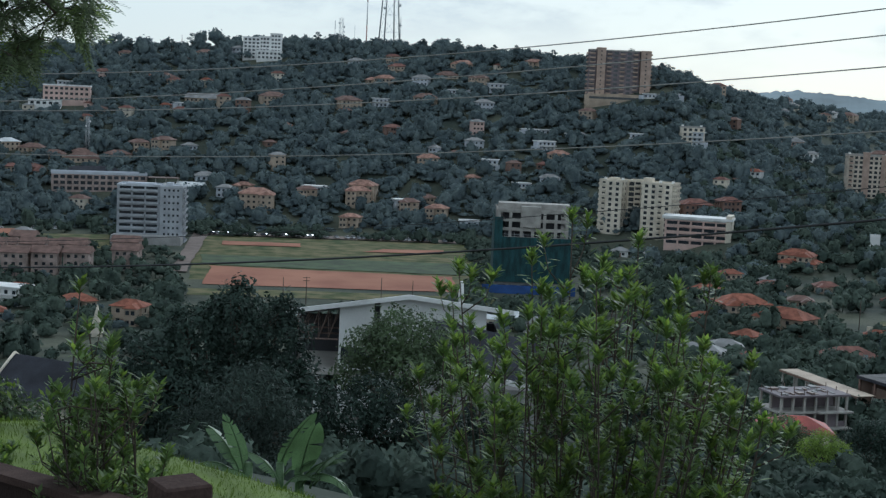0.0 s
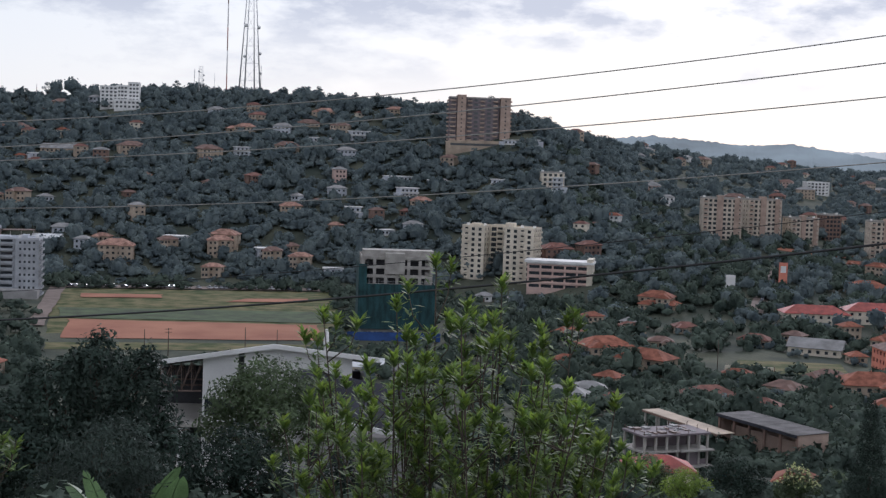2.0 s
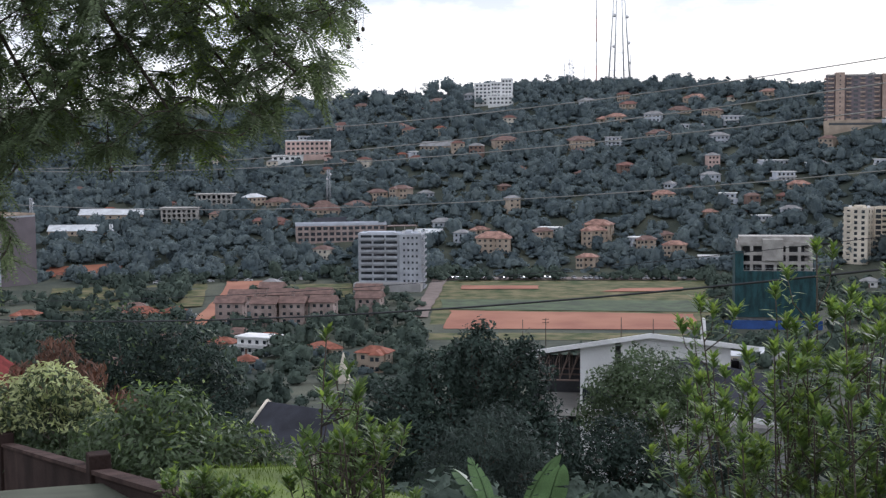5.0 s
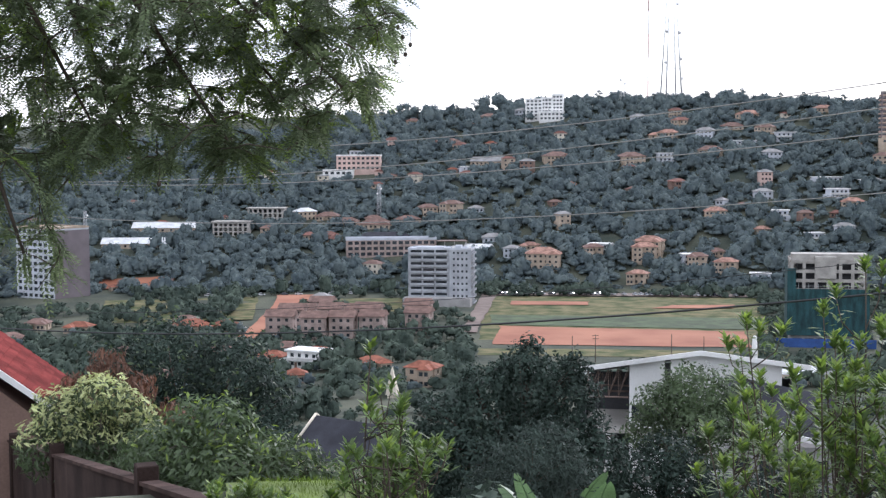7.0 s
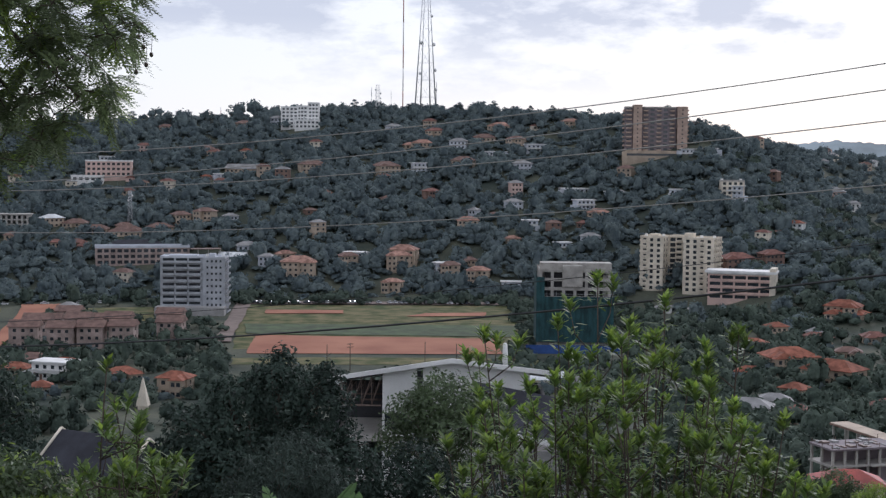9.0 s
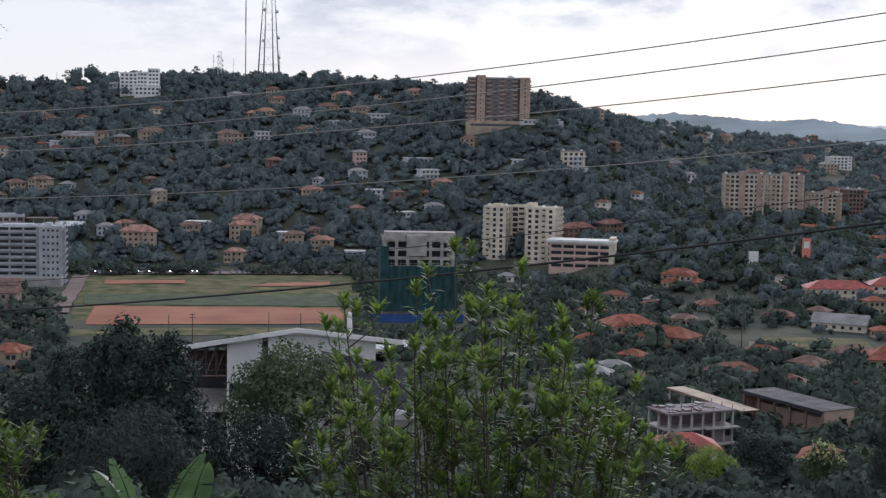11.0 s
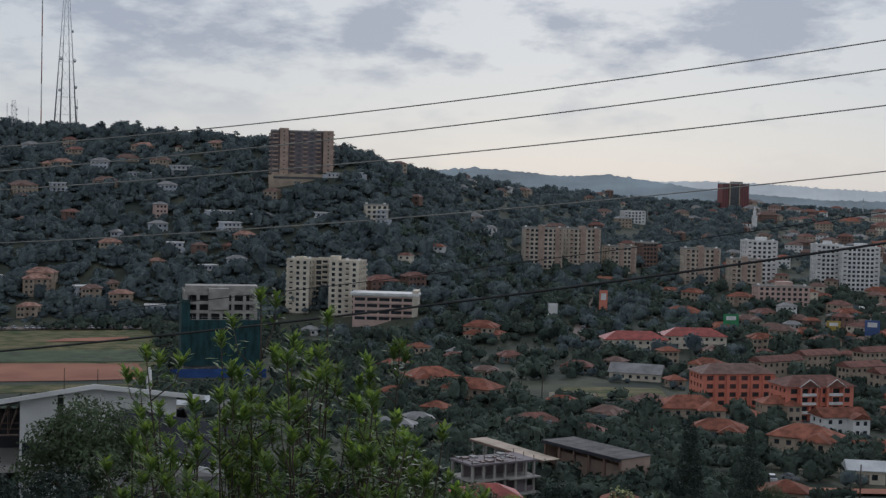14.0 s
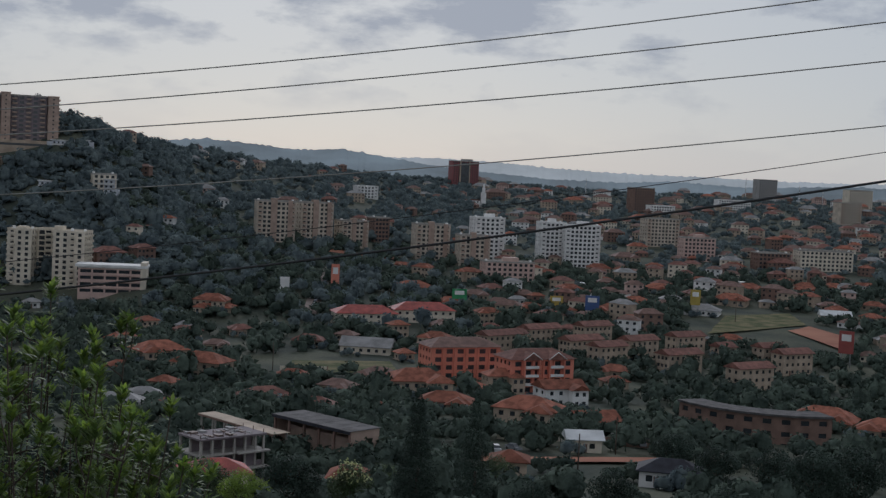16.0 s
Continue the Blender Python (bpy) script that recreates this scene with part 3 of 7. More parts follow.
for b, d, w, st, turn, wall, label in EAST_FLATS + EAST_BLOCKS:
    t = root("apartment_block", spot(b, d, turn), label, "building")
    n = max(3, round(w / 3.4))
    dep = 15 if d < 1300 else 18
    block(t, w, dep, st, 3.0, wall, f(n, 1.9, 1.7, balcony=(0, n - 1) if wall in ("white", "flatwall") else ()), f(3, 1.5, 1.4) if d < 900 else None, f(3, 1.5, 1.4) if d < 1300 else None, roof="concrete" if wall != "white" else "white", tanks=2 if d < 1100 else 0)
    if wall == "flatwall" and d < 1100:
        slabs(t, "stair_tower", "buff", "brown brick stair tower", (-w * 0.14, w * 0.02, -0.7, 4, 0, st * 3.0 + 2.4), (w * 0.30, w * 0.42, -0.6, 3, 0, st * 3.0 + 1.0))
    if wall == "darkred":
        slabs(t, "glass_bay", "glass", "dark glazed bay", (-w * 0.2, w * 0.12, -1.2, 3, 3, st * 3.0 - 2))
        slabs(t, "fin", "tan", "pale vertical fin", (-w * 0.24, -w * 0.2, -1.4, 3, 0, st * 3.0 + 1), (w * 0.12, w * 0.15, -1.4, 3, 0, st * 3.0 + 1))
        slabs(t, "plant_room", "grey", "", (-w * 0.1, w * 0.3, 4, 12, st * 3.0, st * 3.0 + 3.4))
    if wall in ("white", "pink") and d < 1200:
        slabs(t, "lift_house", wall, "", (-w * 0.1, w * 0.2, 4, 10, st * 3.0, st * 3.0 + 3.2))

# two orange apartment blocks among the villas
for b, d, w, turn, label in ((25.15, 517, 28, 24, "orange four-storey apartment block with a brown hipped roof"), (28.35, 487, 25, 30, "orange four-storey apartment block with white-edged gables")):
    t = root("apartment_block", spot(b, d, turn), label, "building")
    block(t, w, 13, 4, 3.0, "orange", f(6, 2.5, 1.7, 0.7, bars=2), f(4, 1.4, 1.4), f(4, 1.4, 1.4), roof="pink", parapet=0.05)
    rb = bmesh.new()
    o = 0.9
    solid(rb, [(-w / 2 - o, -o, 12.2), (w / 2 + o, -o, 12.2), (w / 2 + o, 13 + o, 12.2), (-w / 2 - o, 13 + o, 12.2)], [(-w / 2 + 5.5, 6.2, 15.2), (w / 2 - 5.5, 6.2, 15.2), (w / 2 - 5.5, 6.8, 15.2), (-w / 2 + 5.5, 6.8, 15.2)])
    part("tiled_roof", rb, M["brownroof"] if b < 26 else M["russet"], t, "hipped tiled roof")
    slabs(t, "pier", "orange", "", *[(-w / 2 + w * i / 6 - 0.25, -w / 2 + w * i / 6 + 0.25, -0.5, 0, 0, 12.1) for i in range(1, 6)])
    if b > 26:
        for gx in (-w * 0.2, w * 0.2):
            gm = bmesh.new()
            solid(gm, [(gx - 3.6, -1.6, 12.0), (gx + 3.6, -1.6, 12.0), (gx + 3.6, 5, 12.0), (gx - 3.6, 5, 12.0)], [(gx - 0.05, -1.6, 14.6), (gx + 0.05, -1.6, 14.6), (gx + 0.05, 5, 14.6), (gx - 0.05, 5, 14.6)])
            part("gable_roof", gm, M["russet"], t)
            for sgn in (-1, 1):
                gm = bmesh.new()
                tube(gm, [(gx, -1.7, 14.7), (gx + sgn * 3.8, -1.7, 12.0)], [0.16, 0.16], 4)
                part("verge", gm, M["white"], t)
            slabs(t, "bay", "orange", "", (gx - 3.2, gx - 2.7, -1.5, -0.01, 0, 12.0), (gx + 2.7, gx + 3.2, -1.5, -0.01, 0, 12.0))
            slabs(t, "balcony", "white", "", *[(gx - 2.6, gx + 2.6, -1.6, -0.6, s * 3.0 + 0.05, s * 3.0 + 0.9) for s in range(1, 4)])


# ---------------------------------------------------------------- houses
STYLES = {
    "w": ("white", "tin", "hip", "white house with a grey sheet roof"),
    "t": ("tan", "brownroof", "hip", "tan house with a brown tiled roof"),
    "c": ("cream", "brownroof", "hip", "cream house with a brown hipped roof"),
    "o": ("tan", "terracotta", "hip", "tan house with a terracotta hipped roof"),
    "r": ("tan", "russet", "hip", "tan house with a russet tiled roof"),
    "b": ("brown", "russet", "hip", "brick house with a russet roof"),
    "p": ("pink", "tin", "hip", "pink house with a grey sheet roof"),
    "y": ("tan", "paletin", "hip", "yellowish house with a pale sheet roof"),
    "s": ("white", "slate", "hip", "white house with a dark sheet roof"),
    "Q": ("cream", "tin", "gable", "long low shed with a grey sheet roof"),
    "n": ("cream", "paletin", "gable", "long low shed with a pale sheet roof"),
    "l": ("tan", "tin", "gable", "long low house with a tan sheet roof"),
    "L": ("cream", "redroof", "hip", "long cream building with a red sheet roof"),
    "k": ("tan", "russet", "gable", "tan walk-up flats with a russet pitched roof"),
    "S": ("brown", "rusttin", "gable", "long shed with a rusted dark sheet roof"),
    "g": ("white", "terracotta", "gable", "white-gabled villa with a terracotta roof"),
    "u": ("terrace", "brownroof", "gable", "stained pinkish-grey terraced house with a brown roof"),
    "m": ("white", "white", "flat", "white flat-roofed modern house"),
    "q": ("concrete", "concrete", "flat", "unfinished concrete frame house"),
}
STOREYS = {1: "single-storey", 2: "two-storey", 3: "three-storey"}


def roof_mesh(shape, w, dep, z, rise, eave=0.7):
    bm = bmesh.new()
    x0, x1, y0, y1 = -w / 2 - eave, w / 2 + eave, -eave, dep + eave
    base = [(x0, y0, z), (x1, y0, z), (x1, y1, z), (x0, y1, z)]
    rim = [(x, y, zz + 0.18) for x, y, zz in base]
    ym, run = (y0 + y1) / 2, (y1 - y0) / 2
    if shape == "hip" and w > dep * 0.8:
        k = min(run, (x1 - x0) / 2 - 0.3)
        top = [(x0 + k, ym - 0.05, z + rise), (x1 - k, ym - 0.05, z + rise), (x1 - k, ym + 0.05, z + rise), (x0 + k, ym + 0.05, z + rise)]
    elif shape == "mono":
        top = [(x0, y0, z + rise * 0.35), (x1, y0, z + rise * 0.35), (x1, y1, z + rise), (x0, y1, z + rise)]
    elif shape == "flat":
        top = [(x, y, z + 0.5) for x, y, _ in base]
    else:
        top = [(x0, ym - 0.05, z + rise), (x1, ym - 0.05, z + rise), (x1, ym + 0.05, z + rise), (x0, ym + 0.05, z + rise)]
    a, b, c = ([bm.verts.new(v) for v in ring] for ring in (base, rim, top))
    for lo, hi in ((a, b), (b, c)):
        for i in range(4):
            bm.faces.new((lo[i], lo[(i + 1) % 4], hi[(i + 1) % 4], hi[i]))
    bm.faces.new(list(reversed(a)))
    bm.faces.new(c)
    return bm


house_rng = random.Random(21)
YARD = []  # places for the trees in front of houses


def house(b, d, w, code, turn=None, dep=None, simple=False):
    """A house of one style: walls with openings, roof with eaves, windows, a door; wider ones get a projecting wing."""
    if d > 770 and code[0] in "wc" and house_rng.random() < 0.45:
        code = "m" + code[1]
    wall, roof, shape, label = STYLES[code[0]]
    # Far hill houses: walls dimmed for backlit fronts, tile paled for haze, by colour
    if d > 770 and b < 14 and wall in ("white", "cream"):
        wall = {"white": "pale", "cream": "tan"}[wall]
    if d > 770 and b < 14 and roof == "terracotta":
        roof, label = "hazetile", label.replace("terracotta", "dusty pink-brown")
    if wall == "tan":
        label = label.replace("cream", "tan")
    st = int(code[1])
    w = round(max(5.5, w) * 5) / 5
    dep = round((dep or min(max(6.5, w * 0.62), 13)) * 5) / 5
    turn = turn if turn is not None else house_rng.uniform(-32, 32)
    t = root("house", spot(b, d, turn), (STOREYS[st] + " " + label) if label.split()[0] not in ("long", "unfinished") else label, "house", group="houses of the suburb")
    sh = 3.0
    shell, shared = bmesh.new(), {}
    n = max(2, min(8, round(w / 3.3)))
    blank = f(0, 0, 0, 0)
    open_frame = code[0] == "q"
    spec = f(n, 1.9, 2.1, 0.4, wins=False) if open_frame else f(n, 1.35, 1.3, 0.95)
    side = dict(spec, cols=max(1, n // 2))
    for which in ("front", "right", "left", "back"):
        seen = (turn > 5 and which == "left") or (turn < -5 and which == "right")
        facade(t, shell, w, dep, which, st, sh, depth=0.25, shared=shared, **(spec if which == "front" else side if seen and d < 850 else blank))
    if shape == "gable":
        rise = (dep / 2 + 0.7) * 0.5
        for x in (-w / 2, w / 2):
            feet = [shared[(round(x, 2), round(y, 2), round(st * sh, 2))] for y in (0, dep)]
            shell.faces.new((*feet, shell.verts.new((x, dep / 2, st * sh + rise - 0.4))))
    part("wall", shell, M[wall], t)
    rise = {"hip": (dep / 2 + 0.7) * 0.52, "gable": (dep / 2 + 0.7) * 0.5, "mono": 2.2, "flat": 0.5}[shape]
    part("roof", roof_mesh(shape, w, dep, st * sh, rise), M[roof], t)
    if not simple and not open_frame and d < 770:
        door = bmesh.new()
        box(door, -0.5, 0.5, -0.05, 0.0, 0, 2.1)
        dx = -w / 2 + 0.6 + (w - 1.2) / n
        p = part("door", door, M["brown"], t)
        p.location = (dx, 0, 0)
    if not simple and shape == "flat" and not open_frame and w > 6.5:
        side_x = -w / 2 - 2.6 if house_rng.random() < 0.5 else w / 2 - 1.4
        slabs(t, "wing", wall, "", (side_x, side_x + 4.0, -1.6, dep * 0.7, -3, 2.9 if st > 1 else 2.2))
        slabs(t, "terrace_slab", "white", "", (-w / 2 - 0.3, w / 2 + 0.3, -1.4, -0.02, st * 3.0 - 3.2, st * 3.0 - 2.95))
        slabs(t, "terrace_rail", "frame", "", (-w / 2 - 0.3, w / 2 + 0.3, -1.42, -1.3, st * 3.0 - 2.95, st * 3.0 - 2.2))
    if not simple and w > 9 and shape in ("hip", "gable") and code[0] in "ocrtbgp":
        ww, wd = w * 0.4, 3.2
        wing = bmesh.new()
        x0 = -w / 2 + 0.6 if house_rng.random() < 0.5 else w / 2 - ww - 0.6
        box(wing, x0, x0 + ww, -wd, 0.0, -3, st * sh - 0.1)
        part("wing", wing, M[wall], t)
        rb = bmesh.new()
        xm, o, z = x0 + ww / 2, 0.6, st * sh - 0.08
        rr = (ww / 2 + o) * 0.5
        solid(rb, [(x0 - o, -wd - o, z), (x0 + ww + o, -wd - o, z), (x0 + ww + o, dep * 0.45, z), (x0 - o, dep * 0.45, z)],
              [(xm - 0.05, -wd + (1.2 if shape == "hip" else -o), z + rr), (xm + 0.05, -wd + (1.2 if shape == "hip" else -o), z + rr), (xm + 0.05, dep * 0.45, z + rr), (xm - 0.05, dep * 0.45, z + rr)])
        part("wing_roof", rb, M[roof], t)
        for s in range(st):
            for k in (0.28, 0.72):
                p = part("window", pane_mesh(1.2, 1.3), None, t)
                p.location = (x0 + ww * k, -wd - 0.03, s * sh + 0.95)
    if d < 1150:
        for k in range(3 if w > 9 else 2):
            YARD.append((b + math.degrees(house_rng.uniform(-0.7, 0.7) * w / d), d - house_rng.uniform(4.5, 9)))
    CLEAR.append((b, d + 3, math.degrees(w / 2 / d) + 0.1, 7))
    return t


HILL_HOUSES = [
    (-12.04, 1192, 12.0, "w2"),
    (-12.78, 1156, 11.7, "t1"),
    (-9.58, 1138, 13.8, "c2"),
    (-8.38, 1147, 10.2, "w2"),
    (-11.53, 1080, 21.9, "t1"),
    (-9.74, 1019, 27.3, "l1"),
    (-10.60, 1009, 7.4, "w1"),
    (-6.82, 1007, 18.4, "t2"),
    (-3.76, 993, 18.1, "c2"),
    (-2.51, 997, 10.1, "w2"),
    (-6.41, 950, 10.8, "o1"),
    (-2.45, 1046, 15.3, "o2"),
    (-3.49, 1093, 11.5, "w2"),
    (-2.13, 1104, 9.9, "r2"),
    (-11.31, 904, 12.5, "c3"),
    (-12.13, 908, 11.8, "c2"),
    (-10.14, 911, 8.9, "w1"),
    (-12.91, 893, 14.5, "t1"),
    (-3.97, 932, 5.3, "t1"),
    (-1.94, 1076, 13.1, "r2"),
]
HILL_HOUSES_MIDDLE = [
    (0.12, 1057, 17.1, "t1"),
    (0.71, 1084, 17.6, "o1"),
    (3.75, 1076, 14.0, "o1"),
    (-0.97, 1044, 12.7, "w2"),
    (0.61, 1021, 16.6, "w1"),
    (2.25, 1023, 14.1, "w2"),
    (1.37, 1040, 12.7, "c2"),
    (-0.73, 997, 17.0, "c2"),
    (1.77, 983, 12.8, "w2"),
    (-1.93, 935, 10.6, "b2"),
    (1.50, 935, 8.3, "p3"),
    (4.00, 932, 17.0, "w1"),
    (5.25, 922, 5.6, "w1"),
    (5.78, 919, 6.7, "w1"),
    (7.93, 910, 8.1, "w1"),
    (4.33, 902, 12.4, "w2"),
    (4.82, 888, 13.7, "o1"),
    (-0.34, 895, 5.8, "w2"),
    (-0.50, 877, 13.5, "o2"),
    (2.05, 874, 9.9, "c2"),
]
HILL_HOUSES_EAST = [
    (4.14, 872, 5.7, "b1"),
    (1.41, 853, 8.3, "o1"),
    (3.48, 843, 8.9, "w1"),
    (4.57, 843, 11.6, "w2"),
    (1.46, 908, 11.0, "w2"),
    (8.39, 975, 10.3, "w1"),
    (9.29, 977, 10.3, "w1"),
    (13.63, 1195, 11.5, "w1"),
    (16.12, 1400, 16.0, "t2"),
    (14.00, 1061, 21.5, "p1"),
    (14.89, 1032, 10.0, "w2"),
    (10.19, 908, 13.3, "w3"),
    (15.48, 1378, 11.2, "w1"),
    (-13.75, 997, 9.7, "t1"),
    (-15.04, 1071, 13.0, "w1"),
    (-16.37, 910, 14.8, "c1"),
    (-15.51, 895, 14.5, "t1"),
    (-14.43, 899, 10.9, "t1"),
    (-17.02, 872, 8.5, "r1"),
    (-16.17, 862, 7.0, "r1"),
    (-5.19, 826, 12.1, "c2"),
    (-3.33, 812, 14.5, "o3"),
    (-1.42, 808, 9.8, "c2"),
]
FOOT_HOUSES = [
    (-8.80, 823, 9.3, "w2"),
    (-7.44, 804, 20.2, "o3"),
    (-8.06, 836, 10.2, "o1"),
    (-5.38, 821, 11.3, "c2"),
    (-3.19, 821, 16.7, "o3"),
    (-1.21, 805, 11.1, "c2"),
    (-0.09, 797, 12.3, "o2"),
    (-3.65, 780, 10.8, "o2"),
    (-0.44, 820, 9.3, "t1"),
    (-9.48, 852, 13.8, "w1"),
    (1.31, 788, 10.9, "c1"),
    (-2.82, 1052, 11.1, "o1"),
    (-4.87, 831, 6.7, "w1"),
    (10.56, 791, 18.0, "b2"),
    (11.89, 802, 13.0, "b2"),
    (8.81, 714, 7.5, "w1"),
    (7.56, 723, 8.2, "w1"),
    (14.56, 693, 16.9, "o2"),
    (13.50, 639, 6.7, "w1"),
]
WEST_HOUSES = [
    (-18.74, 883, 10.0, "t2"),
    (-17.13, 913, 13.3, "y2"),
    (-14.36, 886, 21.6, "t1"),
    (-16.21, 869, 12.7, "r1"),
    (-13.89, 857, 34.8, "s1"),
    (-22.81, 911, 44.4, "n1"),
    (-23.92, 879, 46.4, "n1"),
    (-20.26, 892, 23.1, "q3"),
    (-18.85, 917, 23.8, "q3"),
]
WEST_NEAR_HOUSES = [
    (-18.78, 497, 10.1, "o1"),
    (-17.39, 484, 13.0, "m2"),
    (-17.63, 445, 6.5, "o1"),
    (-12.55, 433, 9.8, "o2"),
    (-21.73, 605, 14.7, "o1"),
    (-20.37, 606, 9.8, "o1"),
    (-16.68, 716, 8.7, "w1"),
    (-10.17, 833, 15.5, "n1"),
    (-12.15, 740, 10.2, "m1"),
]
EAST_HOUSES = [
    (12.82, 523, 18.7, "o2"),
    (14.08, 487, 17.8, "o2"),
    (11.04, 495, 10.0, "o1"),
    (17.99, 479, 11.3, "o1"),
    (23.37, 455, 20.7, "o2"),
    (24.33, 424, 15.8, "o1"),
    (25.35, 468, 8.3, "o1"),
    (27.65, 373, 17.0, "o2"),
    (29.34, 456, 14.8, "g2"),
    (30.67, 383, 15.2, "g1"),
    (17.22, 417, 15.6, "r1"),
    (12.89, 379, 7.7, "r1"),
    (27.16, 280, 7.3, "o1"),
    (20.45, 213, 4.8, "o1"),
    (14.66, 690, 18.5, "o1"),
    (21.01, 665, 30.2, "L2"),
    (23.38, 684, 30.5, "L2"),
    (33.78, 281, 12.5, "s1"),
]
EAST_TERRACES = [
    (26.85, 601, 21.0, "k3"),
    (28.40, 630, 17.9, "k3"),
    (30.11, 598, 17.0, "k3"),
    (30.54, 649, 15.8, "k3"),
    (31.21, 581, 14.2, "k3"),
    (32.45, 611, 14.9, "k3"),
    (34.13, 570, 16.6, "k3"),
    (34.31, 636, 15.5, "k3"),
    (36.99, 539, 15.7, "k3"),
    (38.57, 601, 14.6, "k3"),
    (35.84, 632, 7.7, "k2"),
    (20.95, 583, 21.3, "Q1"),
    (30.25, 329, 8.0, "n1"),
    (22.71, 568, 6.9, "o1"),
    (21.43, 385, 9.4, "o1"),
    (19.75, 457, 11.1, "t1"),
    (37.62, 642, 11.5, "k2"),
]
EAST_FAR_HOUSES = [
    (23.04, 785, 22.3, "o1"),
    (24.47, 740, 15.0, "o1"),
    (26.02, 692, 12.3, "o2"),
    (27.74, 743, 13.9, "o1"),
    (27.14, 772, 9.4, "w1"),
    (29.32, 843, 15.0, "o1"),
    (30.98, 754, 18.3, "o1"),
    (29.13, 742, 13.2, "o1"),
    (32.10, 797, 17.5, "o1"),
    (31.55, 1042, 19.4, "t2"),
    (30.43, 950, 15.4, "o2"),
    (32.75, 872, 17.7, "o1"),
    (33.46, 821, 13.3, "w1"),
    (34.88, 924, 15.0, "g1"),
    (35.71, 840, 20.4, "o1"),
    (34.61, 780, 19.0, "w1"),
    (36.57, 908, 18.4, "o1"),
    (37.62, 1071, 19.1, "b2"),
    (35.85, 1050, 17.0, "o1"),
    (39.92, 799, 16.2, "n1"),
]
for rows in (HILL_HOUSES, HILL_HOUSES_MIDDLE, HILL_HOUSES_EAST):
    for b, d, w, code in rows:
        house(b, d, w, code)
for b, d, w, code in FOOT_HOUSES:
    house(b, d, w, code)
for rows in (WEST_HOUSES, WEST_NEAR_HOUSES):
    for b, d, w, code in rows:
        house(b, d, w, code, turn=-12 if code[0] in "unq" else None)
for d, b0, b1, st in ((578, -18.9, -13.9, 3), (604, -18.7, -13.9, 3), (632, -18.3, -15.0, 2), (660, -17.9, -15.6, 2), (590, -13.3, -12.0, 3), (622, -13.5, -12.0, 3)):
    n = max(1, int((b1 - b0) / 1.2))
    for k in range(n):
        b = b0 + (k + 0.5) * (b1 - b0) / n
        house(b + house_rng.uniform(-0.1, 0.1), d + house_rng.uniform(-4, 4), house_rng.uniform(9.5, 11.5), "u%d" % st, turn=-14, dep=9)
for rows in (EAST_HOUSES, EAST_TERRACES, EAST_FAR_HOUSES):
    for b, d, w, code in rows:
        house(b, d, w * (1.15 if code[0] == "k" else 1), code, turn={"k": 46, "L": 14, "S": -40, "n": 10}.get(code[0]), dep=7.5 if code[0] == "k" else None)


def crowd(n, b0, b1, d0, d1, codes, low, high, simple=False):
    """More houses among the named ones, kept apart from all others."""
    made = tries = 0
    while made < n and tries < n * 60:
        tries += 1
        b, d = house_rng.uniform(b0, b1), math.sqrt(house_rng.uniform(d0 * d0, d1 * d1))
        w = house_rng.uniform(low, high)
        if all(abs(b - cb) > cw + math.degrees(w / 2 / d) or abs(d + 3 - cd) > cd_ + 8 for cb, cd, cw, cd_ in CLEAR):
            house(b, d, w, house_rng.choice(codes), simple=simple)
            made += 1


KEEP = len(CLEAR)
CLEAR += [(36.6, 755, 2.6, 70), (39.0, 715, 1.6, 50), (20.0, 540, 4.5, 30)]
crowd(22, 11, 32, 380, 640, ("o1", "o1", "r1", "o2", "t1", "w1"), 8, 14)
crowd(44, 22, 45, 650, 1000, ("o1", "o1", "r1", "o2", "t1", "w1", "g1", "r1"), 8, 15)
crowd(10, -30, -12, 440, 640, ("o1", "r1", "t1"), 7, 11)


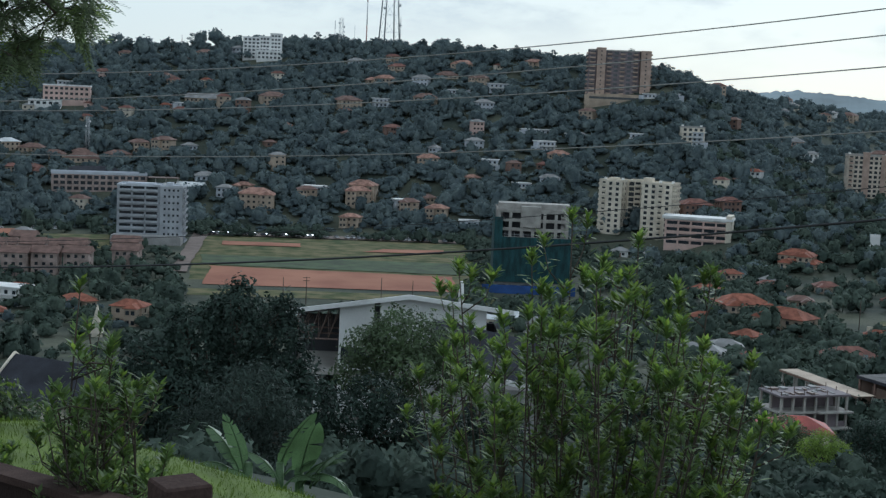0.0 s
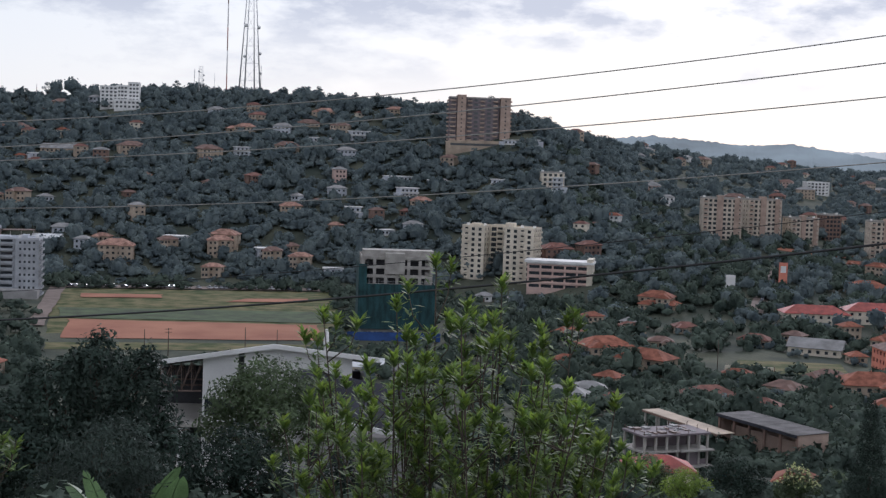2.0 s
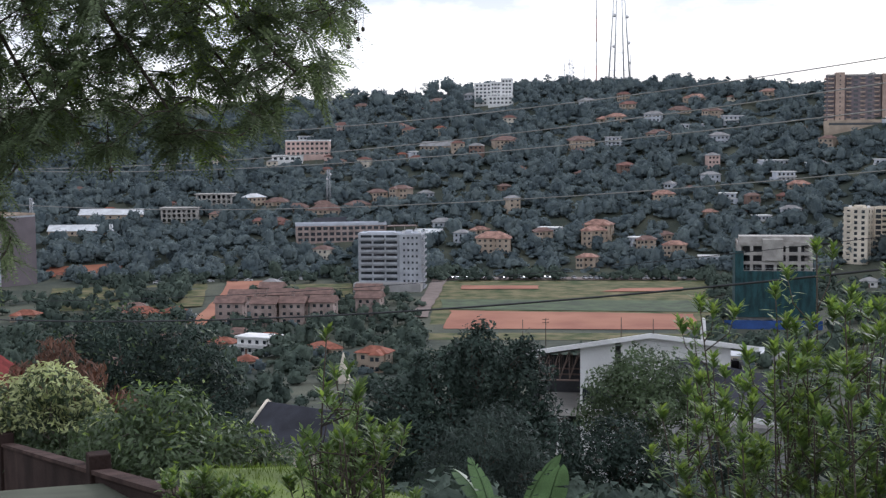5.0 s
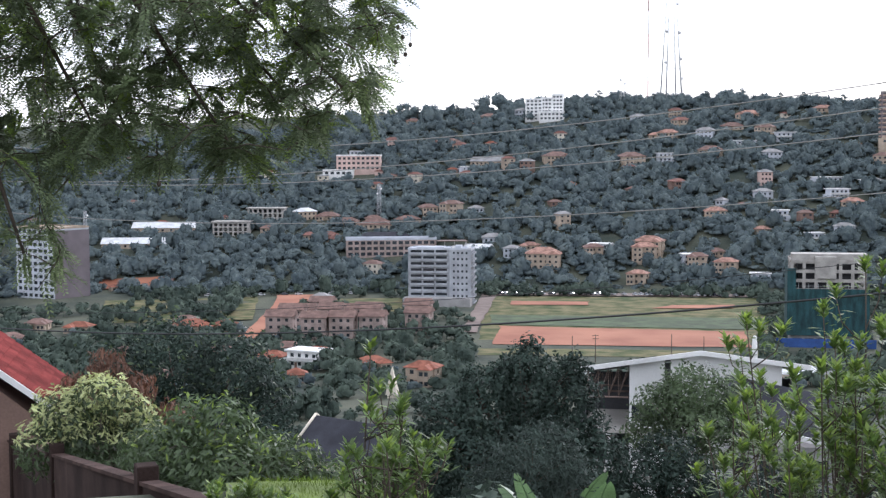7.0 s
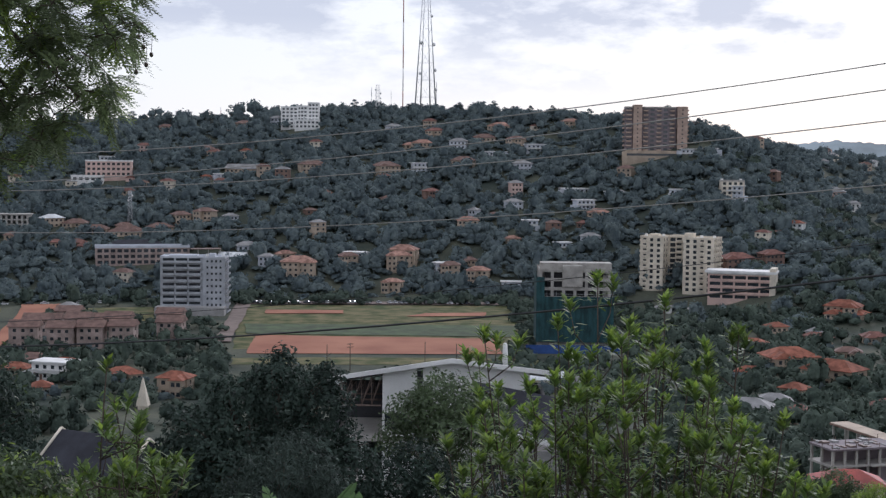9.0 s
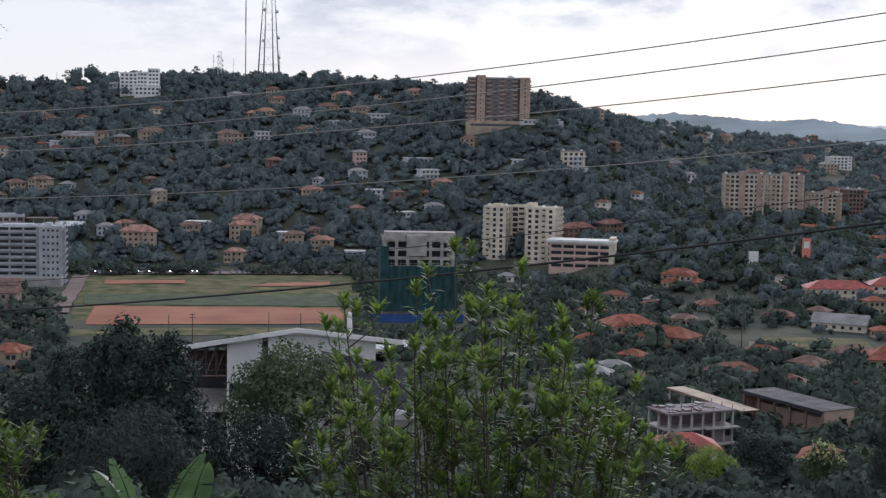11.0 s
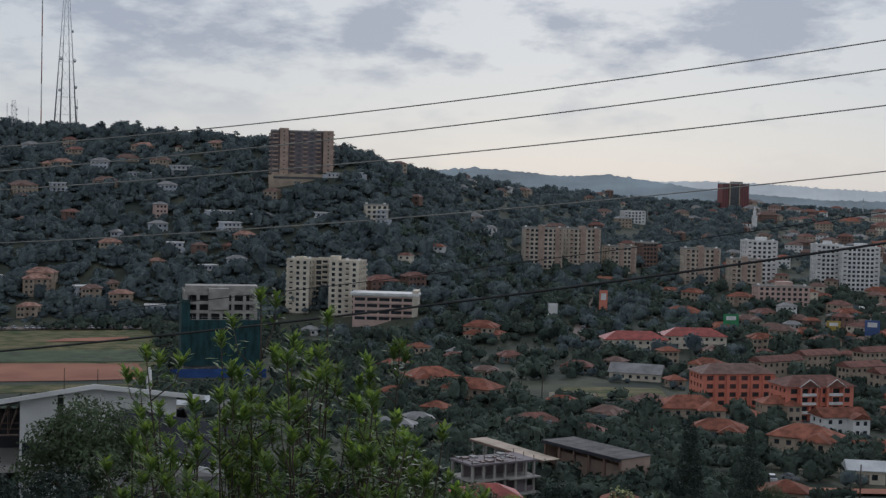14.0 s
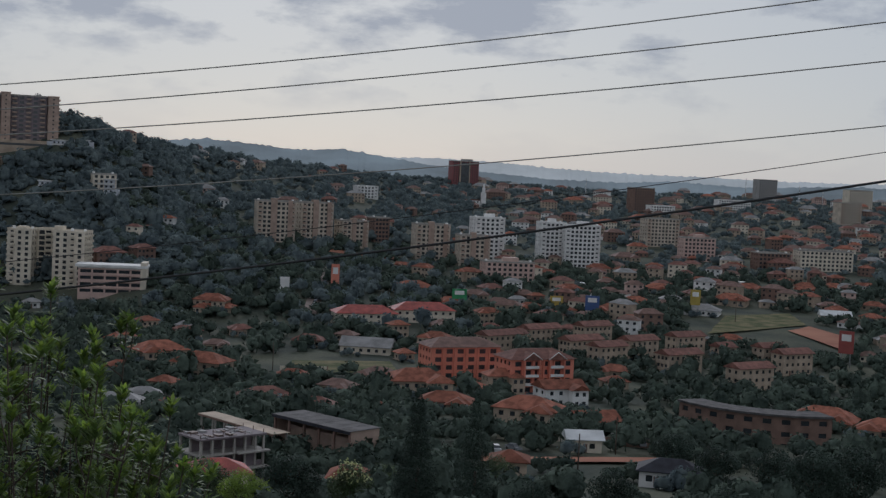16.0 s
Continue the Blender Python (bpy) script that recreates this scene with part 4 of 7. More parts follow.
def far_houses(name, label, n, b0, b1, d0, d1, low, high):
    """Houses too far off to tell apart well: real walls and roofs, joined."""
    mats = [M[k] for k in ("white", "cream", "tan", "pink", "brown", "terracotta", "russet", "tin", "brownroof", "glass")]
    bm = bmesh.new()
    for _ in range(n):
        b, d = house_rng.uniform(b0, b1), math.sqrt(house_rng.uniform(d0 * d0, d1 * d1))
        w, st = house_rng.uniform(low, high), house_rng.choice((1, 1, 2, 2, 3))
        if not all(abs(b - cb) > cw + math.degrees(w / 2 / d) or abs(d + 3 - cd) > cd_ + 4 for cb, cd, cw, cd_ in CLEAR):
            continue
        dep, h = w * 0.65, st * 3.0
        m = spot(b, d, house_rng.uniform(-40, 40))
        wall, roof = house_rng.choice((0, 1, 1, 2, 2, 2, 3, 4, 4)), house_rng.choice((5, 6, 6, 8, 7, 8, 8))
        box(bm, -w / 2, w / 2, 0, dep, -3, h, wall, m)
        cols = int(w / 3.2)
        for s in range(st):
            for k in range(cols):
                x = -w / 2 + (k + 0.5) * w / cols
                box(bm, x - 0.7, x + 0.7, -0.06, -0.01, s * 3 + 0.9, s * 3 + 2.2, 9, m)
        a = [(-w / 2 - 0.6, -0.6, h), (w / 2 + 0.6, -0.6, h), (w / 2 + 0.6, dep + 0.6, h), (-w / 2 - 0.6, dep + 0.6, h)]
        t_ = [(-w / 2 + dep * 0.45, dep / 2 - 0.1, h + dep * 0.3), (w / 2 - dep * 0.45, dep / 2 - 0.1, h + dep * 0.3), (w / 2 - dep * 0.45, dep / 2 + 0.1, h + dep * 0.3), (-w / 2 + dep * 0.45, dep / 2 + 0.1, h + dep * 0.3)]
        solid(bm, [m @ Vector(v) for v in a], [m @ Vector(v) for v in t_], roof)
        CLEAR.append((b, d + 3, math.degrees(w / 2 / d), 5))
    return tagged(new(name, as_mesh(name, bm, *mats)), label, "houses", kind="stuff")


far_houses("far_suburb_houses", "many small far-off houses with red and grey roofs", 165, 25.5, 46, 1000, 1500, 9, 17)
far_houses("suburb_cottages", "closely set low houses with red and brown tiled roofs", 190, 26, 46, 660, 1000, 8, 14)
far_houses("distant_town", "distant town of white, tan and red-roofed buildings", 130, 25, 46, 1500, 2250, 11, 24)
far_houses("wooded_suburb_houses", "scattered houses among trees on the far flank", 46, 13, 25.5, 1000, 1700, 8, 15)
far_houses("hillside_houses", "small houses half hidden among hillside trees", 60, -28, 13, 790, 1130, 6, 11)


# ---------------------------------------------------------------- woods
rng = np.random.default_rng(7)


ICO = None


def lumpy_crown(seed, lobes, leaves, size, tall=0.8, spread=0.65):
    """A crown of overlapping rounded lumps under a coat of leaf clumps; returns corners, triangles and normals that follow the crown."""
    global ICO
    if ICO is None:
        bm = bmesh.new()
        bmesh.ops.create_icosphere(bm, subdivisions=1, radius=1.0)
        ICO = (np.array([v.co[:] for v in bm.verts]), np.array([[v.index for v in fc.verts] for fc in bm.faces]))
        bm.free()
    g = np.random.default_rng(seed)
    vs, fs, ns, n0 = [], [], [], 0
    centres, radii = [], []
    squash = np.array((1, 1, tall * 0.9))
    for k in range(lobes):
        c = g.normal(0, 1, 3)
        c /= np.linalg.norm(c)
        c *= g.uniform(0.3, 1) ** 0.5 * spread
        c[2] = abs(c[2]) * tall + 0.25 * tall
        r = g.uniform(0.30, 0.52)
        jit = g.uniform(0.8, 1.12, (len(ICO[0]), 1))
        vs.append(ICO[0] * jit * r * squash + c)
        ns.append(ICO[0])
        fs.append(ICO[1] + n0)
        n0 += len(ICO[0])
        centres.append(c); radii.append(r)
    centres, radii = np.array(centres), np.array(radii)
    pick = g.integers(0, lobes, leaves)
    n = g.normal(0, 1, (leaves, 3))
    n[:, 2] = np.where(n[:, 2] < -0.5, -n[:, 2], n[:, 2])
    n /= np.linalg.norm(n, axis=1, keepdims=True)
    c = centres[pick] + n * (radii[pick] * g.uniform(0.9, 1.25, leaves))[:, None] * squash
    tilt = n + g.normal(0, 0.5, (leaves, 3))
    tilt /= np.linalg.norm(tilt, axis=1, keepdims=True)
    u = np.cross(tilt, g.normal(0, 1, (leaves, 3)))
    u /= np.linalg.norm(u, axis=1, keepdims=True)
    w = np.cross(tilt, u)
    s = (size * g.uniform(0.6, 1.4, leaves))[:, None]
    tri = np.stack([c - u * s - w * s * 0.5, c + u * s - w * s * 0.5, c + w * s], 1)
    vs.append(tri.reshape(-1, 3))
    ns.append(np.repeat(n + g.normal(0, 0.22, (leaves, 3)), 3, 0))
    fs.append(np.arange(leaves * 3).reshape(-1, 3) + n0)
    vs, ns = np.concatenate(vs), np.concatenate(ns)
    out = vs - np.array((0, 0, 0.25 * tall))
    out /= np.linalg.norm(out, axis=1, keepdims=True) + 1e-6
    ns = ns * 0.5 + out * 0.4 + np.array((0, 0, 0.5))
    ns /= np.linalg.norm(ns, axis=1, keepdims=True)
    return vs, np.concatenate(fs), ns


CROWNS = [lumpy_crown(40 + i, n - 1, 74, 0.135, tall, spread * 1.1) for i, (n, tall, spread) in enumerate(((6, 0.9, 0.7), (5, 1.15, 0.55), (6, 0.8, 0.8), (4, 1.5, 0.42), (5, 1.0, 0.65), (5, 1.2, 0.6), (6, 0.75, 0.9), (4, 1.0, 0.5)))]
SPARSE = [lumpy_crown(80 + i, 3, 22, 0.19, 0.85, 0.6) for i in range(5)]
LOW = [lumpy_crown(70 + i, 4, 18, 0.2, 0.42, 0.8) for i in range(4)]
FINE = [lumpy_crown(60 + i, 7, 240, 0.10, tall, 0.75) for i, tall in enumerate((0.75, 0.95, 0.85, 1.15))]


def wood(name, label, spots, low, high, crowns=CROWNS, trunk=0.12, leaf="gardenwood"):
    """Many trees in one sheet of crowns, each with a stem."""
    vs, fs, ns, n0 = [], [], [], 0
    stem = np.array([(-0.06, 0, -0.5), (0.06, 0, -0.5), (0, 0, 1.0), (0, -0.06, -0.5), (0, 0.06, -0.5), (0, 0, 1.0)])
    stem_n = np.tile(np.array((0, -1.0, 0)), (6, 1))
    for x, y in spots:
        r = low + (high - low) * rng.uniform(0, 1) ** 1.4
        v, fc, nn = crowns[rng.integers(len(crowns))]
        a = rng.uniform(0, math.tau)
        ca, sa = math.cos(a), math.sin(a)
        rot = np.array(((ca, -sa, 0), (sa, ca, 0), (0, 0, 1)))
        z = ground_z(x, y)
        vs.append((v * np.array((1, 1, rng.uniform(0.75, 1.3)))) @ rot.T * r + np.array((x, y, z + r * trunk)))
        ns.append(nn @ rot.T)
        fs.append(fc + n0)
        n0 += len(v)
        vs.append(stem * r + np.array((x, y, z)))
        ns.append(stem_n)
        fs.append(np.array(((0, 1, 2), (3, 4, 5))) + n0)
        n0 += 6
    me = array_mesh(name, np.concatenate(vs), np.concatenate(fs), M[leaf])
    me.polygons.foreach_set("use_smooth", np.ones(len(me.polygons), dtype=bool))
    held = me.attributes.new("custom_normal", "FLOAT_VECTOR", "POINT")
    held.data.foreach_set("vector", np.ascontiguousarray(np.concatenate(ns), dtype=np.float32).ravel())
    me.update()
    return tagged(new(name, me), label, "trees", kind="stuff")


def free(b, d):
    return not any(abs(b - cb) < w and abs(d - cd) < dd for cb, cd, w, dd in CLEAR)


def scatter(n, b0, b1, d0, d1, clump=0.012, cut=-0.25):
    pts = []
    while len(pts) < n:
        b, d = rng.uniform(b0, b1), math.sqrt(rng.uniform(d0 * d0, d1 * d1))
        x, y = at(b, d)
        if free(b, d) and noise.noise((x * clump, y * clump, 3.0)) > cut:
            pts.append((x, y))
    return pts


# ---------------------------------------------------------------- field, roads, masts, poles, cars
def patch(name, corners, mat, label, lift=0.12, step=12.0, category="ground"):
    """A sheet over the ground between four corners given by bearing and distance."""
    p = [Vector((*at(b, d), 0)) for b, d in corners]
    n = max(2, int(max((p[1] - p[0]).length, (p[3] - p[0]).length) / step))
    bm = bmesh.new()
    grid = []
    for i in range(n + 1):
        row = []
        for j in range(n + 1):
            u, v = i / n, j / n
            q = (p[0] * (1 - u) + p[1] * u) * (1 - v) + (p[3] * (1 - u) + p[2] * u) * v
            if i in (0, n) or j in (0, n):
                q += Vector((noise.noise(q * 0.15), noise.noise(q * 0.15 + Vector((9, 9, 9))), 0)) * min(1.2, step * 0.1)
            row.append(bm.verts.new((q.x, q.y, ground_z(q.x, q.y) + lift)))
        grid.append(row)
    for i in range(n):
        for j in range(n):
            bm.faces.new((grid[i][j], grid[i + 1][j], grid[i + 1][j + 1], grid[i][j + 1]))
    ob = new(name, as_mesh(name, bm, M[mat]))
    return tagged(ob, label, category, kind="structure")


patch("field_grass", [(-10.2, 520), (2.6, 520), (1.2, 742), (-9.9, 742)], "fieldgrass", "worn green grass of the playing field", 0.15)
patch("grass_bank", [(-9.6, 618), (1.6, 610), (1.5, 652), (-9.6, 655)], "bankgrass", "rough dark grass bank above the pitch", 0.4)
patch("red_pitch", [(-9.6, 553), (1.0, 553), (0.7, 602), (-9.2, 612)], "murram", "bare red murram pitch", 0.5)
patch("bare_strip", [(-8.8, 697), (-5.6, 697), (-5.6, 712), (-8.8, 714)], "murram", "worn strip of bare earth", 0.5)
patch("bare_strip", [(-3.0, 685), (0.3, 690), (0.3, 706), (-2.2, 700)], "murram", "worn strip of bare earth", 0.5)
patch("dirt_lane", [(-10.9, 590), (-10.2, 590), (-9.3, 760), (-9.9, 760)], "asphalt", "dusty lane beside the field", 0.6, category="lane")
patch("car_park", [(-9.4, 744), (1.0, 744), (1.0, 758), (-9.4, 758)], "asphalt", "dusty car park along the field", 0.5, category="car park")
patch("orange_lane", [(-20.3, 560), (-19.6, 560), (-18.0, 700), (-18.6, 700)], "murram", "orange earth lane beside the terraces", 0.7, category="lane")
patch("orange_yard", [(-18.6, 690), (-16.7, 690), (-16.7, 752), (-18.4, 752)], "murram", "cleared yard of orange earth", 0.6)
patch("west_green", [(-16.4, 668), (-13.3, 668), (-13.3, 730), (-16.4, 730)], "fieldgrass", "green strip by the terraces", 0.5)
patch("west_pitch", [(-25.5, 800), (-22.6, 800), (-22.6, 818), (-25.5, 818)], "murram", "distant bare earth pitch", 0.6)
patch("west_meadow", [(-25.5, 645), (-19.4, 645), (-19.2, 745), (-25.3, 745)], "fieldgrass", "meadow west of the terraces", 0.5)
patch("east_field", [(34.9, 708), (38.8, 770), (38.1, 815), (35.6, 785)], "fieldgrass", "green sports ground in the suburb", 0.6)
patch("east_bare_ground", [(38.1, 742), (40.2, 690), (40.6, 730), (38.9, 765)], "murram", "bare red ground beside the sports ground", 0.8)
patch("east_meadow", [(17.5, 512), (22.5, 520), (22.0, 560), (18.0, 552)], "fieldgrass", "mown meadow between villas", 0.6)
patch("east_lane", [(26.0, 300), (33.5, 318), (33.5, 326), (26.0, 308)], "murram", "red earth lane between gardens", 0.6, category="lane")
patch("east_road", [(18.3, 690), (18.9, 690), (19.5, 830), (19.0, 830)], "asphalt", "road climbing between the trees", 0.6, category="road")
patch("retaining_bank", [(19.0, 925), (22.6, 930), (22.4, 945), (19.0, 940)], "murram", "cut bank of bare earth", 0.7)


def lattice(b, d, height, foot, top, label, dishes=(), name="radio_mast", mat="steel", z=None):
    """A four-legged lattice mast: legs, cross-bracing, dishes."""
    t = root(name, spot(b, d, 20, z=z), label, "mast")
    for sx in (-1, 1):
        for sy in (-1, 1):
            bm = bmesh.new()
            tube(bm, [(sx * foot, sy * foot, -3), (sx * top, sy * top, height)], [foot * 0.09 + 0.05, 0.12], 5)
            part("leg", bm, M[mat], t)
    bm = bmesh.new()
    n = int(height / (foot * 1.6 + 1.5))
    for i in range(n):
        z0, z1 = height * i / n, height * (i + 1) / n
        r0, r1 = foot + (top - foot) * i / n, foot + (top - foot) * (i + 1) / n
        ring0 = [(r0, r0, z0), (-r0, r0, z0), (-r0, -r0, z0), (r0, -r0, z0)]
        ring1 = [(r1, r1, z1), (-r1, r1, z1), (-r1, -r1, z1), (r1, -r1, z1)]
        for k in range(4):
            tube(bm, [ring0[k], ring1[(k + 1) % 4]], [0.07, 0.07], 4)
            tube(bm, [ring1[k], ring1[(k + 1) % 4]], [0.07, 0.07], 4)
    tagged(part("bracing", bm, M[mat], t), kind="stuff")
    for z_, side, r in dishes:
        bm = bmesh.new()
        bmesh.ops.create_cone(bm, cap_ends=True, segments=14, radius1=r, radius2=r * 0.35, depth=r * 0.8, matrix=pose(0, 0, 0, 90, 0, 0))
        p = part("dish", bm, M["white"], t)
        w_ = foot + (top - foot) * z_ / height
        p.location = (side * (w_ + r * 0.8), -w_, z_)
    return t


def pole_mast(b, d, height, r, label, mat="redsteel", name="antenna_mast"):
    t = root(name, spot(b, d), label, "mast")
    n = 6
    for i in range(n):
        bm = bmesh.new()
        tube(bm, [(0, 0, height * i / n - (3 if i == 0 else 0)), (0, 0, height * (i + 1) / n)], [r, r], 6)
        part("section", bm, M[mat if i % 2 == 0 else "white"], t)
    return t


lattice(-2.30, 1150, 112, 7.0, 1.6, "tall steel lattice radio mast on the ridge", [(58, -1, 1.6), (57, 1, 1.6), (33, -1, 1.3), (36, 1, 1.5), (20, 1, 1.3), (80, 1, 1.2)])
pole_mast(-3.22, 1150, 112, 0.45, "tall slender red and white antenna mast on the ridge")
lattice(-4.25, 1155, 24, 1.6, 1.2, "short white lattice mast with antennas", [(20, -1, 0.9), (17, 1, 0.9), (13, 1, 0.8)], mat="white")
pole_mast(-4.5, 1155, 22, 0.25, "short thin antenna pole on the ridge", "steel")
pole_mast(-3.7, 1155, 19, 0.14, "short thin antenna pole on the ridge", "steel")
pole_mast(-1.85, 1150, 27, 0.25, "short thin antenna pole on the ridge", "steel")
pole_mast(-10.6, 1150, 18, 0.22, "lone antenna pole behind trees on the ridge")
lattice(-14.2, 905, 23, 1.3, 0.7, "small lattice mast among hillside trees", [(20, 1, 0.7), (17, -1, 0.6)])
lattice(-26.0, 900, 20, 1.2, 0.6, "small lattice mast among hillside trees", [(17, 1, 0.7)])
for b, h in ((29.7, 22), (36.1, 34), (38.2, 26), (39.1, 20), (13.9, 26), (16.0, 22), (16.8, 20)):
    pole_mast(b, 2150 if b > 20 else 2600, h * (1 if b > 20 else 1.5), 0.5, "far-off antenna mast on a low ridge", "steel")


def far_ridge(name, label, d, knots, thick=160, mat="farhill", rough=1.0):
    """A low wooded ridge far off; knots: bearing and height in degrees."""
    bs = np.arange(knots[0][0], knots[-1][0] + 0.01, 0.06)
    hs = np.interp(bs, [k[0] for k in knots], [k[1] for k in knots])
    rows = []
    for off, fall in ((-thick * 2.2, -90), (0, 0), (thick * 2, -70)):
        row = []
        for b, h in zip(bs, hs):
            x, y = at(b, d + off)
            bump_ = rough * (noise.noise((x * 0.006, y * 0.006, d)) * 0.05 + abs(noise.noise((x * 0.07, y * 0.07, d))) * 0.11) if fall == 0 else 0
            row.append((x, y, EYE + d * math.tan(radians(h + bump_)) + fall))
        rows.append(row)
    v = np.array([p for r in rows for p in r])
    n = len(bs)
    fc = np.array([(i * n + k, i * n + k + 1, (i + 1) * n + k + 1, (i + 1) * n + k) for i in range(2) for k in range(n - 1)])
    ob = new(name, array_mesh(name, v, fc, M[mat]))
    return tagged(ob, label, "backdrop", kind="structure")


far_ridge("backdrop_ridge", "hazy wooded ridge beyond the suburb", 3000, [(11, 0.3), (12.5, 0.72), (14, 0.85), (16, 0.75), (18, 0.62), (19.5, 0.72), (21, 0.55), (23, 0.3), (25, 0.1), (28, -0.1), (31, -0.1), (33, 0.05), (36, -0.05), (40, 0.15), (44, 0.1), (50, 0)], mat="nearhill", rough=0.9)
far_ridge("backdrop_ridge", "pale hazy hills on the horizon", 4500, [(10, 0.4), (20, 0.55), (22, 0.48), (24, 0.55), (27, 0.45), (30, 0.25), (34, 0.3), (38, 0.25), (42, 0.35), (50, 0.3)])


def car_parts(paint, label):
    """A saloon: body, cabin glass, four wheels."""
    t = root("car", pose(0, 0, -50), label, "car", group="cars parked by the field")
    bm = bmesh.new()
    lo = [(-0.85, -2.1, 0.3), (0.85, -2.1, 0.3), (0.85, 2.1, 0.3), (-0.85, 2.1, 0.3)]
    hi = [(-0.82, -2.05, 0.85), (0.82, -2.05, 0.85), (0.82, 2.05, 0.95), (-0.82, 2.05, 0.95)]
    solid(bm, lo, hi)
    part("body", bm, paint, t)
    bm = bmesh.new()
    solid(bm, [(-0.78, -1.1, 0.9), (0.78, -1.1, 0.9), (0.78, 1.6, 0.9), (-0.78, 1.6, 0.9)], [(-0.62, -0.5, 1.38), (0.62, -0.5, 1.38), (0.62, 1.1, 1.38), (-0.62, 1.1, 1.38)])
    part("cabin_glass", bm, M["glass"], t)
    bm = bmesh.new()
    box(bm, -0.62, 0.62, -0.5, 1.1, 1.38, 1.46)
    part("roof", bm, paint, t)
    for x in (-0.8, 0.8):
        for y in (-1.3, 1.3):
            bm = bmesh.new()
            bmesh.ops.create_cone(bm, cap_ends=True, segments=10, radius1=0.32, radius2=0.32, depth=0.22, matrix=pose(0, 0, 0, 0, 90, 0))
            part("wheel", bm, M["tyre"], t).location = (x, y, 0.32)
    return t


car_rng = random.Random(5)
CARS = [car_parts(M["carwhite"], "white saloon car parked beside the field"), car_parts(M["carsilver"], "silver saloon car parked beside the field"), car_parts(M["cardark"], "dark saloon car parked beside the field")]
used = set()


def park(b, d, turn):
    k = car_rng.choice((0, 0, 0, 1, 1, 2))
    m = spot(b, d, turn) @ Matrix.Translation((0, 0, 0.5))
    if k in used:
        copy_thing(CARS[k], m)
    else:
        used.add(k)
        CARS[k].matrix_world = m


for k in range(46):
    b = -9.2 + k * 0.212 + car_rng.uniform(-0.03, 0.03)
    if car_rng.random() < 0.85:
        park(b, 746 + car_rng.uniform(-0.8, 0.8), 20 if b > -5 else 70)
for k in range(12):
    park(-23.5 + k * 0.75 + car_rng.uniform(-0.2, 0.2), 752, 80)
for k in range(14):
    park(18.72 + k * 0.045, 705 + k * 8, car_rng.uniform(-10, 10))
for b, d in ((10.2, 455), (10.6, 470), (26.6, 318), (27.3, 322), (32.6, 350), (32.9, 356)):
    park(b, d, car_rng.uniform(0, 90))


def utility_pole(b, d, height, arms=True):
    t = root("utility_pole", spot(b, d, 15), "dark wooden utility pole with a crossarm", "pole", group="utility poles")
    bm = bmesh.new()
    tube(bm, [(0, 0, -2), (0, 0, height)], [0.2, 0.13], 7)
    part("post", bm, M["bark"], t)
    if arms:
        for z in (height - 0.5, height - 1.6):
            bm = bmesh.new()
            box(bm, -1.2, 1.2, -0.08, 0.08, z, z + 0.18)
            part("crossarm", bm, M["bark"], t)


for b, d, h, a in ((-6.25, 505, 9, False), (-5.3, 500, 10, True), (-2.2, 495, 11, False), (-0.9, 520, 8, False), (17.2, 520, 11, False), (31.5, 330, 9, False), (30.0, 300, 8, False), (33.6, 800, 12, False), (36.0, 760, 14, False)):
    utility_pole(b, d, h, a)


def board(b, d, w, h, z, mat, label, turn=0):
    t = root("billboard", spot(b, d, turn), label, "billboard")
    for x in (-w * 0.3, w * 0.3):
        bm = bmesh.new()
        tube(bm, [(x, 0.2, -2), (x, 0.2, z + h)], [0.2, 0.2], 6)
        part("post", bm, M["steel"], t)
    bm = bmesh.new()
    box(bm, -w / 2, w / 2, -0.1, 0.1, z, z + h)
    face = part("panel", bm, M[mat], t)
    bm = bmesh.new()
    box(bm, -w * 0.32, w * 0.32, -0.16, -0.104, z + h * 0.55, z + h * 0.85)
    part("picture_band", bm, M["white"], face)


board(34.37, 778, 5.5, 8.5, 6, "yellow", "tall yellow billboard among the houses")
board(30.22, 749, 7.5, 8, 3, "signblue", "blue billboard among the houses")
board(28.75, 745, 7.0, 6, 4, "yellow", "faded yellow and brown billboard", 10)
board(24.75, 743, 8, 7, 3, "signgreen", "green wall sign among the houses", 10)
board(40.36, 635, 6.5, 10, 7, "signred", "tall red and white billboard by a lane", -10)
board(19.6, 760, 4.5, 12, 4, "orange", "tall narrow billboard by the road", 10)
board(17.55, 740, 5, 7, 3, "white", "white billboard by the road", 10)


# church on the far rise, and a white gate tower and spire nearer by
t = root("church", spot(25.3, 1500, 10), "white church with a stepped gable tower", "church")
block(t, 22, 12, 2, 3.5, "white", f(5, 1.4, 2.2), x=-8, roof="russet")
slabs(t, "tower", "white", "", (4, 9, -1, 4, -3, 16), (5, 8, 0, 3, 16, 21), (5.8, 7.2, 0.8, 2.2, 21, 25))
t = root("white_pillar", spot(1.12, 470), "white tapered pillar standing by the site", "pillar")
bm = bmesh.new()
tube(bm, [(0, 0, -2), (0, 0, 9), (0, 0, 13), (0, 0, 13.6)], [1.0, 0.95, 0.7, 0.35], 8)
part("shaft", bm, M["white"], t)
t = root("garden_spire", spot(-13.7, 400), "small pale pyramid roof among trees", "pavilion")
bm = bmesh.new()
bmesh.ops.create_cone(bm, cap_ends=True, segments=4, radius1=2.4, radius2=0.15, depth=8, matrix=pose(0, 0, 5, 0, 0, 30))
part("spire", bm, M["cream"], t)
bm = bmesh.new()
box(bm, -1.5, 1.5, -1.5, 1.5, -3, 1.1)
part("base", bm, M["cream"], t)


# curved brick building and roofs near the lane to the east
t = root("curved_building", spot(38.6, 400, 12, sink=2.5), "curved brown brick building with an open top floor", "building")
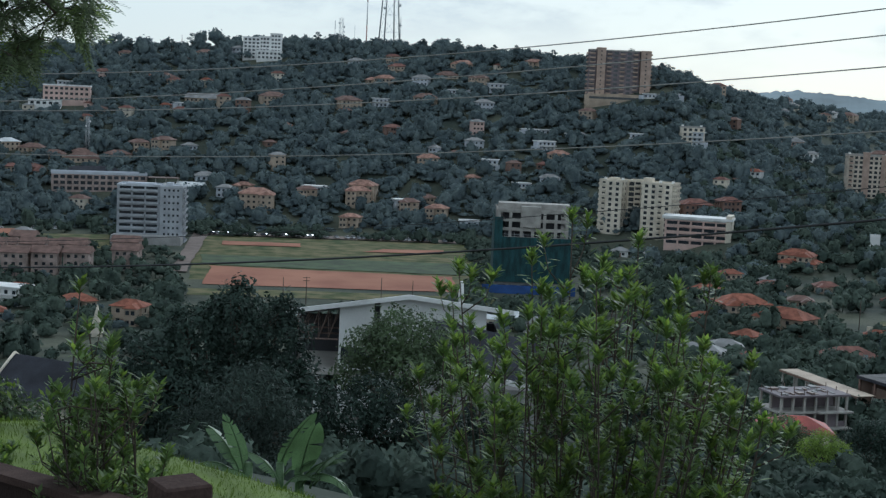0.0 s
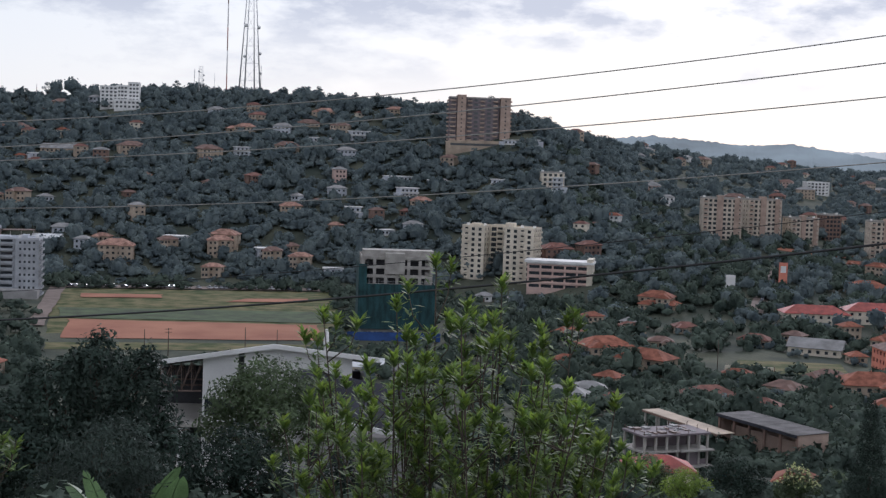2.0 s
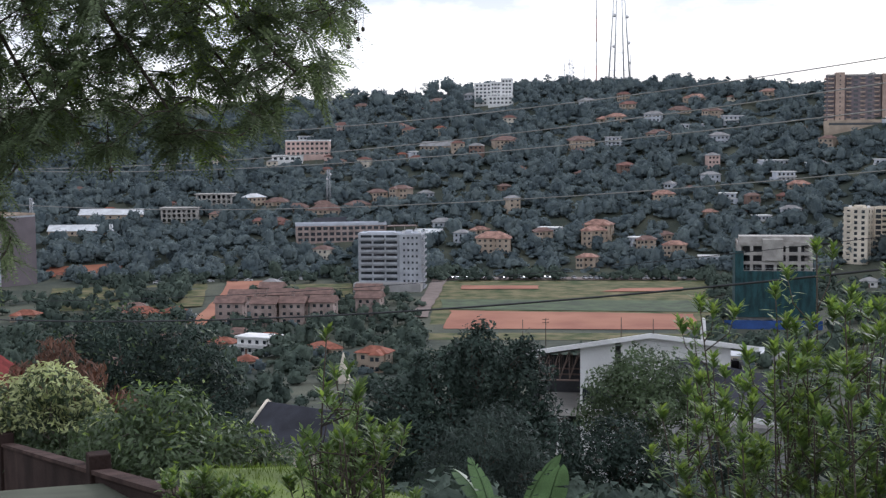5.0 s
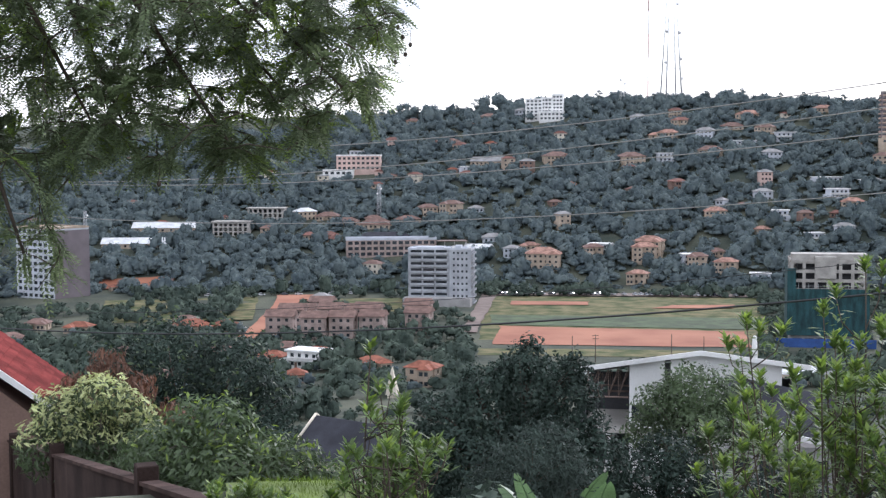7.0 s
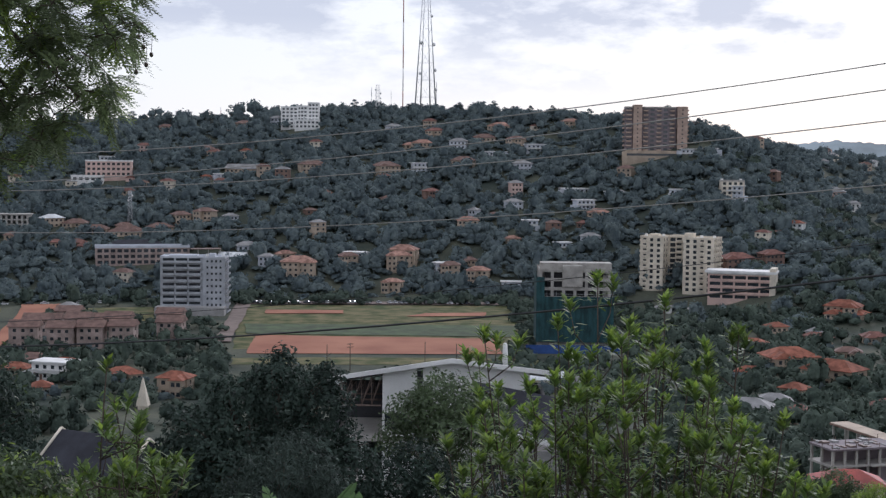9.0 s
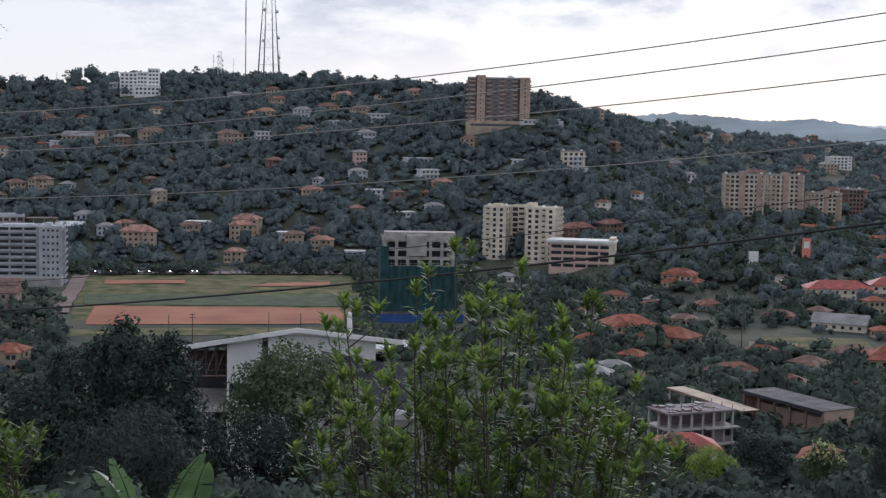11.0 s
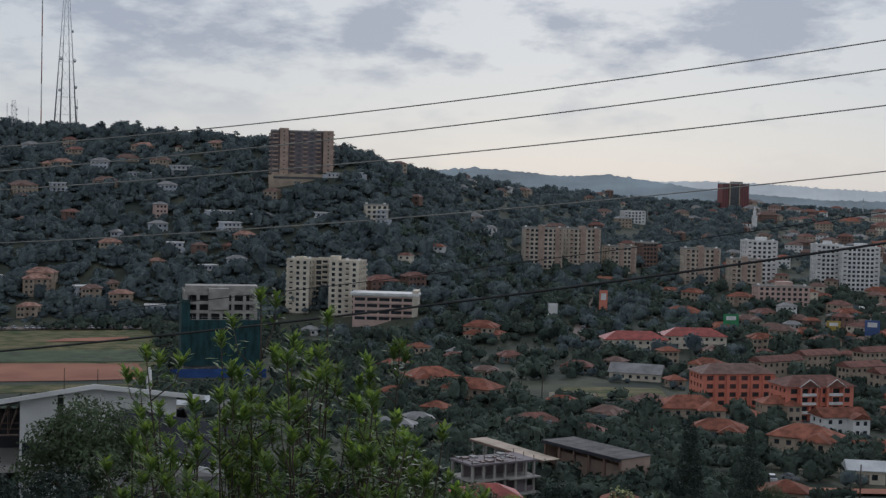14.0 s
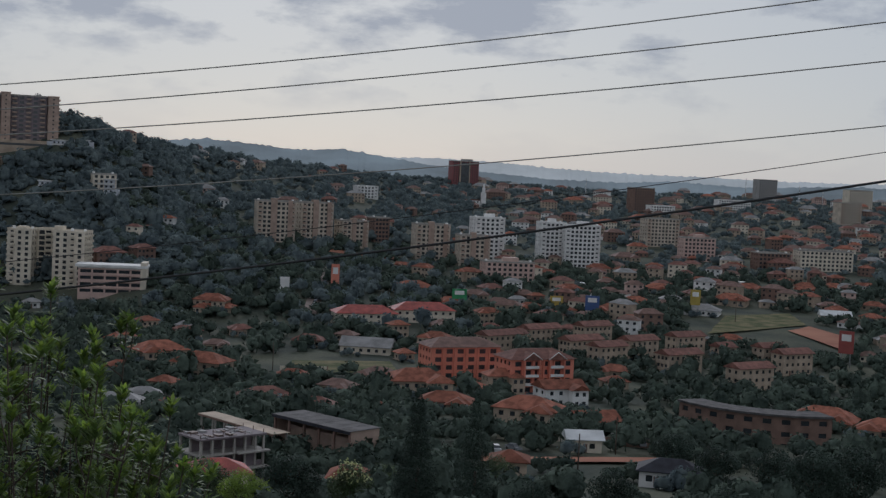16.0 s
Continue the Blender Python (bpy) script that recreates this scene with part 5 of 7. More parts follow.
segs, sweep = 9, 80
for s in range(3):
    for k in range(segs):
        a0, a1 = radians(-62 + k * sweep / segs), radians(-62 + (k + 1) * sweep / segs)
        m = Matrix.Translation((math.sin((a0 + a1) / 2) * 34, 34 - math.cos((a0 + a1) / 2) * 34, 0)) @ pose(0, 0, 0, 0, 0, math.degrees((a0 + a1) / 2))
        bm = bmesh.new()
        hw = 34 * (a1 - a0) / 2 + 0.05
        z = s * 3.4
        box(bm, -hw, hw, 0, 0.4, z, z + 1.1)
        box(bm, -hw, hw, 0, 0.4, z + 2.5, z + 3.4)
        box(bm, -hw, -hw * 0.45, 0, 0.4, z + 1.1, z + 2.5)
        box(bm, hw * 0.45, hw, 0, 0.4, z + 1.1, z + 2.5)
        p = part("wall_bay", bm, M["brown"], t)
        p.matrix_basis = m
        q = part("window", pane_mesh(hw * 0.9, 1.4, bars=1), None, t)
        q.matrix_basis = m @ Matrix.Translation((0, 0.3, z + 1.1))
bm = bmesh.new()
ring_lo, ring_hi = [], []
for k in range(segs + 1):
    a = radians(-62 + k * sweep / segs)
    ring_lo.append((math.sin(a) * 35, 34 - math.cos(a) * 35, 10.2))
for k in range(segs, -1, -1):
    a = radians(-62 + k * sweep / segs)
    ring_lo.append((math.sin(a) * 26, 34 - math.cos(a) * 26, 10.2))
solid(bm, ring_lo, [(x, y, 10.8) for x, y, _ in ring_lo])
part("roof_slab", bm, M["tarred"], t)
for b, d, w in ((39.6, 452, 20), (42.0, 440, 16)):
    house(b, d, w, "o1", turn=-10)


# ---------------------------------------------------------------- near slope: buildings among the trees
def beam(bm, a, b, r=0.08, sides=4):
    tube(bm, [a, b], [r, r], sides)


# derelict white hall with a low gable and open trusses
HALL_B, HALL_D = -1.4, 120
t = root("derelict_hall", spot(HALL_B, HALL_D, 0, z=EYE - 32.6), "derelict white hall with a low gable and bare roof trusses", "building")
H_E, H_P = 13.7, 15.4  # eaves and peak over the ground
XL, XP, XR = -9.9, 0.8, 9.9


def gable_z(x):
    return H_P + (H_E - H_P) * ((XP - x) / (XP - XL) if x < XP else (x - XP) / (XR - XP) * 0.62)


for x0, x1, z0, nm in ((-5.2, -2.2, 0, "wall"), (-1.7, 0.8, 0, "wall"), (0.8, 7.6, 4, "wall")):
    bm = bmesh.new()
    solid(bm, [(x0, 0, z0), (x1, 0, z0), (x1, 0.35, z0), (x0, 0.35, z0)], [(x0, 0, gable_z(x0) - 0.25), (x1, 0, gable_z(x1) - 0.25), (x1, 0.35, gable_z(x1) - 0.25), (x0, 0.35, gable_z(x0) - 0.25)])
    part(nm, bm, M["white"], t)
# Hall's inner walls coloured near black for the shade under its roof
slabs(t, "inner_wall", "roomshade", "", (-2.2, -1.7, 0.5, 0.8, 0, 14.2), (-9.5, 9.3, 10.5, 10.8, -2, 11.5), (-9.6, -9.3, 0.6, 10.4, -2, 9.0), (-9.2, -5.4, 4.0, 4.2, -2, 8.1), (-9.2, -1.8, 9.0, 9.2, 8.5, 12.0), (9.0, 9.3, 0.6, 10.4, -2, 11.5))
slabs(t, "floor_slab", "concrete", "", (-9.7, 9.4, -0.6, 10.4, 8.2, 8.5), (-9.7, -1, -1.5, 10.4, 4.6, 4.9))
slabs(t, "column", "white", "", *[(x, x + 0.4, -0.5, -0.1, -2, 8.2) for x in (-9.4, -7.2, -5.2)])
slabs(t, "window_band", "glass", "", (-5.0, -2.4, -0.04, -0.004, 9.2, 10.6), (2.0, 6.8, -0.04, -0.004, 5.2, 6.6))
bm = bmesh.new()
low = [(XL, -0.8, gable_z(XL)), (XP, -0.8, H_P), (XR, -0.8, gable_z(XR)), (XR, 11, gable_z(XR) - 2.2), (XP, 11, H_P - 2.2), (XL, 11, gable_z(XL) - 2.2)]
a = [bm.verts.new(v) for v in low]
b_ = [bm.verts.new((x, y, z + 0.12)) for x, y, z in low]
for i in range(6):
    bm.faces.new((a[i], a[(i + 1) % 6], b_[(i + 1) % 6], b_[i]))
for ring in (a, b_):
    bm.faces.new((ring[0], ring[1], ring[4], ring[5]))
    bm.faces.new((ring[1], ring[2], ring[3], ring[4]))
part("roof", bm, M["tin"], t, "grey sheet roof")
for xa, xb in ((XL, XP), (XP, XR)):
    bm = bmesh.new()
    za, zb = gable_z(xa), gable_z(xb)
    solid(bm, [(xa, -0.95, za - 0.25), (xb, -0.95, zb - 0.25), (xb, -0.8, zb - 0.25), (xa, -0.8, za - 0.25)], [(xa, -0.95, za + 0.14), (xb, -0.95, zb + 0.14), (xb, -0.8, zb + 0.14), (xa, -0.8, za + 0.14)])
    part("fascia", bm, M["white"], t, "white fascia board")
for y in (0.2, 3.2, 6.2):
    truss = bmesh.new()
    beam(truss, (-9.6, y, 11.2), (-5.3, y, 11.2))
    truss = part("truss", truss, M["rusttin"], t, "rusty steel truss")
    for i in range(5):
        xa = -9.6 + i * 0.86
        for x1, r in ((xa + 0.86, 0.045), (xa, 0.04)):
            bm = bmesh.new()
            beam(bm, (xa, y, 11.2), (x1, y, gable_z(x1) - 0.45 - y * 0.2), r)
            part("strut", bm, M["rusttin"], truss)

t = root("lower_wing", spot(2.35, 112, 0, z=EYE - 31.5), "lower wing with a dark sloping sheet roof and white edge", "building")
bm = bmesh.new()
solid(bm, [(-4.8, -0.5, 9.9), (4.8, -0.5, 8.2), (4.8, 5, 10.9), (-4.8, 5, 12.6)], [(-4.8, -0.5, 10.1), (4.8, -0.5, 8.4), (4.8, 5, 11.1), (-4.8, 5, 12.8)])
part("roof", bm, M["slate"], t)
bm = bmesh.new()
solid(bm, [(-5.0, -0.75, 9.75), (5.0, -0.75, 7.95), (5.0, -0.5, 7.95), (-5.0, -0.5, 9.75)], [(-5.0, -0.75, 10.15), (5.0, -0.75, 8.35), (5.0, -0.5, 8.35), (-5.0, -0.5, 10.15)])
part("fascia", bm, M["white"], t)
slabs(t, "wall", "grey", "", (-4.6, 4.6, 0, 5, -2, 8.0))
slabs(t, "window", "glass", "", *[(x, x + 1.1, -0.05, -0.005, 5.6, 7.0) for x in (-3.8, -1.9, 0.2, 2.3)])

# low sheet roofs behind the hall
for b, d, w, code, turn in ((-4.9, 420, 13, "n1", 4), (-2.9, 405, 14, "n1", -8), (1.2, 440, 12, "n1", 10), (2.6, 455, 14, "n1", 0), (4.4, 450, 10, "w1", 12)):
    house(b, d, w, code, turn=turn)

# slate-roofed house
t = root("house", spot(-16.2, 146, -42, sink=1.2), "two-storey house with a dark sheet roof and cream verge", "house")
bm = bmesh.new()
box(bm, -5.2, 5.2, 0, 8, -3, 6.2)
part("wall", bm, M["cream"], t)
bm = bmesh.new()
for x in (-5.2, 4.95):
    solid(bm, [(x, 0, 6.2), (x + 0.25, 0, 6.2), (x + 0.25, 8, 6.2), (x, 8, 6.2)], [(x, 3.95, 9.4), (x + 0.25, 3.95, 9.4), (x + 0.25, 4.05, 9.4), (x, 4.05, 9.4)])
part("gable", bm, M["cream"], t)
part("roof", roof_mesh("gable", 10.4, 8, 6.2, 3.7, 0.7), M["slate"], t, "dark sheet roof")
for x in (-5.98, 5.9):
    bm = bmesh.new()
    beam(bm, (x, -0.75, 6.35), (x, 4, 10.05), 0.17, 6)
    beam(bm, (x, 4, 10.05), (x, 8.75, 6.35), 0.17, 6)
    part("verge", bm, M["cream"], t)
for x in (-3, 0, 3):
    part("window", pane_mesh(1.3, 1.3), None, t).location = (x, -0.03, 3.9)

# red-tiled roof beside the garden, gable towards the lawn, its tiles laid course by course
t = new("house")
t.matrix_world = Matrix.Translation((-26.5, 51.6, EYE - 10.43)) @ pose(0, 0, 0, 0, 0, 21.9)
tagged(t, "brick house with a deep red tiled roof and white bargeboard", "house")
SPAN_, LONG_, TILT_ = 4.6, 7.1, 0.75
bm = bmesh.new()
foot_ = [(-0.6, -12), (-0.6, -0.6), (-SPAN_, (SPAN_ - 0.6) * TILT_ - 0.3), (-2 * SPAN_ + 0.6, -0.6), (-2 * SPAN_ + 0.6, -12)]
a, b_ = ([bm.verts.new((x, y, z)) for x, z in foot_] for y in (0.35, LONG_ - 0.35))
for i in range(5):
    bm.faces.new((a[i], a[(i + 1) % 5], b_[(i + 1) % 5], b_[i]))
bm.faces.new(a); bm.faces.new(b_)
part("wall", bm, M["brown"], t)
bm = bmesh.new()
prof = [(0.0, 0.0), (-SPAN_, SPAN_ * TILT_), (-2 * SPAN_, 0.0)]
ring = [(x, z) for x, z in prof] + [(x, z - 0.14) for x, z in reversed(prof)]
a, b_ = ([bm.verts.new((x, y, z)) for x, z in ring] for y in (0.0, LONG_))
for i in range(6):
    bm.faces.new((a[i], a[(i + 1) % 6], b_[(i + 1) % 6], b_[i]))
for q in (a, b_):
    bm.faces.new((q[0], q[1], q[4], q[5])); bm.faces.new((q[1], q[2], q[3], q[4]))
part("roof", bm, M["redtile"], t)
for name_, y, mat, label_ in (("bargeboard", -0.05, "white", "white bargeboard"), ("verge", LONG_ + 0.04, "redtile", "dark verge tiles")):
    for x1 in (0.12, -2 * SPAN_ - 0.12):
        bm = bmesh.new()
        z1 = -0.09
        solid(bm, [(x1, y - 0.04, z1 - 0.26), (-SPAN_, y - 0.04, SPAN_ * TILT_ - 0.24), (-SPAN_, y + 0.04, SPAN_ * TILT_ - 0.24), (x1, y + 0.04, z1 - 0.26)],
              [(x1, y - 0.04, z1 + 0.04), (-SPAN_, y - 0.04, SPAN_ * TILT_ + 0.08), (-SPAN_, y + 0.04, SPAN_ * TILT_ + 0.08), (x1, y + 0.04, z1 + 0.04)])
        part(name_, bm, M[mat], t, label_)
bm = bmesh.new()
solid(bm, [(-0.24, -0.26, 0), (0.24, -0.26, 0), (0.24, 0.26, 0), (-0.24, 0.26, 0)], [(-0.24, -0.22, 0.05), (0.24, -0.22, 0.05), (0.24, 0.22, 0.09), (-0.24, 0.22, 0.09)])
tile = as_mesh("roof_tile", bm, M["redtile"])
for r in range(13):
    for k in range(13):
        p = part("roof_tile", tile, None, t)
        u = (r + 0.5) / 13
        p.matrix_basis = Matrix.Translation((-SPAN_ * u, 0.28 + k * 0.54, SPAN_ * TILT_ * u + 0.02)) @ pose(0, 0, 0, 0, math.degrees(math.atan(TILT_)) - 4, 0)

# unfinished concrete frame house with a long sheet roof behind it
t = root("unfinished_building", spot(15.72, 236, 34, z=EYE - 56.5), "unfinished concrete frame building with bare columns", "building")
for z in (-0.8, 1.95, 4.7, 7.45, 10.2):
    slabs(t, "floor_slab", "concrete" if z < 10 else "plumwall", "", (-6.7, 6.7, -0.35, 6.7, z - 0.32, z))
for x in (-6.5, -4.3, -2.1, 0.1, 2.3, 4.4, 6.1):
    for y in (-0.1, 3.1, 6.2):
        slabs(t, "column", "concrete", "", (x, x + 0.36, y, y + 0.36, -5, 9.88))
# Infill coloured dark to imitate shaded voids between the columns
slabs(t, "infill_wall", "plumwall", "dark grey infill with shade in its colour", (-6.3, 6.3, 3.4, 3.55, -0.8, 9.88), (-4.0, -3.0, 0.05, 0.22, 4.7, 6.2), (-1.8, 0.1, 0.05, 0.22, 4.7, 5.6), (2.6, 4.4, 0.05, 0.22, 1.95, 7.1), (4.7, 6.1, 0.05, 0.22, 4.7, 5.6))
slabs(t, "balcony_beam", "concrete", "", (0.4, 6.9, -1.3, -0.4, 4.45, 4.7), (0.4, 6.9, -1.3, -0.4, 7.2, 7.45))
slabs(t, "starter_bar", "rusttin", "", *[(x + 0.1, x + 0.2, y + 0.1, y + 0.2, 10.2, 10.9) for x in (-6.5, -2.1, 2.3, 6.1) for y in (0, 3.1, 6.2)])
g = random.Random(77)
debris = []
for _ in range(26):
    x, y, w, l_ = g.uniform(-6.2, 5.2), g.uniform(0, 5.4), g.uniform(0.3, 1.2), g.uniform(0.4, 1.6)
    z = 10.2 + g.uniform(0.0, 0.05)
    debris.append((x, x + w, y, y + l_, z, z + g.uniform(0.05, 0.3)))
slabs(t, "roof_debris", "rusttin", "", *debris[:14])
slabs(t, "roof_debris", "tin", "", *debris[14:])

# long narrow shelter roof beside it
t = root("shelter", Matrix.Translation((71.3, 247.2, EYE - 48)) @ pose(0, 0, 0, 0, 0, -70.9), "long open shelter with a narrow beige sheet roof", "shelter")
for k in range(8):
    slabs(t, "roof_sheet", "tan", "", (-12 + k * 3, -9.02 + k * 3, -1.9, 1.9, 0.02 * (k % 2), 0.1 + 0.02 * (k % 2)))
slabs(t, "fascia", "brown", "", (-12, 12, -2.0, -1.92, -0.3, 0.0), (-12, 12, 1.92, 2.0, -0.3, 0.0))
for k in range(7):
    slabs(t, "post", "concrete", "", (-11.5 + k * 3.8, -11.2 + k * 3.8, -1.7, -1.4, -9, -0.02), (-11.5 + k * 3.8, -11.2 + k * 3.8, 1.4, 1.7, -9, -0.02))

# dark lean-to roof over an open brick pavilion
t = root("pavilion", Matrix.Translation((83.6, 236.5, EYE - 46)) @ pose(0, 0, 0, 0, 0, -67), "open brick pavilion under a dark grey sheet roof", "pavilion")
for k in range(7):
    slabs(t, "roof_sheet", "tarred", "", (-10.5 + k * 3, -7.52 + k * 3, -3.7, 3.9, 0.02 * (k % 2), 0.1 + 0.02 * (k % 2)))
slabs(t, "fascia", "slate", "", (-10.5, 10.5, -3.82, -3.72, -0.45, 0.05))
slabs(t, "wall", "buff", "", (-10.2, 10.2, 3.4, 3.7, -9, -0.02), (-10.2, -9.9, -3.2, 3.4, -9, -0.02), (9.9, 10.2, -3.2, 3.4, -9, -0.02), (-9.9, 9.9, -0.6, -0.3, -9, -2.0))
for k in range(6):
    slabs(t, "post", "brown", "", (-10.2 + k * 4, -9.8 + k * 4, -3.5, -3.1, -9, -0.02))
house(15.2, 216, 9.5, "L1", turn=12)
t = root("pool_screen", spot(18.0, 256, -20), "turquoise painted screen wall", "screen wall")
slabs(t, "panel", "pool", "", (-2.5, 0, 0, 0.2, 0, 3.5), (0, 2.5, 0, 0.2, 0, 3.5))


def garden_wall(b, d, n, turn, mat="cream"):
    t = root("boundary_wall", spot(b, d, turn), "pale boundary wall with darker piers", "wall")
    for k in range(n):
        slabs(t, "panel", mat, "", (k * 3.0, k * 3.0 + 2.7, 0, 0.2, -2, 1.9))
        slabs(t, "pier", "brown", "", (k * 3.0 + 2.7, k * 3.0 + 3.0, -0.1, 0.3, -2, 2.2))


garden_wall(26.6, 350, 6, 12)
garden_wall(19.4, 470, 9, 14)
garden_wall(31.0, 352, 7, 2, "brown")
garden_wall(17.5, 520, 6, 4)
garden_wall(21.2, 420, 6, 20)
CLEAR += [(-4.5, 605, 6.0, 135), (-11.75, 690, 1.9, 25), (8.05, 760, 1.9, 20), (10.6, 735, 1.6, 20), (7.15, 972, 1.5, 20), (-7.4, 1118, 0.9, 16), (3.95, 548, 2.2, 32), (-15.2, 1005, 1.3, 15), (-26.9, 740, 2.6, 40)]
CLEAR += [(-1.4, 124, 5.2, 14), (2.35, 113, 2.8, 8), (-16.3, 148, 2.6, 10), (-16.0, 92, 2.0, 48), (15.8, 222, 2.4, 26), (19.6, 232, 2.6, 30), (16.6, 255, 1.9, 14), (15.2, 205, 1.8, 10), (30.0, 312, 4.2, 14), (33.8, 262, 1.6, 16)]
CLEAR += [(b, d + 2, math.degrees(w / 2 / d) + 0.1, 14) for b, d, w, *_ in EAST_FLATS + EAST_BLOCKS] + [(25.15, 512, 1.8, 14), (28.35, 483, 1.7, 14), (-17.6, 715, 1.1, 45), (-19.2, 630, 0.9, 75), (-14.9, 700, 1.6, 32), (-24, 809, 1.5, 10), (36.6, 760, 2.2, 55), (39.3, 725, 1.2, 40), (20.0, 535, 2.4, 22), (38.6, 392, 3.6, 14)]
wood("hillside_woods", "dense broadleaf trees over the hillside", scatter(4700, -34, 13.5, 768, 1180, cut=-0.95), 3.2, 8.0, leaf="hazedwoods", trunk=0.04)
wood("hillside_undergrowth", "low bushes filling the gaps between hillside trees", scatter(2600, -34, 14, 768, 1180, cut=-0.95), 5.0, 8.0, crowns=LOW, leaf="hazedwoods", trunk=0.0)
wood("ridge_trees", "tall trees along the ridge", scatter(420, -30, 11.5, 1100, 1200, cut=-0.4), 3.0, 9.5, leaf="hazedwoods")
wood("flank_woods", "broadleaf trees on the hill's eastern flank", scatter(1900, 8, 25.5, 640, 1750, cut=-0.8), 3.2, 7.4, leaf="hazedwoods", trunk=0.04)
wood("yard_trees", "small garden trees and hedges before the houses", [at(b, d) for b, d in YARD], 1.5, 3.6, trunk=0.05, leaf="hazedwoods")
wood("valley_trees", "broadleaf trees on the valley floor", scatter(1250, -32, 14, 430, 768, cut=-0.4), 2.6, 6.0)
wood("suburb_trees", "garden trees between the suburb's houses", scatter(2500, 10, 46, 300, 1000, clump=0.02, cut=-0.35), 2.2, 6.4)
wood("far_suburb_trees", "trees between distant houses", scatter(3700, 11, 46, 1000, 2250, cut=-0.5), 4.0, 8.0, crowns=SPARSE, trunk=0.0, leaf="hazedwoods")
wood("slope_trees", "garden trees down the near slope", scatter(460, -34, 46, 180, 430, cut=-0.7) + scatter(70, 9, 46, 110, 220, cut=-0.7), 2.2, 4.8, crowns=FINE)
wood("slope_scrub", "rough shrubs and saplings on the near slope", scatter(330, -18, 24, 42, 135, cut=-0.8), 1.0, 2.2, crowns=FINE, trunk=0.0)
PAVILION_SIDE = [(x, y) for x, y in ((-11, -7.5), (-7, -6.8), (-2.5, -7.4), (1.5, -6.9), (5.5, -7.2), (9.5, -6.8), (13.2, -4.2), (13.6, -0.5), (13.2, 3.4), (16, -6.5), (17, 1.0), (-5, -11), (3, -11.5), (10, -11))]
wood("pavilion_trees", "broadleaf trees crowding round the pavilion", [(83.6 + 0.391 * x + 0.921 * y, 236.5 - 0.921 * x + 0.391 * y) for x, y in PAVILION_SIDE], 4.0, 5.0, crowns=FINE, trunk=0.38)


# ---------------------------------------------------------------- near trees and shrubs
def put_quads(name, quads, mat, parent, label="", kind=""):
    v = np.asarray(quads).reshape(-1, 3)
    ob = part(name, array_mesh(name, v, np.arange(len(v)).reshape(-1, 4), M[mat]), None, parent, label)
    return tagged(ob, kind=kind)


def leaf_shell(lobes, count, size, seed, narrow=0.45, inner=0.55, droop=0.0):
    """Leaves through the outer part of several lobes (x, y, z, rx, rz); fewer inside."""
    g = np.random.default_rng(seed)
    lob = np.array(lobes, dtype=float)
    weight = lob[:, 3] ** 1.3 * lob[:, 4] ** 0.5
    pick = g.choice(len(lob), count, p=weight / weight.sum())
    n = g.normal(0, 1, (count, 3))
    n /= np.linalg.norm(n, axis=1, keepdims=True)
    rad = inner + (1 - inner) * g.uniform(0, 1, count) ** 0.45
    wob = 1 + 0.22 * np.sin(n[:, 0] * 7 + pick) * np.cos(n[:, 1] * 6 + pick * 2) + 0.12 * np.sin(n[:, 2] * 11 + pick)
    c = lob[pick, :3] + n * (rad * wob)[:, None] * np.stack([lob[pick, 3], lob[pick, 3], lob[pick, 4]], -1)
    tilt = n + g.normal(0, 0.6, (count, 3)) + np.array((0, 0, 0.3))
    tilt /= np.linalg.norm(tilt, axis=1, keepdims=True)
    u = np.cross(tilt, g.normal(0, 1, (count, 3)))
    u /= np.linalg.norm(u, axis=1, keepdims=True)
    u[:, 2] -= droop
    v = np.cross(tilt, u)
    s = (size * g.uniform(0.6, 1.4, count))[:, None]
    return np.stack([c - u * s, c - v * s * narrow + tilt * s * 0.12, c + u * s, c + v * s * narrow + tilt * s * 0.12], 1)


def tree(name, b, d, lobes, count, size, leaf, label, seed, trunk=0.25, bark="bark", narrow=0.45, tips=None, drop=0.0, droop=0.0, limbs=True):
    """Trunk and limbs that reach into each lobe, and a crown of leaves. Lobe heights are over the ground at its foot."""
    t = root(name, spot(b, d, 0), label, "tree")
    bm = bmesh.new()
    g = random.Random(seed)
    top = max(l[2] for l in lobes)
    mid = (0.2, 0.1, top * 0.45)
    tube(bm, [(0, 0, -1.5), (0.08, 0, top * 0.2), mid], [trunk, trunk * 0.8, trunk * 0.6], 8)
    if limbs:
        for x, y, z, rx, rz in lobes:
            bend = (x * 0.45 + g.uniform(-0.3, 0.3), y * 0.45, (mid[2] + z) * 0.5 + g.uniform(-0.2, 0.2))
            tube(bm, [mid, bend, (x, y, z)], [trunk * 0.5, trunk * 0.3, trunk * 0.08], 5)
            for _ in range(3):
                e = (x + g.uniform(-0.7, 0.7) * rx, y + g.uniform(-0.7, 0.7) * rx, z + g.uniform(-0.3, 0.8) * rz)
                tube(bm, [bend, ((bend[0] + e[0]) / 2, (bend[1] + e[1]) / 2, (bend[2] + e[2]) / 2 + 0.2), e], [trunk * 0.22, trunk * 0.14, trunk * 0.05], 4)
    part("trunk", bm, M[bark], t)
    put_quads("crown", leaf_shell(lobes, count, size, seed, narrow, droop=droop), leaf, t)
    if tips:
        # Lighter quads, kept only above the crown's middle height
        q = leaf_shell([(x, y, z + rz * 0.25, rx * 0.98, rz * 0.95) for x, y, z, rx, rz in lobes], tips[1], size * 1.1, seed + 1, narrow, inner=0.9)
        q = q[q[:, :, 2].mean(1) > np.median(q[:, :, 2])]
        put_quads("young_foliage", q, tips[0], t)
    return t


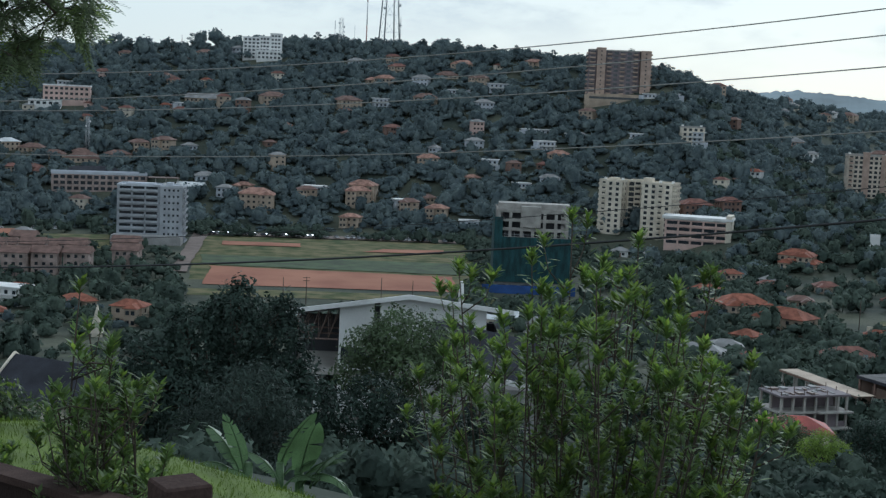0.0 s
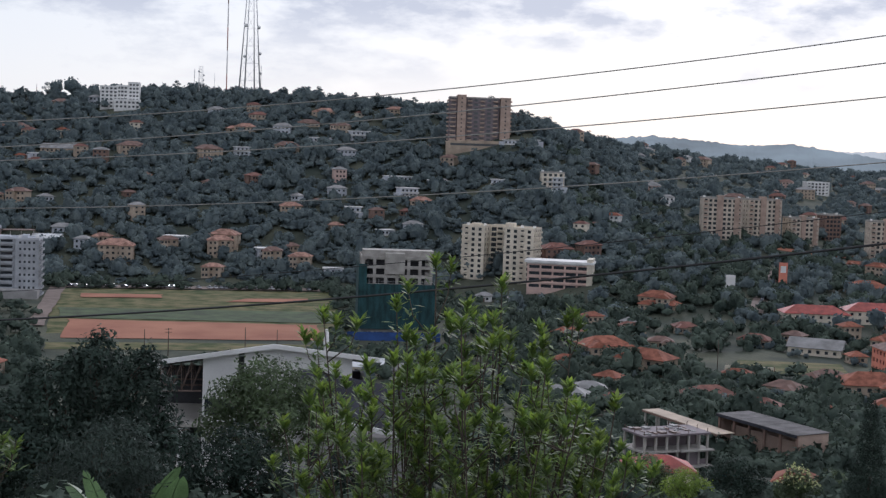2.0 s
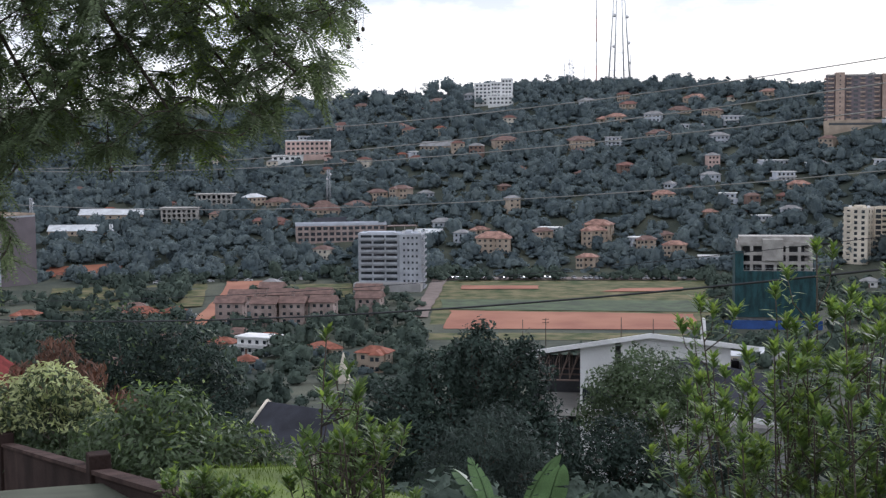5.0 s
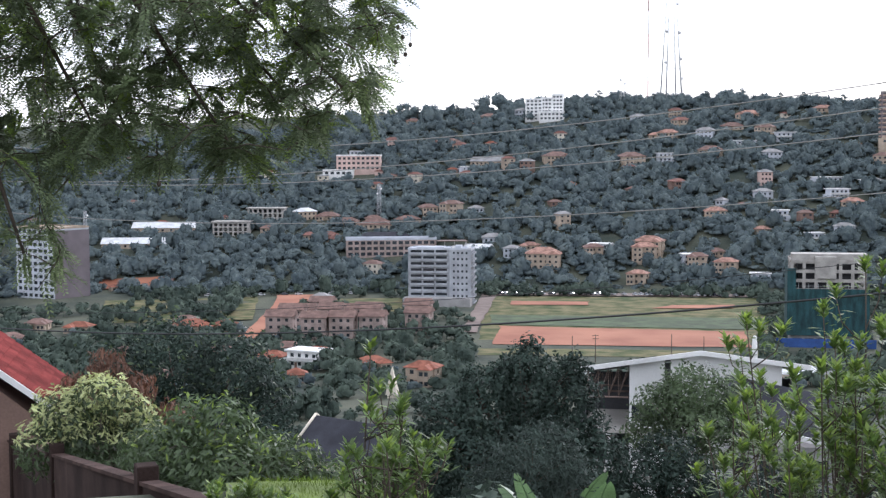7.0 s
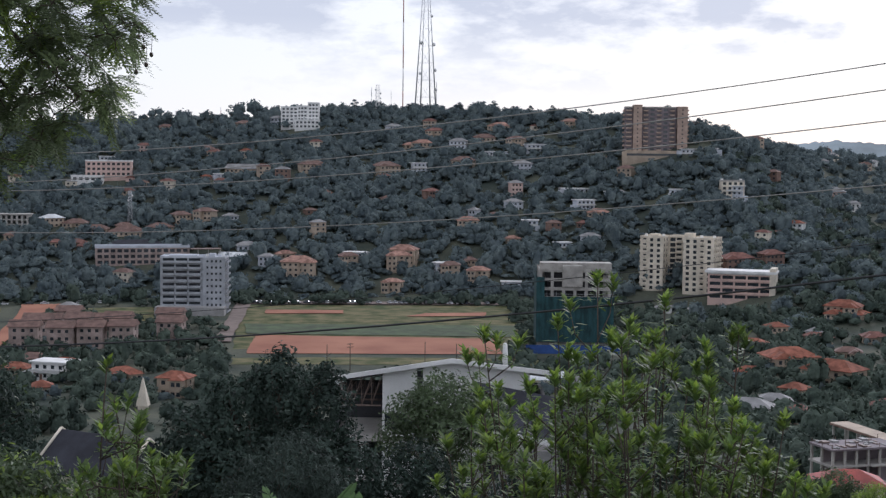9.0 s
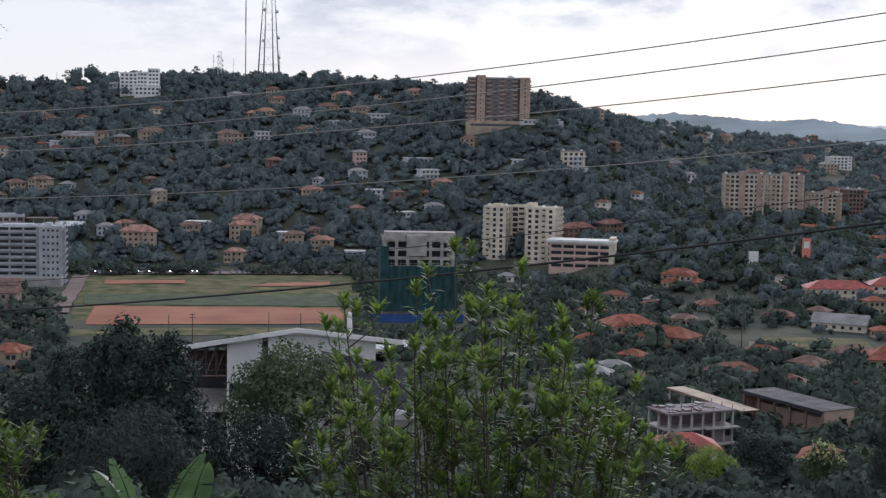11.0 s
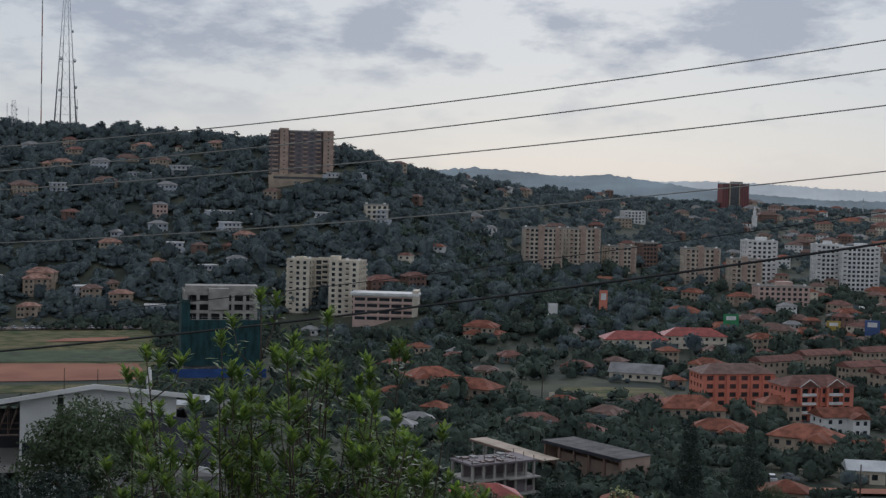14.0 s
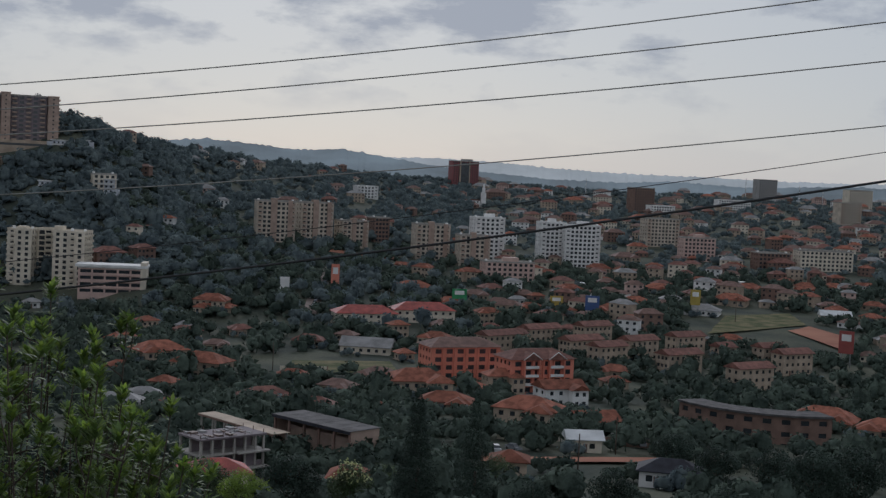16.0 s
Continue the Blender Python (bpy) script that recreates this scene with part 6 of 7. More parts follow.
# dark spired tree and its lower neighbours
spires = [(-3.6, 0, 6.2, 1.7, 2.6), (-1.2, 0.6, 7.6, 1.8, 3.1), (0.9, -0.4, 9.3, 1.6, 3.0), (1.0, -0.3, 11.2, 0.55, 1.4), (3.1, 0.3, 8.0, 1.6, 2.9), (3.3, 0.2, 10.3, 0.5, 1.2), (-2.4, -1, 4.5, 2.2, 2.6), (1.5, -1.2, 4.8, 2.6, 3.2), (4.4, -0.6, 4.6, 1.6, 2.6), (-0.3, 0.3, 9.6, 0.6, 1.6), (-4.6, 0.4, 4.0, 1.3, 2.2), (-2.2, 0.3, 9.4, 0.5, 1.2)]
spires = [(x * 1.02, y, z * 0.84, r * 1.05, h * 0.92) for x, y, z, r, h in spires]
tree("dark_tree", -8.75, 72, spires, 27000, 0.14, "darkleaf", "dense dark evergreen tree with pointed tops", 3, 0.3)
tree("dark_tree", -7.9, 60, [(-0.9, 0, 3.6, 1.5, 1.9), (0.6, -0.3, 4.6, 1.5, 1.9), (1.7, 0.1, 3.2, 1.4, 1.9), (0.2, 0.5, 2.4, 2.0, 2.0), (-2.0, 0.2, 2.2, 1.4, 1.8)], 11000, 0.12, "greyleaf", "small dark grey-green tree with drooping twigs", 5, 0.18, narrow=0.25, droop=0.4)
tree("round_tree", -1.15, 82, [(0, 0, 8.7, 2.3, 1.9), (-1.9, -0.3, 8.0, 1.8, 1.5), (2.0, 0.2, 8.0, 1.9, 1.5), (0.4, -1.2, 7.2, 2.2, 1.3), (-0.9, 1.0, 8.2, 1.8, 1.5), (3.0, -0.4, 6.6, 1.5, 1.2), (-2.9, 0, 6.4, 1.5, 1.2), (0, -0.6, 5.2, 1.8, 1.0)], 13000, 0.13, "midleaf", "round-crowned green tree with pale forked limbs", 9, 0.28, "palebark")
tree("round_tree", -2.4, 74, [(-1.2, 0, 3.4, 1.8, 1.6), (1.2, 0, 3.0, 1.8, 1.6), (0, 0.4, 4.4, 1.7, 1.4), (2.8, 0.2, 2.2, 1.6, 1.5), (-2.8, 0.2, 2.0, 1.5, 1.4)], 9000, 0.12, "darkleaf", "low dark shrubby tree below the hall", 11, 0.2)
tree("garden_tree", -22.2, 80, [(-3.6, 0, 9.2, 2.6, 2.6), (-0.6, 0.5, 10.2, 2.8, 2.9), (2.6, 0, 9.6, 2.5, 2.6), (4.6, 0.4, 7.2, 1.9, 2.2), (-5.6, 0.2, 7.2, 2.2, 2.4), (0.5, -1.4, 6.0, 3.4, 3.0), (-3, -1, 5.0, 2.8, 2.6), (4, -1, 5.0, 2.6, 2.6)], 24000, 0.15, "darkleaf", "broad dense green garden tree", 13, 0.35, tips=("midleaf", 1200))
tree("garden_tree", -11.6, 95, [(-1.6, 0, 5.6, 2.0, 2.0), (1.2, 0.2, 6.4, 2.0, 2.0), (3.0, 0, 4.6, 1.8, 1.8), (-3.4, 0, 4.2, 1.8, 1.8)], 9000, 0.14, "midleaf", "leafy green garden tree beside a dark roof", 15, 0.25)
tree("flowering_tree", -25.2, 42, [(-1.3, 0, 3.6, 0.9, 0.75), (-0.2, -0.2, 4.2, 0.85, 0.6), (0.6, 0.1, 3.5, 0.8, 0.6), (-0.7, 0.3, 2.9, 1.1, 0.9), (0.9, 0, 2.6, 0.9, 0.8), (1.6, -0.1, 1.9, 0.8, 0.7), (-1.9, 0.2, 2.6, 0.8, 0.8), (-0.2, -0.4, 1.9, 1.3, 0.9)], 7000, 0.10, "midleaf", "small garden tree capped with pale blossom", 17, 0.12, "palebark", narrow=0.3, tips=("blossom", 5200), droop=0.3)
tree("garden_shrub", -20.9, 28, [(-0.9, 0, 0.9, 0.8, 0.7), (0.2, 0.1, 1.3, 0.7, 0.7), (0.9, 0, 0.7, 0.7, 0.6), (0, -0.3, 0.5, 1.2, 0.7), (-0.5, 0.2, 1.4, 0.5, 0.6)], 5200, 0.085, "midleaf", "loose leafy garden shrub with pale stems", 19, 0.08, "palebark", narrow=0.35, tips=("brightleaf", 260))
tree("garden_shrub", -18.9, 27, [(-0.6, 0, 0.3, 0.8, 0.6), (0.5, 0.1, 0.4, 0.7, 0.6), (1.2, 0, 0.1, 0.7, 0.5), (0.2, -0.2, 0.0, 1.1, 0.5)], 4200, 0.08, "midleaf", "low leafy garden shrub with spiky young shoots", 23, 0.06, "palebark", narrow=0.3, tips=("brightleaf", 220))
tree("garden_shrub", -22.6, 36, [(-0.6, 0, 1.5, 0.9, 0.8), (0.6, 0.1, 1.4, 0.8, 0.8), (0, -0.2, 0.9, 1.2, 0.8)], 3600, 0.085, "midleaf", "low green shrub along the garden wall", 24, 0.06, narrow=0.35)
tree("withered_tree", -25.2, 58, [(0, 0, 8.6, 0.9, 0.9), (-1.2, 0.1, 7.8, 0.9, 0.8), (1.1, 0, 7.7, 0.8, 0.8), (2.5, 0.1, 6.6, 0.9, 0.6), (0.2, -0.3, 7.2, 1.2, 0.8)], 3200, 0.12, "dryleaf", "half-withered tree with hanging brown leaves", 27, 0.15, narrow=0.25, droop=0.8)

CON = [(0, 0, 2.0 + k * 1.15, max(0.35, 3.0 - k * 0.23), 1.0) for k in range(12)]
tree("conifer", 23.3, 150, CON, 11000, 0.19, "darkleaf", "tall dark conifer with upswept branches", 31, 0.25, narrow=0.2, limbs=False)
tree("conifer", 25.7, 146, [(x, y, z * 0.97, r * 0.85, h) for x, y, z, r, h in CON], 8500, 0.17, "darkleaf", "tall dark conifer with upswept branches", 33, 0.25, narrow=0.2, limbs=False)
tree("pale_tree", 20.6, 165, [(0, 0, 6.0, 1.6, 1.6), (-1.3, 0, 4.6, 1.4, 1.4), (1.4, 0, 4.6, 1.5, 1.4)], 3600, 0.17, "midleaf", "pale grey-green garden tree", 35, 0.2, tips=("blossom", 700))
BROAD = [(0, 0, 7.6, 2.6, 2.2), (-2.4, 0.2, 6.2, 2.2, 2.0), (2.5, 0, 6.2, 2.3, 2.0), (0.2, -1.0, 4.6, 2.8, 2.2)]
for k, (b, d, s, leaf) in enumerate(((18.0, 172, 0.9, "darkleaf"), (14.6, 165, 0.8, "midleaf"), (12.4, 178, 0.8, "midleaf"), (28.2, 185, 0.7, "darkleaf"), (31.4, 205, 0.8, "darkleaf"), (36.0, 190, 0.8, "darkleaf"), (39.4, 240, 1.2, "darkleaf"), (41.0, 250, 1.3, "darkleaf"), (37.9, 262, 1.1, "darkleaf"), (35.6, 275, 1.0, "darkleaf"), (33.8, 300, 1.0, "darkleaf"), (-14.2, 170, 0.9, "darkleaf"), (-18.6, 190, 0.9, "darkleaf"), (-16.4, 215, 0.8, "darkleaf"), (-22.5, 180, 1.0, "midleaf"), (-13.2, 205, 0.8, "midleaf"), (5.2, 150, 0.9, "darkleaf"), (8.4, 140, 0.9, "darkleaf"), (11.5, 150, 0.9, "midleaf"), (-26, 130, 1.1, "darkleaf"), (2.4, 90, 0.6, "darkleaf"), (22.0, 205, 0.7, "midleaf"), (16.2, 150, 0.6, "brightleaf"), (26.6, 230, 0.7, "midleaf"))):
    tree("garden_tree", b, d, [(x * s, y * s, z * s, r * s, h * s) for x, y, z, r, h in BROAD], 5200, 0.19 * s, leaf, {"darkleaf": "dark green broadleaf garden tree", "midleaf": "green broadleaf garden tree", "brightleaf": "yellow-green young garden tree"}[leaf], 50 + k, 0.25)
# tall trees that stand out on the skyline
for k, (b, d, s) in enumerate(((7.55, 1035, 1.7), (-10.2, 1165, 1.5), (-11.0, 1165, 1.1), (-5.2, 1160, 1.2), (2.9, 1110, 1.1), (3.4, 1105, 1.0), (2.0, 1112, 0.9), (-12.6, 1170, 1.1), (10.6, 1000, 0.8), (6.7, 1040, 0.9), (-7.9, 1165, 0.9), (-14.1, 1175, 1.2), (-9.1, 1165, 1.3), (-6.1, 1160, 1.0), (-3.0, 1155, 0.8), (-0.9, 1140, 1.0), (0.5, 1130, 1.2), (1.3, 1122, 0.8), (4.4, 1090, 1.1), (5.3, 1080, 0.9), (5.9, 1070, 1.2), (8.8, 1020, 1.0), (9.5, 1010, 0.8))):
    tree("skyline_tree", b, d, [(0, 0, 9.5 * s, 1.5 * s, 1.0 * s), (-1.6 * s, 0, 7.4 * s, 1.4 * s, 0.8 * s), (1.7 * s, 0, 8.0 * s, 1.4 * s, 0.8 * s), (0.4 * s, 0, 6.0 * s, 1.8 * s, 0.9 * s), (2.2 * s, 0, 5.4 * s, 1.2 * s, 0.7 * s)], 700, 0.42, "hazedwoods", "tall tiered tree standing on the ridge", 90 + k, 0.3)


def shoots(name, label, stems, seed, tip_share=0.22, leaf=0.145, per=60, base=None):
    """A shrub of upright stems set with narrow leaves, in whorls that crowd to bright tips.
    stems: (bearing, distance, height of the tip in degrees, length that shows leaves)."""
    g = np.random.default_rng(seed)
    b0, d0 = base
    t = root(name, spot(b0, d0, 0), label, "shrub")
    inv = t.matrix_world.inverted()
    wood_bm = bmesh.new()
    dark, bright = [], []
    for b, d, el, leafy in stems:
        x, y = at(b, d)
        tip = inv @ Vector((x, y, EYE + d * math.tan(radians(el))))
        foot = Vector((tip.x * 0.45 + g.uniform(-0.3, 0.3), tip.y * 0.45 + g.uniform(-0.3, 0.3), -0.3))
        bend = foot.lerp(tip, 0.5) + Vector((tip.x * 0.12 + g.uniform(-0.3, 0.3), g.uniform(-0.2, 0.2), 0))
        pts = [(1 - s) ** 2 * foot + 2 * s * (1 - s) * bend + s * s * tip for s in np.linspace(0, 1, 9)]
        tube(wood_bm, pts, [0.013 * (1 - 0.8 * i / 8) + 0.004 for i in range(9)], 5)
        axes = [(pts, leafy, 1.0)]
        for _ in range(g.integers(7, 13)):
            s = g.uniform(0.22, 0.92)
            o = (1 - s) ** 2 * foot + 2 * s * (1 - s) * bend + s * s * tip
            e = o + Vector((g.uniform(-0.38, 0.38), g.uniform(-0.38, 0.38), g.uniform(0.25, 0.7)))
            e.z = min(e.z, tip.z - 0.05)
            mid = (o + e) / 2 + Vector(((e.x - o.x) * 0.25, (e.y - o.y) * 0.25, -0.05))
            sp = [o, mid, e]
            tube(wood_bm, sp, [0.009, 0.007, 0.004], 4)
            axes.append((sp, 0.45, 0.85))
        for line, reach, share in axes:
            p, q = Vector(line[-1]), Vector(line[-2])
            way = (p - q).normalized()
            for k in range(int(per * share)):
                near_tip = g.random() < 0.68
                s = g.uniform(0, 0.15) if near_tip else g.uniform(0.0, reach)
                o = p - way * s if s < (p - q).length else Vector(line[max(0, len(line) - 1 - int(s / max(0.01, (p - q).length)))])
                if not near_tip:
                    o = o + Vector((g.normal(0, 0.03), g.normal(0, 0.03), g.normal(0, 0.04)))
                a = g.uniform(0, math.tau)
                lift = g.uniform(0.55, 1.5) if near_tip else g.uniform(-0.1, 0.9)
                dirv = Vector((math.cos(a), math.sin(a), lift)).normalized()
                side = dirv.cross(Vector((0, 0, 1))).normalized()
                ln = leaf * g.uniform(0.6, 1.15)
                wd = ln * 0.15
                up = side.cross(dirv)
                quad = [o, o + dirv * ln * 0.55 + side * wd, o + dirv * ln + up * -0.01, o + dirv * ln * 0.55 - side * wd]
                (bright if near_tip and s < 0.10 and g.random() < 0.36 + tip_share else dark).append([tuple(v) for v in quad])
    part("branchwork", wood_bm, M["bark"], t)
    put_quads("foliage", dark, "shoot", t)
    put_quads("young_foliage", bright, "brightleaf", t, "bright yellow-green shoot tips")
    return t


bush_rng = np.random.default_rng(12)
EDGE_B, EDGE_E = (-1.5, 0.4, 2.7, 4.3, 7.1, 9.6, 12.5, 15.0), (-11.5, -8.3, -9.6, -7.6, -6.5, -7.7, -10.6, -13.0)
stems = [(0.95, 14.5, -6.75, 1.6), (1.5, 15.2, -9.0, 1.2), (3.95, 15.0, -6.2, 1.0), (5.55, 15.5, -4.45, 0.35), (4.4, 15.0, -7.4, 1.2), (6.9, 15.0, -6.3, 1.2), (8.3, 15.3, -5.3, 0.4), (8.0, 14.6, -6.7, 1.2), (11.3, 15.0, -6.4, 0.5), (10.1, 15.0, -7.6, 1.1), (13.2, 14.6, -9.9, 0.9), (-0.6, 14.6, -11.2, 0.9)]
for k in range(52):
    b = bush_rng.uniform(2.2, 13.8) if k > 3 else bush_rng.uniform(0.3, 2.2)
    stems.append((b, bush_rng.uniform(13.2, 17.0), float(np.interp(b, EDGE_B, EDGE_E)) - abs(bush_rng.normal(0.3, 2.3)), bush_rng.uniform(0.9, 2.0)))
shoots("upright_shrub", "tall shrub of upright leafy stems with bright young tips", stems, 5, base=(6.0, 15.0))
left = [(-14.35, 13.5, -7.9, 1.5), (-14.1, 13.7, -9.5, 1.0), (-13.0, 13.4, -10.2, 1.0), (-15.4, 13.4, -12.0, 1.0)]
for _ in range(13):
    b = bush_rng.normal(-13.2, 1.1)
    left.append((b, bush_rng.uniform(12.6, 14.6), -10.6 - abs(b + 13.6) * 0.6 - abs(bush_rng.normal(0, 2.2)), bush_rng.uniform(0.8, 1.6)))
shoots("upright_shrub", "slender upright shrub in front of the lawn", left, 8, base=(-14.3, 13.5), leaf=0.14, per=34, tip_share=-0.15)
near = [(-19.6 + bush_rng.uniform(-1.6, 1.6), bush_rng.uniform(17.5, 19.5), -13.4 - abs(bush_rng.normal(0, 1.3)), 1.0) for _ in range(14)]
shoots("upright_shrub", "low upright shrub at the foot of the garden", near, 9, base=(-19.6, 18.5), leaf=0.14, tip_share=0.0)


# overhanging feathery tree whose trunk stands out of view
t = root("feathery_tree", spot(-37.0, 15.5, 0), "large overhanging tree with feathery leaves and round pods", "tree")
inv = t.matrix_world.inverted()
g = np.random.default_rng(77)


def airy(b, d, el):
    x, y = at(b, d)
    return inv @ Vector((x, y, EYE + d * math.tan(radians(el))))


bm = bmesh.new()
fork = Vector((0.3, 0, 9.5))
tube(bm, [(0, 0, -1.5), (0.1, 0.1, 4.5), fork], [0.42, 0.34, 0.28], 9)
limb_ends = [(-22, 16.0, 3.4), (-18.5, 15.5, 4.8), (-25.5, 15.0, 1.2), (-20.5, 17.0, 7.0), (-16.0, 16.5, 6.0), (-26.0, 16.5, 5.5), (-15.5, 15.4, 2.6), (-20.0, 15.0, 0.2), (-29.0, 15.0, -0.5), (-24.0, 16.0, 0.5), (-17.5, 16.0, 2.0), (-28.2, 14.5, -4.0), (-23.5, 15, 7.5)]
nodes = []
for b, d, el in limb_ends:
    e = airy(b, d, el)
    m1 = fork.lerp(e, 0.35) + Vector((0, 0, 0.5))
    m2 = fork.lerp(e, 0.7) + Vector((g.uniform(-0.2, 0.2), g.uniform(-0.2, 0.2), 0.35))
    tube(bm, [fork, m1, m2, e], [0.11, 0.07, 0.04, 0.014], 6)
    nodes += [m1.lerp(m2, 0.5), m2, m2.lerp(e, 0.5), e]
leaflets, young = [], []
pods = []


FRINGE_B, FRINGE_E = (-32, -27.5, -24, -20, -18, -16.5, -15, -13.9, -13.1), (-0.9, -0.6, -0.4, -1.2, -0.2, 0.9, 1.6, 2.6, 5.3)


def inside(b, el):
    if -30 < b < -26.6 and el < -1.0:
        return el > -5.5 and g.random() < 0.16
    ragged = 0.45 * math.sin(b * 5.3) + 0.3 * math.sin(b * 11.0)
    hole = noise.noise((b * 0.62, el * 0.85, 5.0)) < (-0.1 if b < -19 and el < 3.5 else -0.3)
    return b < -13.1 + 0.3 * math.sin(el * 3) and el > float(np.interp(b, FRINGE_B, FRINGE_E)) + ragged and not (hole and g.random() < 0.8)


targets = []
while len(targets) < 1000:
    b, el, d = g.uniform(-31.5, -12.6), g.uniform(-5.5, 8.4), g.uniform(14.0, 17.8)
    if inside(b, el):
        targets.append((airy(b, d, el), b, el))
targets.sort(key=lambda q: min((q[0] - n_).length for n_ in nodes))
grown = np.array([n_[:] for n_ in nodes])
for e, b, el in targets:
    o = Vector(grown[np.argmin(((grown - np.array(e[:])) ** 2).sum(1))])
    reach_ = (e - o).length
    sag = (o + e) / 2 + Vector((g.normal(0, 0.06), g.normal(0, 0.06), 0.10 * reach_))
    tube(bm, [o, sag, e], [0.006 + 0.007 * min(1, reach_), 0.006 + 0.003 * min(1, reach_), 0.004], 4)
    grown = np.concatenate([grown, np.array([sag[:], e[:]])])
    out = (e - o).normalized()
    # Sunlight painted in: leaflets of one cluster mostly get the brighter colour
    sunny = g.random() < (0.55 if -20.5 < b < -17 and 3 < el < 6 else 0.10)
    for k_ in range(8):
        s = 1.0 if k_ == 0 else g.uniform(0.1, 1.0)
        p = (1 - s) ** 2 * o + 2 * s * (1 - s) * sag + s * s * e
        swing = 0.0 if k_ == 0 else g.choice((-1, 1)) * g.uniform(0.5, 1.4)
        ca, sa = math.cos(swing), math.sin(swing)
        w = Vector((out.x * ca - out.y * sa, out.x * sa + out.y * ca, out.z * 0.5 + g.uniform(-0.55, 0.15))).normalized()
        ln = g.uniform(0.18, 0.36)
        side = (w.cross(Vector((0, 0, 1))) + Vector((0, 0, g.normal(0, 0.35)))).normalized()
        for k in range(9):
            c = p + w * ln * (0.12 + 0.88 * k / 8) + Vector((0, 0, -0.09 * (k / 8) ** 2))
            reach = 0.062 * (1 - 0.55 * abs(k / 8 - 0.4))
            for sg in (-1, 1):
                tip_ = c + side * sg * reach + w * 0.03
                wid = w * 0.012
                (young if sunny and g.random() < 0.75 else leaflets).append([tuple(c - wid), tuple((c + tip_) / 2 - wid * 1.5), tuple(tip_), tuple((c + tip_) / 2 + wid * 1.5)])
part("trunk", bm, M["bark"], t)
put_quads("crown", leaflets, "feather", t)
put_quads("young_foliage", young, "brightleaf", t, "yellow-green leaflets coloured as if sunlit")
for b, d, el in ((-13.0, 16, 4.6), (-12.9, 16, 3.9), (-13.2, 16, 5.0), (-12.7, 16.2, 4.3), (-22.9, 14.6, -1.3), (-13.3, 16, 3.6)):
    bm = bmesh.new()
    bmesh.ops.create_icosphere(bm, subdivisions=2, radius=0.023)
    for v in bm.verts:
        v.co.z *= 1.35
    tube(bm, [(0, 0, 0.035), (0.01, 0, 0.2)], [0.004, 0.003], 4)
    p = part("seed_pod", bm, M["bark"], t)
    p.location = airy(b, d, el)

# banana clump
t = root("banana_plant", spot(-6.3, 32, 0), "clump of banana plants with broad pale green leaves", "plant")
g = random.Random(31)
BLADES = [(-0.75, -0.62, 1.75, 0.25), (-0.7, -0.15, 1.7, 0.22), (0.0, 0.32, 1.85, 0.24), (0.55, 0.10, 1.6, 0.36), (0.55, 0.85, 1.3, 0.22), (-0.8, -1.15, 1.3, 0.2), (0.1, -0.75, 1.2, 0.22),
          (0.6, 1.25, 1.35, 0.2), (0.1, 0.75, 1.15, 0.2), (0.8, 0.55, 1.25, 0.24), (-0.5, -0.95, 0.9, 0.2), (0.9, 1.5, 1.2, 0.18), (0.2, 1.1, 0.9, 0.2), (-0.9, -1.4, 0.9, 0.17)]
for k, (x, lean, ln, wd) in enumerate(BLADES):
    bm = bmesh.new()
    n = 22
    turn_ = g.uniform(-0.5, 0.5)
    aim = Vector((math.cos(turn_), math.sin(turn_) - 0.35, 0)).normalized()
    rib = []
    a, c = lean * 0.35, Vector((x, 0.15 * (k % 3) - 0.2, 0.35))
    for i in range(n + 1):
        rib.append(c.copy())
        a += lean * 0.055 + math.copysign(0.012, lean)
        c = c + (aim * math.sin(a) + Vector((0, 0, math.cos(a)))) * (ln / n)
    tube(bm, rib, [0.028 * (1 - 0.8 * i / n) + 0.004 for i in range(n + 1)], 5)
    across = Vector((-aim.y, aim.x, 0))
    if abs(lean) < 0.4:
        across = Vector((1, 0.3, 0)).normalized()
    for sg in (-1, 1):
        edge, torn = None, 0.0
        for i in range(5, n):
            s1 = (i - 4) / (n - 5)
            width = wd * max(0.05, math.sin(math.pi * min(1, s1 * 0.94 + 0.05)) ** 0.55)
            split = g.random() < (0.28 if abs(lean) > 0.12 else 0.07)
            fw = (rib[i + 1] - rib[i]) * 1.6
            if edge is None or split:
                torn = g.uniform(0.0, 0.45)
                edge = rib[i] + (across * sg + Vector((0, 0, -0.35 - torn))) * width * (1 - 0.3 * torn) + fw * (0.8 + (0.5 if split else 0.0))
            nxt = rib[i + 1] + (across * sg + Vector((0, 0, -0.35 - torn))) * width * (1 - 0.3 * torn) + fw
            bm.faces.new([bm.verts.new(v) for v in (rib[i], rib[i + 1], nxt, edge)])
            edge, torn = nxt, torn * 0.8
    part("leaf", bm, M["banana"], t)
for x in (-0.7, 0.1, 0.6):
    bm = bmesh.new()
    tube(bm, [(x, 0, -1.0), (x * 0.9, 0, 0.9)], [0.16, 0.09], 8)
    part("stem", bm, M["banana"], t)

# lawn and its blades, all beyond the garden wall
def wall_distance(b):
    k = math.tan(radians(b))
    if b > -10.2 or b < -28:
        return 12.0
    s = (-1.95 - 10.8 * k) / (8.5 + 13.0 * k)
    return math.hypot(-1.95 - 8.5 * s, 10.8 + 13.0 * s)


